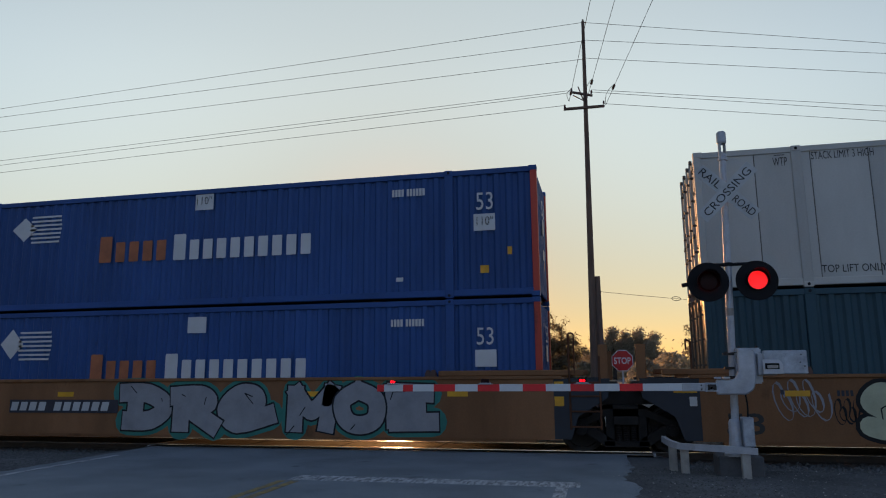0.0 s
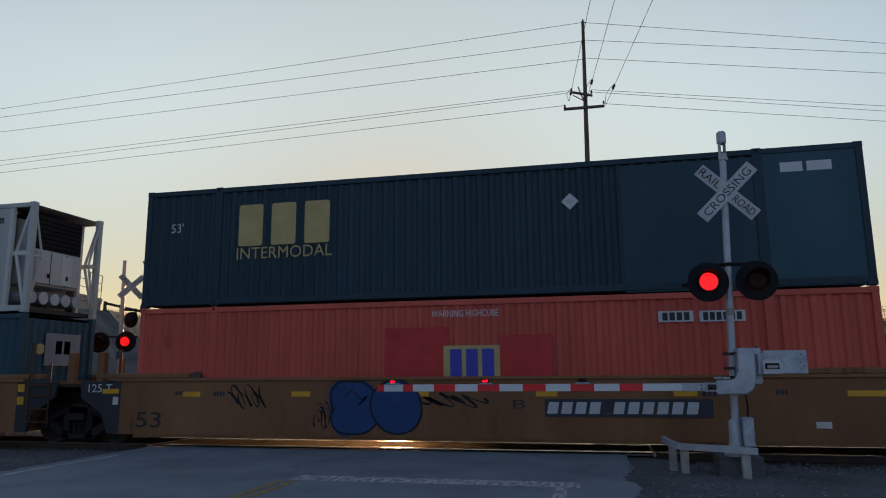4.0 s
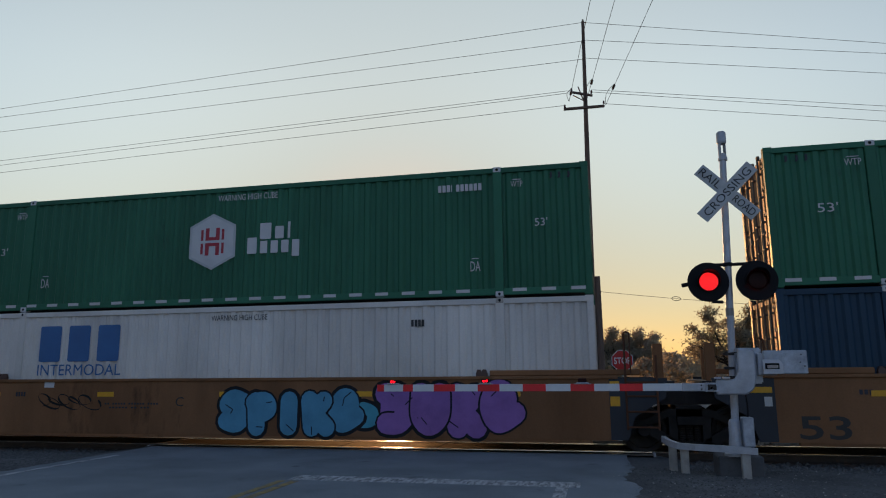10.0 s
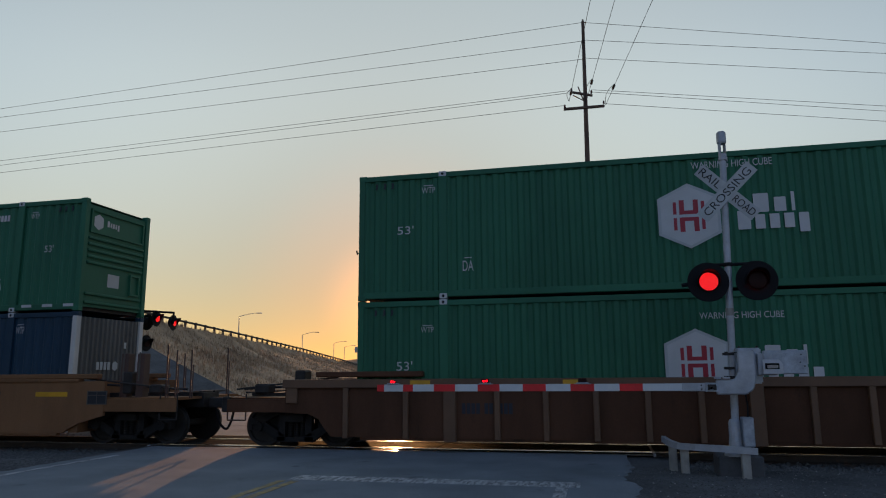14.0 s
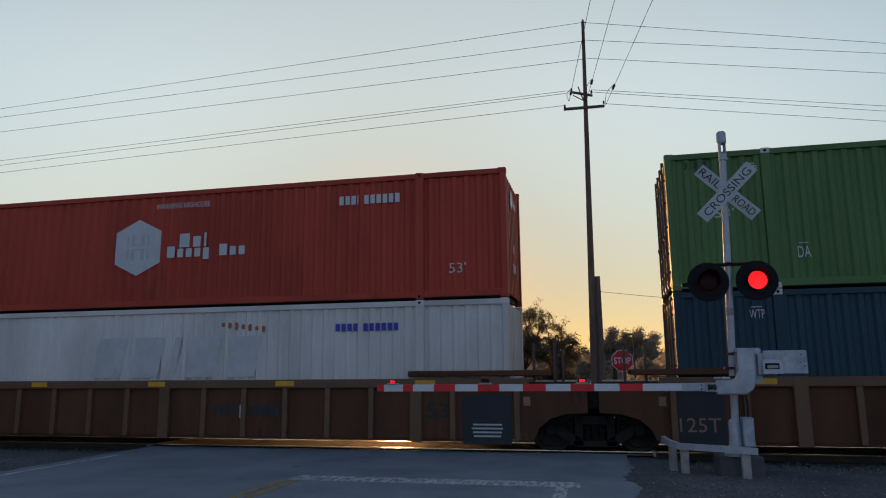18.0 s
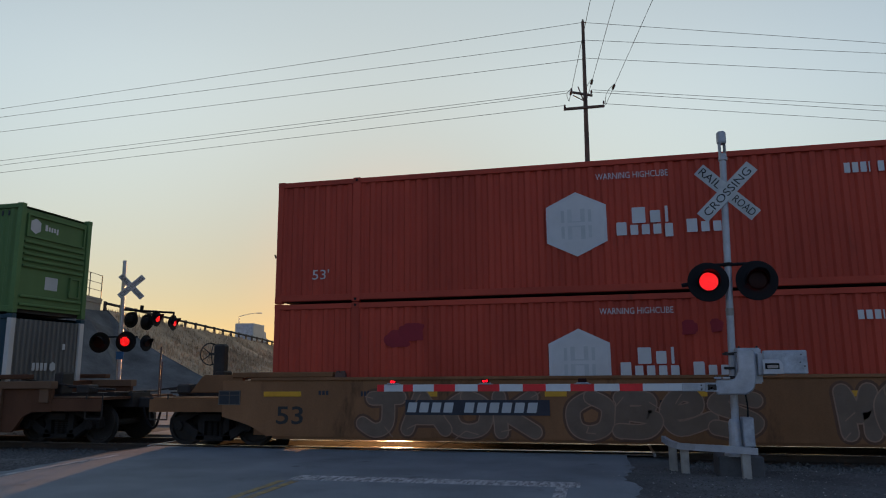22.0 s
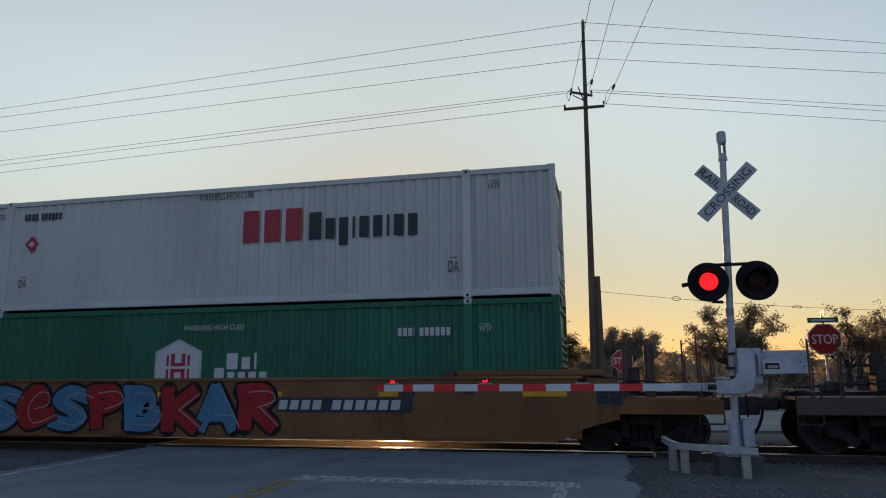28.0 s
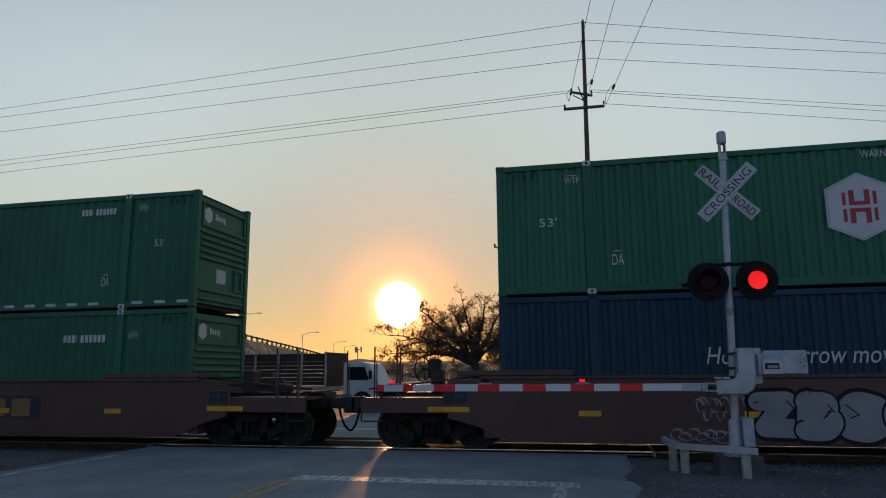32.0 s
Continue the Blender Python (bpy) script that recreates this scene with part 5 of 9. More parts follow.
def crossbuck(parent, z, y, x0=0.0, turn=0.0, size=1.0):
    for name, ang in (("blade", 45), ("blade", -45)):
        b = place(name, cached("blade", lambda: bevelled(box(bmesh.new(), -0.61, 0.61, -0.004, 0.004, -0.115, 0.115), 0.003)), M["buck"], parent, T(x0, 0, z) @ turned(turn) @ Matrix.Scale(size, 4) @ T(0, y - (0.012 if ang > 0 else 0), 0) @ Matrix.Rotation(radians(-ang), 4, "Y"), "grey-white reflective crossbuck blade")
    r1 = T(x0, 0, z) @ turned(turn) @ Matrix.Scale(size, 4) @ T(0, y - 0.0175, 0) @ Matrix.Rotation(radians(-45), 4, "Y")
    r2 = T(x0, 0, z) @ turned(turn) @ Matrix.Scale(size, 4) @ T(0, y - 0.0175, 0) @ Matrix.Rotation(radians(45), 4, "Y")
    for m, words, x, w in ((r1, "CROSSING", 0.0, 1.06), (r2, "RAIL", -0.36, 0.42), (r2, "ROAD", 0.36, 0.42)):
        me = text_mesh(words, 0, 0.0)
        wd = max(v.co.x for v in me.vertices) - min(v.co.x for v in me.vertices)
        place("lettering", me, M["letter"], parent, m @ T(x, 0.0, 0) @ Matrix.Diagonal((w / wd, 1, 0.135, 1)))


def near_signal():
    mx, my = 2.07, 12.35
    root = thing("crossing_signal", T(mx, my, -0.02), "grey railroad crossing signal with lowered striped gate", "crossing signal")
    bm = bmesh.new()
    tube(bm, (-0.05, 0, 0.42), (0.10, 0, 5.35), 0.062, 0.055, 14)
    part("mast", bm, M["galv"], root, smooth=False)
    bm = lathe(bmesh.new(), [(0.075, 5.24), (0.078, 5.29), (0.066, 5.30), (0.066, 5.36)], 16)
    lathe(bm, [(0.066, 5.54), (0.08, 5.57), (0.08, 5.73), (0.06, 5.76), (0.0, 5.77)], 16)
    for k in range(16):
        if k % 8 not in (4, 5, 3):          # open on two sides, so that the sky shows through
            g0, g1 = 2 * math.pi * k / 16, 2 * math.pi * (k + 1) / 16
            bm.faces.new([bm.verts.new((0.066 * math.cos(g), 0.066 * math.sin(g), z)) for g, z in ((g0, 5.36), (g1, 5.36), (g1, 5.54), (g0, 5.54))])
    part("mast_cap", bm, M["galv"], root, m=T(0.10, 0, 0))
    crossbuck(root, 4.66, -0.085, 0.11)
    # cross arm with the two flashers
    bm = bmesh.new()
    tube(bm, (-0.42, -0.02, 3.42), (0.42, -0.02, 3.42), 0.028, n=8)
    tube(bm, (0.04, 0, 3.39), (0.04, 0, 3.45), 0.072, n=12)
    for s in (-1, 1):
        tube(bm, (s * 0.42, -0.02, 3.42), (s * 0.42, -0.02, 3.22), 0.03, n=8)
    part("lamp_arm", bm, M["black"], root)
    lamp_unit(root, -0.31, -0.15, 3.12, 1, False)
    lamp_unit(root, 0.45, -0.15, 3.12, 2, True)
    bm = bmesh.new()
    tube(bm, (-0.73, -0.1, 3.08), (-0.60, -0.1, 3.10), 0.035, n=8)
    part("side_sight", bm, M["black"], root)
    # gate mechanism
    part("mechanism", bevelled(box(bmesh.new(), 0.02, 0.40, -0.22, 0.12, 1.45, 2.02), 0.02, 2), M["silver"], root, "silver gate mechanism case")
    bm = lathe(bmesh.new(), [(0.10, -0.25), (0.10, -0.22)], 14, "y")
    for i in range(6):
        a = i * math.pi / 3
        tube(bm, (0.07 * math.cos(a), -0.262, 0.07 * math.sin(a)), (0.07 * math.cos(a), -0.24, 0.07 * math.sin(a)), 0.014, n=6)
    part("hub_plate", bm, M["galv"], root, m=T(0.14, 0, 1.85))
    bm = bmesh.new()
    pts = [(-0.33, 1.28), (0.12, 1.28), (0.23, 1.36), (0.28, 1.52), (0.28, 1.98), (0.02, 2.0), (0.02, 1.64), (-0.05, 1.52), (-0.33, 1.52)]
    bevelled(prism(bm, pts, -0.34, -0.25), 0.02)
    part("arm_bracket", bm, M["galv"], root, "curved light grey gate arm bracket")
    bm = bevelled(box(bmesh.new(), 0.32, 0.6, -0.30, -0.22, 1.58, 1.93), 0.015)
    part("counterweight_arm", bm, M["galv"], root)
    part("counterweight", bevelled(box(bmesh.new(), 0.40, 1.04, -0.36, -0.26, 1.60, 1.97), 0.015), M["silver"], root, "flat silver counterweight plate")
    part("end_bracket", bevelled(prism(bmesh.new(), [(0.38, 1.60), (0.68, 1.60), (0.68, 1.76), (0.62, 1.83), (0.38, 1.83)], -0.375, -0.36), 0.006), M["galv"], root)
    part("slot", bevelled(box(bmesh.new(), 0.41, 0.62, -0.385, -0.375, 1.68, 1.77), 0.005), M["black"], root)
    part("adjuster", bevelled(box(bmesh.new(), 0.44, 0.60, -0.395, -0.385, 1.69, 1.74), 0.004), M["timber"], root)
    for x, z in ((0.93, 1.78), (0.99, 1.72), (0.95, 1.90)):
        part("bolt", tube(bmesh.new(), (x, -0.372, z), (x, -0.36, z), 0.012, n=6), M["iron"], root)
    part("band", lathe(bmesh.new(), [(0.062, 2.56), (0.066, 2.565), (0.066, 2.68), (0.062, 2.685)], 14), M["timber"], root, m=T(0.015, 0, 0))
    for x, z, w in ((-0.02, 1.93, 0.13), (-0.04, 1.55, 0.11), (-0.05, 1.70, 0.09)):
        part("clamp", bevelled(box(bmesh.new(), x - w, x + 0.06, -0.075, 0.06, z - 0.022, z + 0.022), 0.008), M["iron"], root)
    bm = bmesh.new()
    tube(bm, (-0.14, -0.29, 1.93), (0.22, -0.29, 1.97), 0.012, n=6)
    tube(bm, (-0.14, -0.31, 1.90), (-0.14, -0.31, 1.96), 0.028, n=6)
    part("release_rod", bm, M["iron"], root)
    for x in (-0.17, -0.30):
        part("hinge_pad", bevelled(box(bmesh.new(), x - 0.05, x + 0.05, -0.36, -0.24, 1.53, 1.56), 0.004), M["galv"], root)
    for x in (0.06, 0.33):
        part("lifting_eye", bevelled(box(bmesh.new(), x, x + 0.03, -0.2, -0.17, 2.015, 2.05), 0.005), M["iron"], root)
    bm = bent(bmesh.new(), [(0.10 + 0.05 * math.sin(k / 9 * 3.1), -0.11, 1.45 - k / 9 * 0.75) for k in range(10)], 0.014, 5)
    part("conduit", bm, M["black"], root)
    part("sleeve", lathe(bmesh.new(), [(0.19, 0.305), (0.19, 0.345), (0.125, 0.36), (0.10, 0.60), (0.095, 0.84), (0.07, 0.88)], 14), M["galv"], root, m=T(-0.05, 0, 0))
    part("junction_box", bevelled(box(bmesh.new(), 0.04, 0.21, -0.2, 0.02, 0.46, 0.92), 0.015), M["silver"], root, "small silver junction box")
    part("base", bevelled(box(bmesh.new(), -0.35, 0.33, -0.12, 0.48, -0.1, 0.31), 0.02), M["footing"], root, "grey concrete foundation block")
    # gate arm: aluminium root, then striped fibreglass, thinner to the tip
    arm = place("gate_arm", to_mesh("gate_arm", bevelled(box(bmesh.new(), -0.86, -0.33, -0.33, -0.27, 1.335, 1.465), 0.008)), M["galv"], root, None, "pale aluminium root of the gate arm")
    stripes = ARM_STRIPES
    for (xa, c), (xb, _) in zip(stripes, stripes[1:]):
        part("stripe", bevelled(box(bmesh.new(), xb, xa, -0.325, -0.285, 1.34, 1.46), 0.004), M[c], arm)
    bm = box(bmesh.new(), -0.5, -0.3, -0.36, -0.22, 1.33, 1.47)
    tube(bm, (-0.42, -0.4, 1.38), (-0.42, -0.18, 1.38), 0.03, n=8)
    part("arm_clamp", bm, M["silver"], root)
    part("hinge_block", bevelled(box(bmesh.new(), -0.47, -0.34, -0.40, -0.362, 1.355, 1.445), 0.008), M["iron"], root, "dark hinge block of the arm")
    for z in (1.37, 1.43):
        part("hinge_bolt", tube(bmesh.new(), (-0.56, -0.345, z), (-0.56, -0.32, z), 0.014, n=6), M["iron"], root)
    for x, mode in ((ARM_LAMPS[0], None), (ARM_LAMPS[1], False), (ARM_LAMPS[2], True)):
        lampb = place("arm_lamp", cached("arm_lamp", lambda: bevelled(box(box(bmesh.new(), -0.10, 0.10, -0.05, 0.05, 0.0, 0.025), -0.14, 0.14, -0.02, 0.02, -0.012, 0.006), 0.006)), M["silver"], root, T(x, -0.305, 1.46), "small lamp on the gate arm")
        face = cached("lamp_face", lambda: bevelled(box(bmesh.new(), -0.055, 0.055, -0.022, 0.022, 0.0, 0.045), 0.008))
        if mode is None:
            fc = place("lamp_face", face, M["lens"], lampb, T(0, 0, 0.025))
            place("lit_face", cached("tip_face", lambda: box(box(bmesh.new(), -0.038, -0.006, -0.028, -0.023, 0.008, 0.040), 0.006, 0.038, -0.028, -0.023, 0.008, 0.040)), M["lit"], fc)
        else:
            ln = place("lamp_face", cached("lamp_back", lambda: bevelled(box(bmesh.new(), -0.07, 0.07, -0.02, 0.022, 0.0, 0.066), 0.006)), M["lens"], lampb, T(0, 0, 0.025))
            place("lit_face", cached("lit_face", lambda: box(box(bmesh.new(), -0.042, -0.010, -0.026, -0.021, 0.014, 0.046), 0.010, 0.042, -0.026, -0.021, 0.014, 0.046)), M["lit"], ln)
            FLASH.append((ln, mode))
    return root


ARM_STRIPES = [(-0.59, "signwhite"), (-1.05, "signwhite"), (-1.47, "armred"), (-1.84, "signwhite"), (-2.25, "armred"), (-2.64, "signwhite"), (-3.05, "armred"), (-3.44, "signwhite"), (-3.84, "armred"), (-4.22, "signwhite"), (-4.62, "armred"), (-5.0, "signwhite"), (-5.38, "armred"), (-5.56, "signwhite"), (-5.91, "armred"), (-6.04, None)]
ARM_LAMPS = [-5.75, -4.09, -2.44]
near_signal()


def bumper():
    """Curved timber bumper on short posts round the signal's foot."""
    root = thing("bumper", T(0, 0, 0), "curved pale bumper rail on short grey posts", "bumper")
    bm = bmesh.new()
    way = ((0.96, 13.25, 0.455), (1.03, 12.85, 0.425), (1.15, 12.55, 0.405), (1.40, 12.27, 0.415), (1.70, 12.10, 0.42), (2.00, 11.98, 0.415), (2.26, 11.92, 0.40))
    fine = np.linspace(0, len(way) - 1, 25)
    pts = [Vector([float(np.interp(f, range(len(way)), [w[c] for w in way])) for c in range(3)]) for f in fine]
    for a, b in zip(pts, pts[1:]):
        t = (b - a).normalized()
        nrm = Vector((-t.y, t.x, 0)) * 0.035
        q = [a - nrm, a + nrm, b + nrm, b - nrm]
        lo = [bm.verts.new(p + Vector((0, 0, -0.05))) for p in q]
        hi = [bm.verts.new(p + Vector((0, 0, 0.05))) for p in q]
        bm.faces.new(hi)
        bm.faces.new(lo[::-1])
        for i in range(4):
            bm.faces.new((lo[i], lo[(i + 1) % 4], hi[(i + 1) % 4], hi[i]))
    bmesh.ops.remove_doubles(bm, verts=bm.verts, dist=0.03)
    part("beam", bm, M["galv"], root, "bent pale steel bumper beam")
    for x, y in ((1.08, 12.86), (1.24, 12.55), (2.09, 11.95)):
        part("post", bevelled(box(bmesh.new(), x - 0.065, x + 0.065, y, y + 0.13, -0.15, 0.37), 0.012), M["timber"], root)
    return root


bumper()


def far_signal():
    root = thing("crossing_signal", T(-15.18, 19.7, -0.06) @ turned(14), "far railroad crossing signal seen beyond the tracks", "crossing signal")
    part("mast", tube(bmesh.new(), (0, 0, 0), (-0.09, 0, 5.42), 0.07, 0.06, 12), M["galv"], root)
    crossbuck(root, 4.55, -0.08, 0.17, 34, 0.82)
    bm = bmesh.new()
    tube(bm, (-0.6, 0, 2.92), (0.5, 0, 2.92), 0.028, n=8)
    part("lamp_arm", bm, M["black"], root)
    bm = bmesh.new()
    tube(bm, (0.0, 0, 3.8), (1.6, 0.1, 3.7), 0.035, n=8)
    tube(bm, (0.55, 0.05, 3.76), (0.55, 0.05, 3.94), 0.06, n=8)
    tube(bm, (1.58, 0.1, 3.72), (1.58, 0.1, 3.4), 0.03, n=8)
    tube(bm, (1.02, 0.1, 3.74), (1.02, 0.1, 3.45), 0.03, n=8)
    part("upper_arm", bm, M["black"], root)
    lamp_unit(root, -0.66, -0.12, 2.74, 3, True)
    lamp_unit(root, 0.18, -0.12, 2.76, 4, False)
    for x, z, rz in ((0.74, 2.66, 70), (0.20, 3.42, 165), (0.72, 3.34, 160), (1.02, 3.46, 78), (1.58, 3.32, 84)):
        f = place("flasher", CACHE["flasher"], M["black"], root, T(x, 0.12, z + 0.06) @ turned(rz) @ Matrix.Scale(0.8, 4), "black flasher turned to another road")
        place("hood", CACHE["hood"], M["black"], f)
        ln = place("lens", CACHE["lens"], M["lens"], f, T(0, -0.04, 0))
        if x > 1.0:
            place("lit_face", CACHE["lit_disc"], M["litback"], ln, None, "glowing red lens face")
            place("led", CACHE["led"], M["led"], ln, None, "bright red light points")
    part("sign_plate", bevelled(box(bmesh.new(), -0.12, 0.12, -0.09, -0.08, 2.2, 2.45), 0.004), M["cblue"], root, "small blue notice plate")
    return root


far_signal()


def stop_sign(x, y, zc, d, named):
    root = thing("stop_sign", T(x, y, -0.05), "red octagonal stop sign on a steel post" + (" under green street plates" if named else ""), "stop sign")
    r = d / 2 / math.cos(math.pi / 8)

    def octo(rr, y0, y1):
        return prism(bmesh.new(), [(rr * math.cos(math.pi / 8 + i * math.pi / 4), rr * math.sin(math.pi / 8 + i * math.pi / 4)) for i in range(8)][::-1], y0, y1)
    part("post", box(bmesh.new(), -0.03, 0.03, 0.0, 0.05, 0, zc + d * (0.84 if named else 0.3)), M["galv"], root)
    part("border", octo(r, -0.02, -0.014), M["signwhite"], root, m=T(0, 0, zc), label="white sign border")
    part("plate", octo(r * 0.93, -0.026, -0.02), M["signred"], root, m=T(0, 0, zc))
    letters(root, "STOP", 0, zc, d * 0.31, M["signwhite"], -0.03, 0, 0.01, d * 0.78)
    if named:
        for z, ang in ((zc + d * 0.62, 0), (zc + d * 0.82, 82)):
            b = part("street_plate", bevelled(box(bmesh.new(), -0.42, 0.42, -0.006, 0.006, -0.075, 0.075), 0.004), M["signgreen"], root, m=T(0, 0.0, z) @ turned(ang), label="green street name plate")
            part("bar", box(bmesh.new(), -0.33, 0.33, -0.009, -0.006, -0.03, 0.03), M["signwhite"], b)
    return root


stop_sign(0.72, 29.2, 2.10, 0.84, False)
stop_sign(6.39, 22.65, 2.57, 0.91, True)


# ---- utility pole and wires ----
POLE = Vector((-0.34, 34.4, 0))


def utility_pole():
    root = thing("utility_pole", T(POLE.x, POLE.y, -0.1), "tall brown wooden utility pole with two crossarms", "utility pole")
    part("pole", tube(bmesh.new(), (-0.15, 0.6, 0), (0.10, -1.7, 18.87), 0.20, 0.075, 12), M["pole"], root)
    part("stub_pole", tube(bmesh.new(), (0.22, 0.55, 0), (0.17, 0.0, 6.3), 0.19, 0.17, 12), M["pole"], root, "shorter dark pole strapped alongside")
    part("cross_arm", bevelled(box(bmesh.new(), -1.02, 0.98, -0.06, 0.06, -0.06, 0.06), 0.01), M["pole"], root, m=T(-0.01, -1.25, 14.53) @ Matrix.Rotation(radians(-3.5), 4, "Y") @ turned(10))
    part("cross_arm", bevelled(box(bmesh.new(), -0.75, 0.45, -0.05, 0.05, -0.05, 0.05), 0.01), M["pole"], root, m=T(0.02, -1.3, 15.2) @ turned(35))
    bm = bmesh.new()
    tube(bm, (-0.02, -1.35, 14.8), (-0.28, -1.35, 15.6), 0.03, n=6)
    tube(bm, (0.04, -1.35, 14.8), (-0.55, -1.2, 15.25), 0.025, n=6)
    part("brace", bm, M["pole"], root)
    for x, y, z in ((-0.96, -1.35, 14.56), (0.92, -1.1, 14.68), (-0.6, -1.6, 15.3), (0.35, -1.1, 15.28), (0.10, -1.7, 18.80), (0.10, -1.62, 17.75)):
        part("insulator", lathe(bmesh.new(), [(0.03, 0), (0.06, 0.03), (0.035, 0.07), (0.055, 0.11), (0.03, 0.17)], 10), M["insul"], root, m=T(x, y, z))
    # dead-end insulators in the three cables that come over the road, with slack jumpers
    for x0, y0, z0, dx, back in ((-0.74, -1.41, 14.86, 0.126, 0.9), (0.07, -1.07, 14.85, 0.129, 2.3), (1.02, -0.63, 14.81, 0.164, 2.0)):
        bm = bmesh.new()
        for i in range(3):
            u = back + 0.16 * i
            tube(bm, (x0 + dx * u, y0 - u, z0), (x0 + dx * (u + 0.09), y0 - u - 0.09, z0), 0.065, 0.04, 8)
        part("strain_insulator", bm, M["insul"], root)
        us = [k / 8 for k in range(9)]
        bm = bent(bmesh.new(), [(x0 * (1 - u) + (x0 + dx * (back + 0.6)) * u - 0.16 * math.sin(math.pi * u), y0 - (back + 0.6) * u, z0 + 0.10 * math.sin(math.pi * u)) for u in us], 0.012, 5)
        part("jumper", bm, M["wire"], root)
    return root


utility_pole()


def wire(name, p0, p1, sag, r=0.012, label="thin dark overhead power cable"):
    n = 24
    cu = bpy.data.curves.new(name, "CURVE")
    cu.dimensions, cu.bevel_depth, cu.bevel_resolution = "3D", r, 1
    sp = cu.splines.new("POLY")
    sp.points.add(n)
    p0, p1 = Vector(p0), Vector(p1)
    for i in range(n + 1):
        u = i / n
        p = p0.lerp(p1, u)
        sp.points[i].co = (p.x, p.y, p.z - sag * 4 * u * (1 - u), 1)
    ob = new(name, cu)
    cu.materials.append(M["wire"])
    return tagged(ob, label, "cable", "overhead cables")




# ---- lettering, marks and graffiti ----
LETTERING = {}
LETTERING[('HUB', 'up')] = [
    ('hex', 7.21, 1.56, 1.23, 1.38, 'hub', 'crimson'),
    ('b', 8.85, 1.75, 0.88, 0.39, 'hub', 'XxI'),
    ('b', 8.81, 1.36, 1.42, 0.49, 'hub', 'Xxxxp'),
    ('t', 8.1, 2.62, 1.57, 0.15, 'hub', 'WARNING HIGH CUBE'),
    ('b', 13.32, 2.48, 1.02, 0.16, 'hub', 'XXXI XXXXXX'),
    ('t', 1.65, 2.48, 0.31, 0.14, 'hub', 'WTP'),
    ('t', 1.11, 1.58, 0.38, 0.19, 'hub', "53'"),
    ('t', 2.54, 0.71, 0.24, 0.23, 'hub', 'DA'),
    ('t', 13.65, 0.69, 0.22, 0.22, 'hub', 'DA'),
    ('t', 14.6, 2.49, 0.26, 0.13, 'hub', 'WTP'),
    ('t', 15.11, 1.61, 0.27, 0.18, 'hub', "53'"),
]
LETTERING[('HUB', 'low')] = [
    ('hex', 7.17, 1.48, 1.24, 1.33, 'hub', 'crimson'),
    ('b', 8.82, 1.61, 0.86, 0.37, 'hub', 'XxI'),
    ('b', 8.8, 1.22, 1.41, 0.48, 'hub', 'Xxxxp'),
    ('t', 8.06, 2.4, 1.58, 0.13, 'hub', 'WARNING HIGH CUBE'),
    ('b', 13.18, 2.2, 1.22, 0.18, 'hub', 'XXXI XXXXXX'),
    ('t', 1.61, 2.24, 0.3, 0.12, 'hub', 'WTP'),
    ('t', 1.09, 1.46, 0.36, 0.2, 'hub', "53'"),
    ('t', 14.55, 2.24, 0.27, 0.13, 'hub', 'WTP'),
]
LETTERING[('RED', 'up')] = [
    ('hex', 6.95, 1.51, 1.27, 1.41, 'hub', 'palewhite'),
    ('b', 8.47, 1.63, 0.82, 0.34, 'hub', 'XxI'),
    ('b', 8.82, 1.32, 2.16, 0.35, 'hub', 'Xxxxp Xxx'),
    ('t', 8.14, 2.52, 1.49, 0.14, 'hub', 'WARNING HIGHCUBE'),
    ('b', 12.97, 2.36, 1.5, 0.21, 'hub', 'XXXI XXXXXX'),
    ('t', 15.03, 0.68, 0.38, 0.23, 'hub', "53'"),
    ('t', 1.12, 0.65, 0.41, 0.23, 'hub', "53'"),
]
LETTERING[('RED', 'low')] = [
    ('hex', 6.9, 1.5, 1.26, 1.39, 'hub', 'palewhite'),
    ('b', 8.42, 1.62, 0.8, 0.33, 'hub', 'XxI'),
    ('b', 8.76, 1.31, 2.16, 0.36, 'hub', 'Xxxxp Xxx'),
    ('t', 8.08, 2.54, 1.47, 0.13, 'hub', 'WARNING HIGHCUBE'),
    ('b', 12.92, 2.35, 1.49, 0.18, 'hub', 'XXXI XXXXXX'),
]
LETTERING[('A', 'up')] = [
    ('d', 2.87, 2.14, 0.74, 0.63, 'hub', ''),
    ('b', 6.12, 1.5, 2.0, 0.66, 'rustspot', 'Xxxxx'),
    ('b', 9.07, 1.47, 3.71, 0.64, 'hub', 'Xxxxxxxxxx'),
    ('r', 8.05, 2.56, 0.49, 0.39, 'hub', ''),
    ('b', 13.23, 2.45, 0.79, 0.17, 'hub', 'XXXX XXXXXX'),
    ('t', 14.98, 2.15, 0.38, 0.4, 'hub', '53'),
    ('r', 14.97, 1.67, 0.48, 0.38, 'hub', ''),
    ('t', 14.98, 1.7, 0.37, 0.2, 'letter', '110"'),
    ('r', 14.96, 0.62, 0.19, 0.17, 'yellow', ''),
    ('r', 15.52, 1.01, 0.1, 0.17, 'yellow', ''),
    ('r', 13.03, 0.46, 0.16, 0.09, 'hub', ''),
    ('l', 3.52, 2.12, 0.97, 0.77, 'hub', '7'),
    ('t', 8.04, 2.6, 0.4, 0.2, 'letter', '110"'),
]
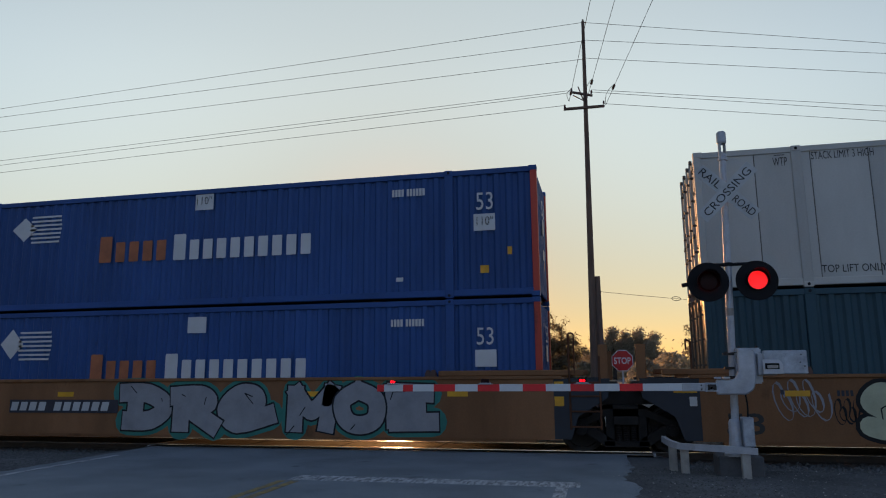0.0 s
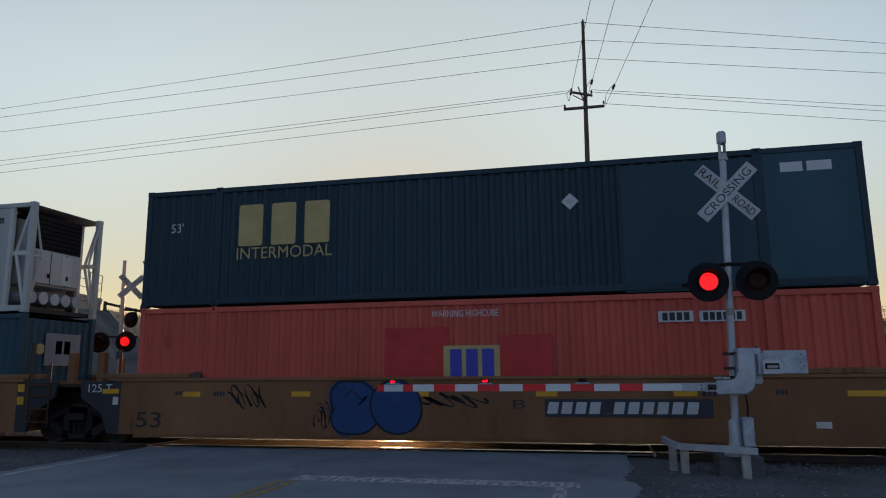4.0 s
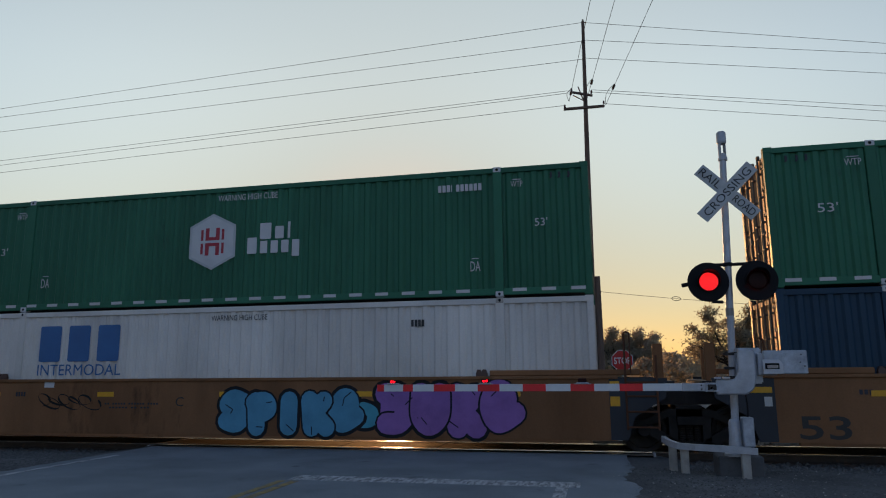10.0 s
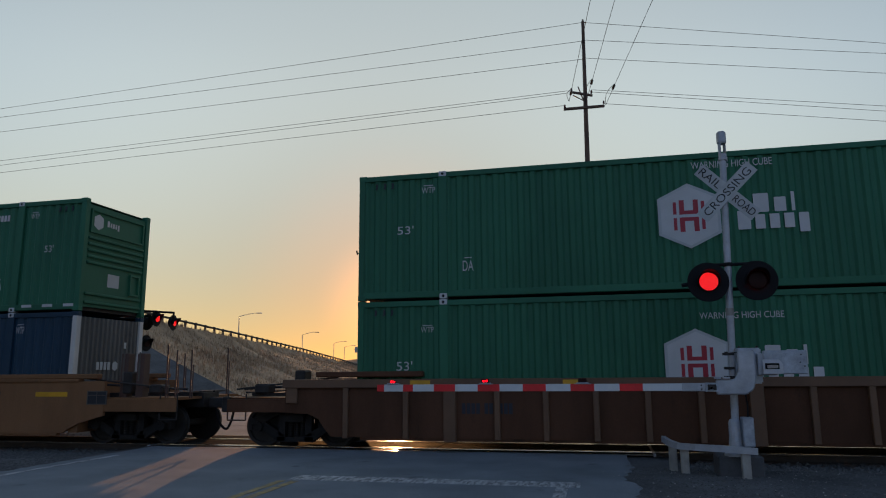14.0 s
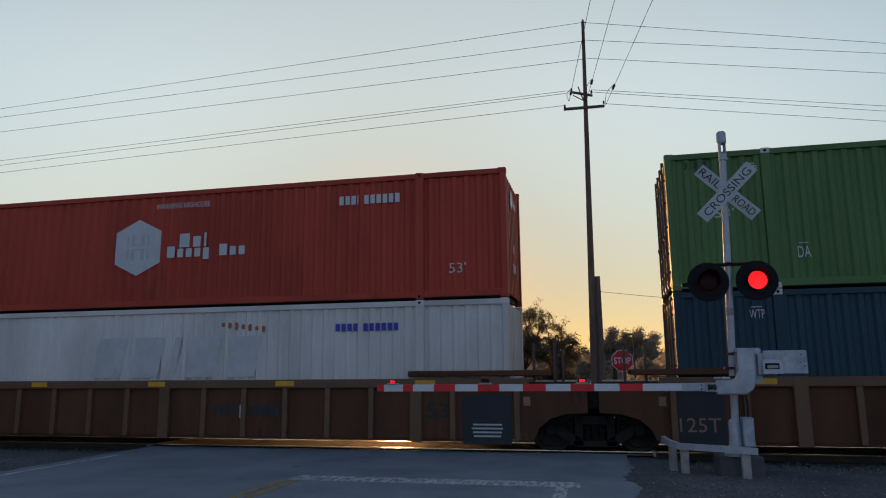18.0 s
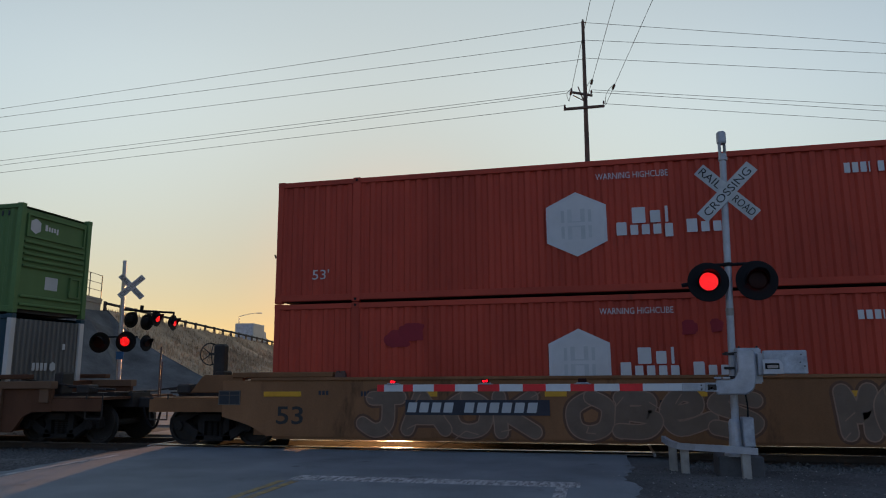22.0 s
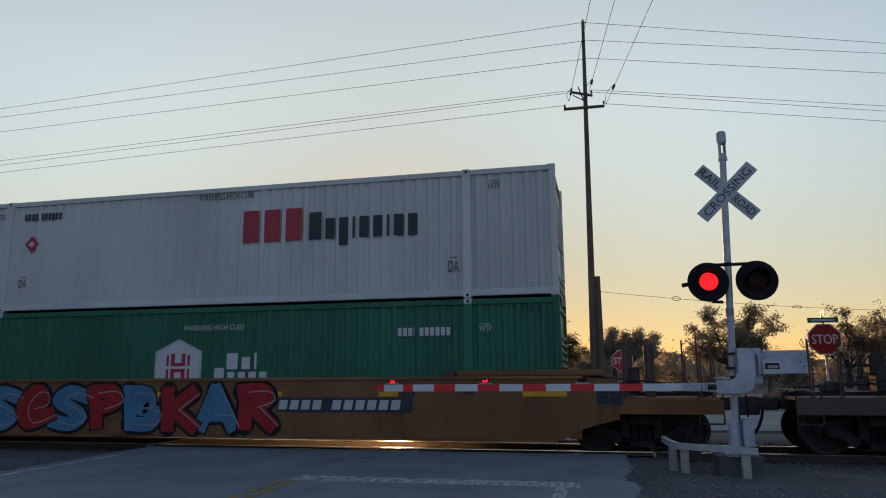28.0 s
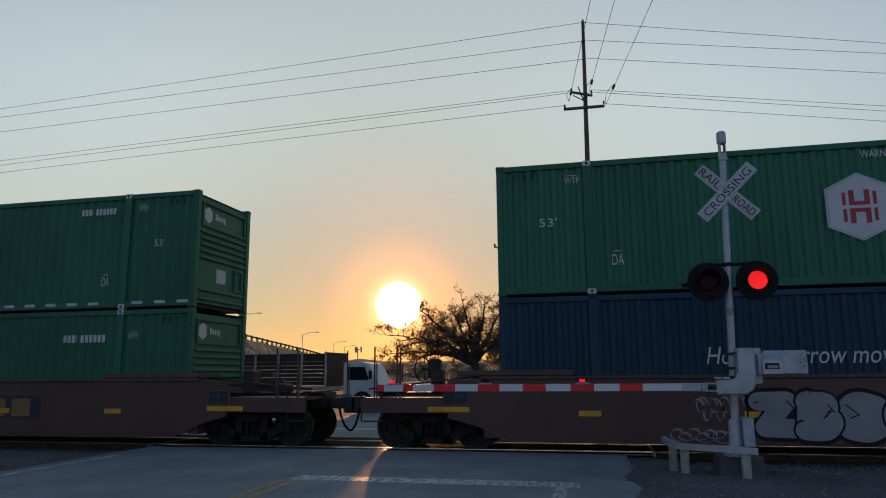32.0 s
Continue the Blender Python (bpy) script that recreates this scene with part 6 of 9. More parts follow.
LETTERING[('A', 'low')] = [
    ('d', 2.82, 2.1, 0.68, 0.75, 'hub', ''),
    ('b', 6.08, 1.49, 1.92, 0.64, 'rustspot', 'Xxxxx'),
    ('b', 9.03, 1.5, 3.7, 0.61, 'hub', 'Xxxxxxxxxx'),
    ('r', 8.02, 2.47, 0.49, 0.38, 'hub', ''),
    ('b', 13.21, 2.4, 0.78, 0.16, 'hub', 'XXXX XXXXXX'),
    ('t', 14.94, 2.08, 0.37, 0.37, 'hub', '53'),
    ('r', 14.95, 1.61, 0.46, 0.36, 'hub', ''),
    ('l', 3.51, 2.05, 1.01, 0.77, 'hub', '7'),
]
LETTERING[('B', 'up')] = [
    ('b', 6.53, 1.88, 2.54, 1.07, 'tgreen', 'XiXxx'),
    ('swoosh', 8.4, 1.9, 1.78, 1.02, 'tgreen', ''),
    ('b', 7.76, 0.95, 5.39, 0.84, 'tblue', 'XxxI Xxpxxxx'),
    ('l', 10.7, 0.93, 0.58, 0.43, 'tblue', '4'),
    ('t', 2.83, 2.66, 1.14, 0.16, 'letter', 'STACK LIMIT 3 HIGH'),
    ('t', 13.32, 2.63, 1.14, 0.16, 'letter', 'STACK LIMIT 3 HIGH'),
    ('t', 2.82, 0.35, 1.15, 0.15, 'letter', 'TOP LIFT ONLY'),
    ('t', 13.27, 0.36, 1.14, 0.16, 'letter', 'TOP LIFT ONLY'),
    ('t', 14.47, 2.58, 0.25, 0.17, 'letter', 'WTP'),
    ('b', 14.78, 2.43, 0.88, 0.16, 'letter', 'XXXX XXXXXX'),
    ('o', 14.48, 0.64, 0.45, 0.45, 'hubgrey', ''),
    ('t', 1.67, 2.58, 0.27, 0.18, 'letter', 'WTP'),
]
LETTERING[('B', 'low')] = [
    ('ti', 6.0, 1.61, 3.7, 0.34, 'gold', 'How tomorrow moves'),
    ('k', 8.33, 1.74, 0.32, 1.13, 'gold', 'L'),
    ('k', 11.75, 1.74, 0.3, 1.17, 'gold', 'R'),
    ('b', 10.1, 1.78, 2.5, 0.88, 'gold', 'XXX'),
    ('t', 10.07, 1.12, 2.22, 0.33, 'gold', 'INTERMODAL'),
    ('t', 8.13, 2.6, 1.49, 0.15, 'gold', 'WARNING HIGH CUBE'),
    ('b', 12.35, 2.38, 0.37, 0.17, 'rustspot', 'XXXX'),
    ('b', 13.24, 2.39, 0.81, 0.16, 'gold', 'XXXXXX'),
]
LETTERING[('C', 'up')] = [
    ('b', 3.69, 1.91, 2.54, 1.01, 'gold', 'XXX'),
    ('t', 3.71, 1.23, 2.42, 0.28, 'gold', 'INTERMODAL'),
    ('t', 0.87, 1.94, 0.33, 0.23, 'hub', "53'"),
    ('d', 10.37, 2.02, 0.37, 0.37, 'hub', ''),
    ('p', 12.78, 1.36, 2.67, 2.72, 'slate', ''),
    ('r', 14.81, 2.46, 0.42, 0.2, 'hub', ''),
    ('r', 15.33, 2.46, 0.46, 0.2, 'hub', ''),
    ('p', 15.09, 1.42, 1.9, 2.79, 'teal', ''),
]
LETTERING[('C', 'low')] = [
    ('t', 8.02, 2.58, 1.48, 0.15, 'hub', 'WARNING HIGHCUBE'),
    ('p', 6.94, 1.73, 1.47, 1.12, 'g_scarlet', ''),
    ('p', 9.34, 1.63, 1.13, 0.94, 'g_scarlet', ''),
    ('r', 8.16, 1.52, 1.23, 0.73, 'gold', ''),
    ('b', 8.17, 1.51, 1.05, 0.6, 'tblue', 'XXX'),
    ('r', 12.39, 2.4, 0.68, 0.22, 'hub', ''),
    ('r', 13.28, 2.39, 0.87, 0.22, 'hub', ''),
    ('b', 12.39, 2.4, 0.56, 0.16, 'letter', 'XXXX'),
    ('b', 13.28, 2.39, 0.76, 0.16, 'letter', 'XXXXXX'),
]
LETTERING[('F', 'low')] = [
    ('b', 3.7, 2.09, 2.5, 0.88, 'cblue', 'XXX'),
    ('t', 3.73, 1.45, 2.37, 0.27, 'cblue', 'INTERMODAL'),
    ('t', 8.01, 2.62, 1.44, 0.13, 'letter', 'WARNING HIGH CUBE'),
    ('b', 12.34, 2.39, 0.32, 0.15, 'letter', 'XXXX'),
]
LETTERING[('G', 'low')] = [
    ('b', 11.46, 1.92, 1.49, 0.38, 'hub', 'XXXX'),
    ('o2', 12.59, 1.94, 0.75, 0.75, 'hub', ''),
    ('b', 12.94, 2.44, 1.17, 0.17, 'hub', 'XXXX XXXXXX'),
    ('t', 14.47, 2.45, 0.25, 0.18, 'hub', 'WTP'),
    ('d', 8.01, 2.02, 0.44, 0.47, 'hubgrey', ''),
]
LETTERING[('I', 'low')] = [
    ('b', 8.07, 1.72, 4.6, 0.95, 'palewhite', 'XXIXX'),
    ('b', 12.94, 2.33, 1.51, 0.17, 'tblue', 'XXXX XXXXXX'),
    ('p', 9.91, 2.46, 1.21, 0.21, 'g_black', 'drip'),
]
LETTERING[('J', 'low')] = [
    ('b', 11.44, 1.88, 1.53, 0.38, 'hub', 'XXXX'),
    ('o2', 12.56, 1.9, 0.76, 0.75, 'hub', ''),
    ('b', 12.93, 2.39, 1.18, 0.19, 'hub', 'XXXX XXXXXX'),
    ('t', 14.5, 2.42, 0.29, 0.2, 'hub', 'WTP'),
    ('t', 1.57, 2.41, 0.28, 0.18, 'hub', 'WTP'),
]
LETTERING[('M', 'up')] = [
    ('b', 9.47, 1.87, 1.65, 0.78, 'crimson', 'XXX'),
    ('b', 11.73, 1.72, 2.73, 0.82, 'letter', 'Xxpixxixx'),
    ('t', 1.69, 2.46, 0.26, 0.15, 'letter', 'WTP'),
    ('b', 3.0, 2.46, 1.14, 0.18, 'letter', 'XXXX XXXXXX'),
    ('d', 2.72, 1.75, 0.43, 0.45, 'crimson', ''),
    ('t', 2.55, 0.73, 0.24, 0.21, 'letter', 'DA'),
    ('t', 8.24, 2.66, 1.47, 0.17, 'letter', 'WARNING HIGH CUBE'),
    ('t', 14.8, 2.48, 0.29, 0.16, 'letter', 'WTP'),
    ('t', 13.86, 0.71, 0.24, 0.25, 'letter', 'DA'),
]
LETTERING[('O', 'low')] = [
    ('ti', 5.97, 1.6, 3.65, 0.34, 'hub', 'How tomorrow moves'),
]
LETTERING[('A', 'car')] = [
    ('plq', 4.7, 0.92, 3.04, 0.31, 'darkmark', 'XXXX XXXXXX'),
    ('g', 8.22, 0.88, 3.8, 1.23, 'g_silver', 'DRe g_teal 0.56b'),
    ('g', 12.2, 0.88, 3.3, 1.2, 'g_silver', 'MOE g_teal 0.50b'),
]
LETTERING[('B', 'car')] = [
    ('t', 0.57, 0.63, 0.68, 0.4, 'letter', '53'),
    ('g', 3.67, 0.92, 2.1, 1.09, 'g_cream', 'SOe g_black 0.52'),
    ('s', 1.58, 1.07, 0.82, 0.8, 'g_silver', ''),
    ('s', 2.41, 0.85, 0.47, 0.52, 'g_black', ''),
    ('t', 6.8, 0.97, 0.22, 0.21, 'letter', 'C'),
    ('b', 9.49, 0.93, 1.86, 0.58, 'g_wine', 'XXX'),
    ('g', 12.5, 0.92, 2.2, 1.13, 'g_cream', 'SOBe g_black 0.6'),
    ('g', 13.9, 0.97, 0.6, 0.55, 'g_cream', 'O g_black 0.5'),
    ('s', 11.14, 0.88, 0.57, 0.58, 'g_black', ''),
    ('s', 5.66, 0.92, 1.13, 0.25, 'g_grey', ''),
]
LETTERING[('C', 'car')] = [
    ('t', 0.56, 0.62, 0.67, 0.36, 'letter', '53'),
    ('t', -0.79, 1.34, 0.64, 0.19, 'hub', '125 T'),
    ('s', 3.06, 1.12, 0.84, 0.59, 'g_black', ''),
    ('s', 4.92, 0.73, 0.42, 0.6, 'g_black', ''),
    ('g', 6.08, 0.92, 1.86, 1.1, 'g_blue', 'BO g_blue 0.8'),
    ('s', 7.71, 1.07, 1.34, 0.32, 'g_black', ''),
    ('t', 9.19, 0.99, 0.26, 0.18, 'letter', 'B'),
    ('plq', 11.33, 0.92, 3.23, 0.35, 'darkmark', 'XXXX XXXXXX'),
    ('r', 14.88, 0.62, 0.27, 0.12, 'palewhite', ''),
]
LETTERING[('E', 'car')] = [
    ('t', 0.23, 0.63, 0.73, 0.38, 'letter', '53'),
    ('s', 4.02, 1.17, 1.79, 0.62, 'g_silver', ''),
    ('plq', 4.62, 0.98, 3.11, 0.34, 'darkmark', 'XXXX XXXXXX'),
    ('t', 6.72, 1.04, 0.28, 0.22, 'letter', 'B'),
    ('g', 10.95, 0.93, 3.35, 1.1, 'g_ember', 'VIBE g_fade 0.60'),
    ('r', 3.01, 1.44, 0.29, 0.14, 'hub', ''),
]
LETTERING[('F', 'car')] = [
    ('t', 0.59, 0.64, 0.73, 0.39, 'letter', '53'),
    ('t', -0.75, 1.38, 0.7, 0.19, 'hub', '125 T'),
    ('s', 3.68, 1.03, 1.52, 0.39, 'g_black', ''),
    ('t', 6.72, 1.03, 0.21, 0.21, 'letter', 'C'),
    ('g', 9.45, 0.79, 3.3, 0.98, 'g_sky', 'SPIKe g_black 0.62'),
    ('g', 11.2, 0.77, 0.6, 0.55, 'g_aqua', 'O g_black 0.7'),
    ('g', 13.05, 0.88, 3.0, 1.22, 'g_violet', 'DUKe g_black 0.6'),
    ('r', 3.15, 1.43, 0.28, 0.14, 'hub', ''),
]
LETTERING[('G', 'car')] = [
    ('g', 3.69, 0.9, 3.01, 1.03, 'g_aqua', 'SAES g_black 0.5'),
    ('s', 5.88, 0.95, 0.84, 0.98, 'g_black', ''),
    ('t', 9.2, 1.02, 0.25, 0.2, 'letter', 'A'),
    ('plq', 11.29, 0.98, 3.15, 0.31, 'darkmark', 'XXXX XXXXXX'),
    ('r', 12.82, 1.46, 0.31, 0.13, 'hub', ''),
    ('t', 0.6, 0.57, 0.89, 0.43, 'letter', '53'),
]
LETTERING[('H', 'car')] = [
    ('plq', 2.94, 0.9, 1.09, 0.31, 'darkmark', 'XXXX XXXXXX'),
    ('t', 14.6, 0.8, 0.42, 0.3, 'letter', '53'),
]
LETTERING[('I', 'car')] = [
    ('plq', 10.18, 0.84, 1.67, 0.31, 'darkmark', 'XXXX XXXXXX'),
    ('r', 10.1, 0.82, 0.14, 0.29, 'palewhite', ''),
    ('t', 14.61, 0.86, 0.47, 0.31, 'letter', '53'),
    ('p', 15.66, 0.68, 1.03, 0.99, 'endblue', ''),
    ('l', 15.67, 0.46, 0.65, 0.31, 'hubgrey', '4'),
]
LETTERING[('J', 'car')] = [
    ('t', 0.33, 0.6, 0.76, 0.27, 'g_faint', '125T'),
    ('p', 0.31, 0.72, 0.99, 1.01, 'endblue', ''),
]
LETTERING[('K', 'car')] = [
    ('plq', 4.75, 0.92, 3.05, 0.31, 'darkmark', 'XXXX XXXXXX'),
    ('g', 4.11, 0.82, 3.81, 0.98, 'g_grey', 'JAOK g_fade 0.40'),
    ('g', 8.44, 0.81, 3.63, 0.98, 'g_grey', 'OBeS g_fade 0.40'),
    ('g', 12.89, 0.78, 2.54, 1.05, 'g_grey', 'MOHS g_fade 0.44'),
    ('r', 9.93, 1.4, 0.28, 0.12, 'hub', ''),
    ('s', 8.39, 0.99, 1.35, 0.17, 'g_black', ''),
    ('t', 0.56, 0.74, 0.64, 0.39, 'letter', '53'),
]
LETTERING[('L', 'car')] = [
    ('t', -0.61, 1.32, 0.58, 0.18, 'hub', '125 T'),
    ('t', 0.51, 0.7, 0.64, 0.41, 'letter', '53'),
    ('b', 7.88, 1.02, 1.85, 0.59, 'g_wine', 'XXX'),
    ('g', 12.1, 0.9, 5.2, 1.22, 'g_silver', 'DEEPER g_plum 0.44b'),
    ('g', 15.0, 0.74, 0.6, 0.6, 'g_silver', 'O g_black 0.5'),
    ('g', 4.0, 0.85, 3.5, 1.15, 'g_ash', 'RESU g_plum 0.52'),
]
LETTERING[('M', 'car')] = [
    ('t', 0.57, 0.76, 0.69, 0.39, 'letter', '53'),
    ('t', -0.55, 1.38, 0.61, 0.18, 'hub', '125 T'),
    ('r', 1.44, 1.0, 0.47, 0.11, 'g_faint', ''),
    ('g', 5.95, 0.82, 7.8, 1.15, 'g_navy+g_red', 'SeSPBKAR g_black 0.44b'),
    ('s', 1.85, 0.77, 0.29, 0.8, 'g_cream', ''),
    ('plq', 11.42, 0.97, 3.12, 0.31, 'darkmark', 'XXXX XXXXXX'),
]
LETTERING[('N', 'car')] = [
    ('plq', 4.65, 0.93, 2.84, 0.3, 'darkmark', 'XXXX XXXXXX'),
    ('p', 9.1, 0.86, 1.79, 0.83, 'g_black', 'blob'),
    ('p', 11.07, 0.9, 2.47, 0.54, 'darkmark', ''),
    ('b', 11.02, 0.89, 2.15, 0.42, 'g_gold', 'XXX'),
    ('t', 0.42, 0.64, 0.75, 0.35, 'letter', '53'),
]
LETTERING[('O', 'car')] = [
    ('s', 4.16, 0.94, 0.59, 0.51, 'g_silver', ''),
    ('s', 3.92, 0.4, 0.98, 0.27, 'g_silver', ''),
    ('s', 4.93, 1.06, 0.48, 0.42, 'g_silver', ''),
    ('g', 6.4, 0.74, 3.0, 0.95, 'g_silver', 'ZBSC g_black 0.55'),
]



def word_mesh(pattern, w, h, shear=0.0, seed=1):
    """A word that stands only as plain bars, one a letter: X tall, x low, I and i thin, p with a tail."""
    width = {"X": 1.0, "x": 0.82, "I": 0.42, "i": 0.40, "p": 0.82, " ": 0.7}
    unit = w / sum(width[c] for c in pattern)
    tail = 0.2 * h if "p" in pattern else 0.0
    base = -h / 2 + tail
    tall = h / 2 - base
    gap = 0.13 * unit
    bm = bmesh.new()

    def v(px, pz):
        return bm.verts.new((px + shear * (pz - base), 0, pz))
    x, last = -w / 2, None
    for c in pattern:
        cw = width[c] * unit
        if c != " ":
            z0 = base - (tail if c == "p" else 0)
            z1 = base + tall * (1.0 if c in "XI" else 0.76)
            x0, x1 = x + gap, x + cw - gap
            k = min(0.06 * (x1 - x0), 0.04 * tall)
            ring = [v(x0 + k, z0), v(x1 - k, z0), v(x1, z0 + k), v(x1, z1 - k), v(x1 - k, z1), v(x0 + k, z1), v(x0, z1 - k), v(x0, z0 + k)]
            bm.faces.new(ring)
            if last:
                bm.faces.new((last, ring[7], v(x0, z0 + k + 0.0008)))          # hairline that ties the bars into one mark
            last = ring[2]
        x += cw
    return bm


def flat_poly(pts):
    bm = bmesh.new()
    bm.faces.new([bm.verts.new((x, 0, z)) for x, z in pts])
    return bm


def blob(w, h, seed, n=40):
    """The outline of a fat bubble shape that fills about w by h."""
    rng = random.Random(seed)
    ph = [rng.uniform(0, 6.28) for _ in range(4)]
    pts = []
    for i in range(n):
        a = 2 * math.pi * i / n
        c, s = math.cos(a), math.sin(a)
        e = 0.62
        x = math.copysign(abs(c) ** e, c) * w / 2
        z = math.copysign(abs(s) ** e, s) * h / 2
        k = 0.93 + 0.07 * math.sin(3 * a + ph[0]) + 0.06 * math.sin(5 * a + ph[1]) + 0.03 * math.sin(9 * a + ph[2])
        pts.append((x * k, z * k))
    return pts


# brush strokes of sprayed letterforms in a unit box
STROKES = {
    "D": [[(0.30, 0.90), (0.26, 0.12)], [(0.06, 0.90), (0.56, 0.88), (0.92, 0.52), (0.62, 0.13), (0.12, 0.10)]],
    "R": [[(0.26, 0.92), (0.20, 0.06)], [(0.14, 0.88), (0.66, 0.90), (0.80, 0.68), (0.36, 0.50)], [(0.44, 0.48), (0.88, 0.05)]],
    "e": [[(0.30, 0.50), (0.70, 0.62), (0.66, 0.90), (0.36, 0.92), (0.12, 0.52), (0.36, 0.12), (1.0, 0.36)]],
    "E": [[(0.24, 0.92), (0.18, 0.12)], [(0.22, 0.88), (0.94, 0.84)], [(0.24, 0.52), (0.74, 0.54)], [(0.18, 0.12), (0.96, 0.14)]],
    "M": [[(0.16, 0.05), (0.10, 0.92)], [(0.10, 0.92), (0.50, 0.42), (0.90, 0.94)], [(0.90, 0.94), (0.86, 0.05)]],
    "O": [[(0.50, 0.94), (0.14, 0.66), (0.20, 0.20), (0.50, 0.06), (0.82, 0.22), (0.86, 0.70), (0.50, 0.94)]],
    "S": [[(0.94, 0.80), (0.46, 0.92), (0.14, 0.70), (0.52, 0.50), (0.86, 0.28), (0.54, 0.08), (0.06, 0.16)]],
    "P": [[(0.24, 0.05), (0.22, 0.90)], [(0.14, 0.86), (0.70, 0.90), (0.84, 0.64), (0.32, 0.44)]],
    "I": [[(0.50, 0.08), (0.50, 0.92)]],
    "K": [[(0.22, 0.06), (0.20, 0.94)], [(0.88, 0.92), (0.34, 0.50)], [(0.34, 0.50), (0.92, 0.06)]],
    "U": [[(0.14, 0.92), (0.14, 0.34), (0.46, 0.08), (0.84, 0.34), (0.86, 0.92)]],
    "B": [[(0.20, 0.92), (0.18, 0.08)], [(0.14, 0.90), (0.70, 0.86), (0.66, 0.56), (0.30, 0.52)], [(0.30, 0.52), (0.86, 0.40), (0.70, 0.10), (0.14, 0.10)]],
    "A": [[(0.08, 0.05), (0.46, 0.94)], [(0.46, 0.94), (0.92, 0.05)], [(0.30, 0.34), (0.74, 0.34)]],
    "T": [[(0.04, 0.86), (0.96, 0.90)], [(0.50, 0.88), (0.46, 0.05)]],
    "C": [[(0.92, 0.78), (0.50, 0.94), (0.14, 0.56), (0.40, 0.10), (0.94, 0.22)]],
    "V": [[(0.10, 0.92), (0.42, 0.06)], [(0.42, 0.06), (0.90, 0.92)]],
    "H": [[(0.18, 0.94), (0.16, 0.06)], [(0.84, 0.94), (0.86, 0.06)], [(0.18, 0.48), (0.84, 0.52)]],
    "J": [[(0.30, 0.90), (0.92, 0.92)], [(0.66, 0.90), (0.64, 0.24), (0.36, 0.06), (0.08, 0.24)]],
    "Z": [[(0.10, 0.86), (0.88, 0.88)], [(0.88, 0.88), (0.14, 0.14)], [(0.14, 0.14), (0.94, 0.12)]],
}


def curve_through(pts, steps=4):
    """A smooth line through the given points."""
    if len(pts) < 3:
        return pts
    out = []
    q = [pts[0]] + list(pts) + [pts[-1]]
    for p0, p1, p2, p3 in zip(q, q[1:], q[2:], q[3:]):
        for k in range(steps):
            t = k / steps
            out.append(tuple(0.5 * (2 * b + (c - a) * t + (2 * a - 5 * b + 4 * c - d) * t * t + (3 * b - a - 3 * c + d) * t ** 3) for a, b, c, d in zip(p0, p1, p2, p3)))
    return out + [pts[-1]]


def brush(bm, pts, wide, y, chisel=False):
    """One fat stroke with round or chiselled ends, laid down as overlapping dabs."""
    last = bm.verts[-1] if len(bm.verts) else None
    for k, (a, b) in enumerate(zip(pts, pts[1:])):
        ang = math.atan2(b[1] - a[1], b[0] - a[0])
        ring = []
        for (cx, cz), turn, end in ((b, 0.0, k == len(pts) - 2), (a, math.pi, k == 0)):
            cut = chisel and end
            for g in ((-80, -55, 55, 80) if cut else (-90, -60, -30, 0, 30, 60, 90)):
                r = wide / 2 * (1.22 if cut and abs(g) < 60 else 1.0)
                g = ang + turn + radians(g)
                ring.append(bm.verts.new((cx + r * math.cos(g), y - 0.00012 * k, cz + r * math.sin(g))))
        bm.faces.new(ring)
        if last:
            bm.faces.new((last, ring[0], bm.verts.new(ring[0].co + Vector((0, 0.0004, 0.0008)))))
        last = ring[2]
    bm.verts.ensure_lookup_table()


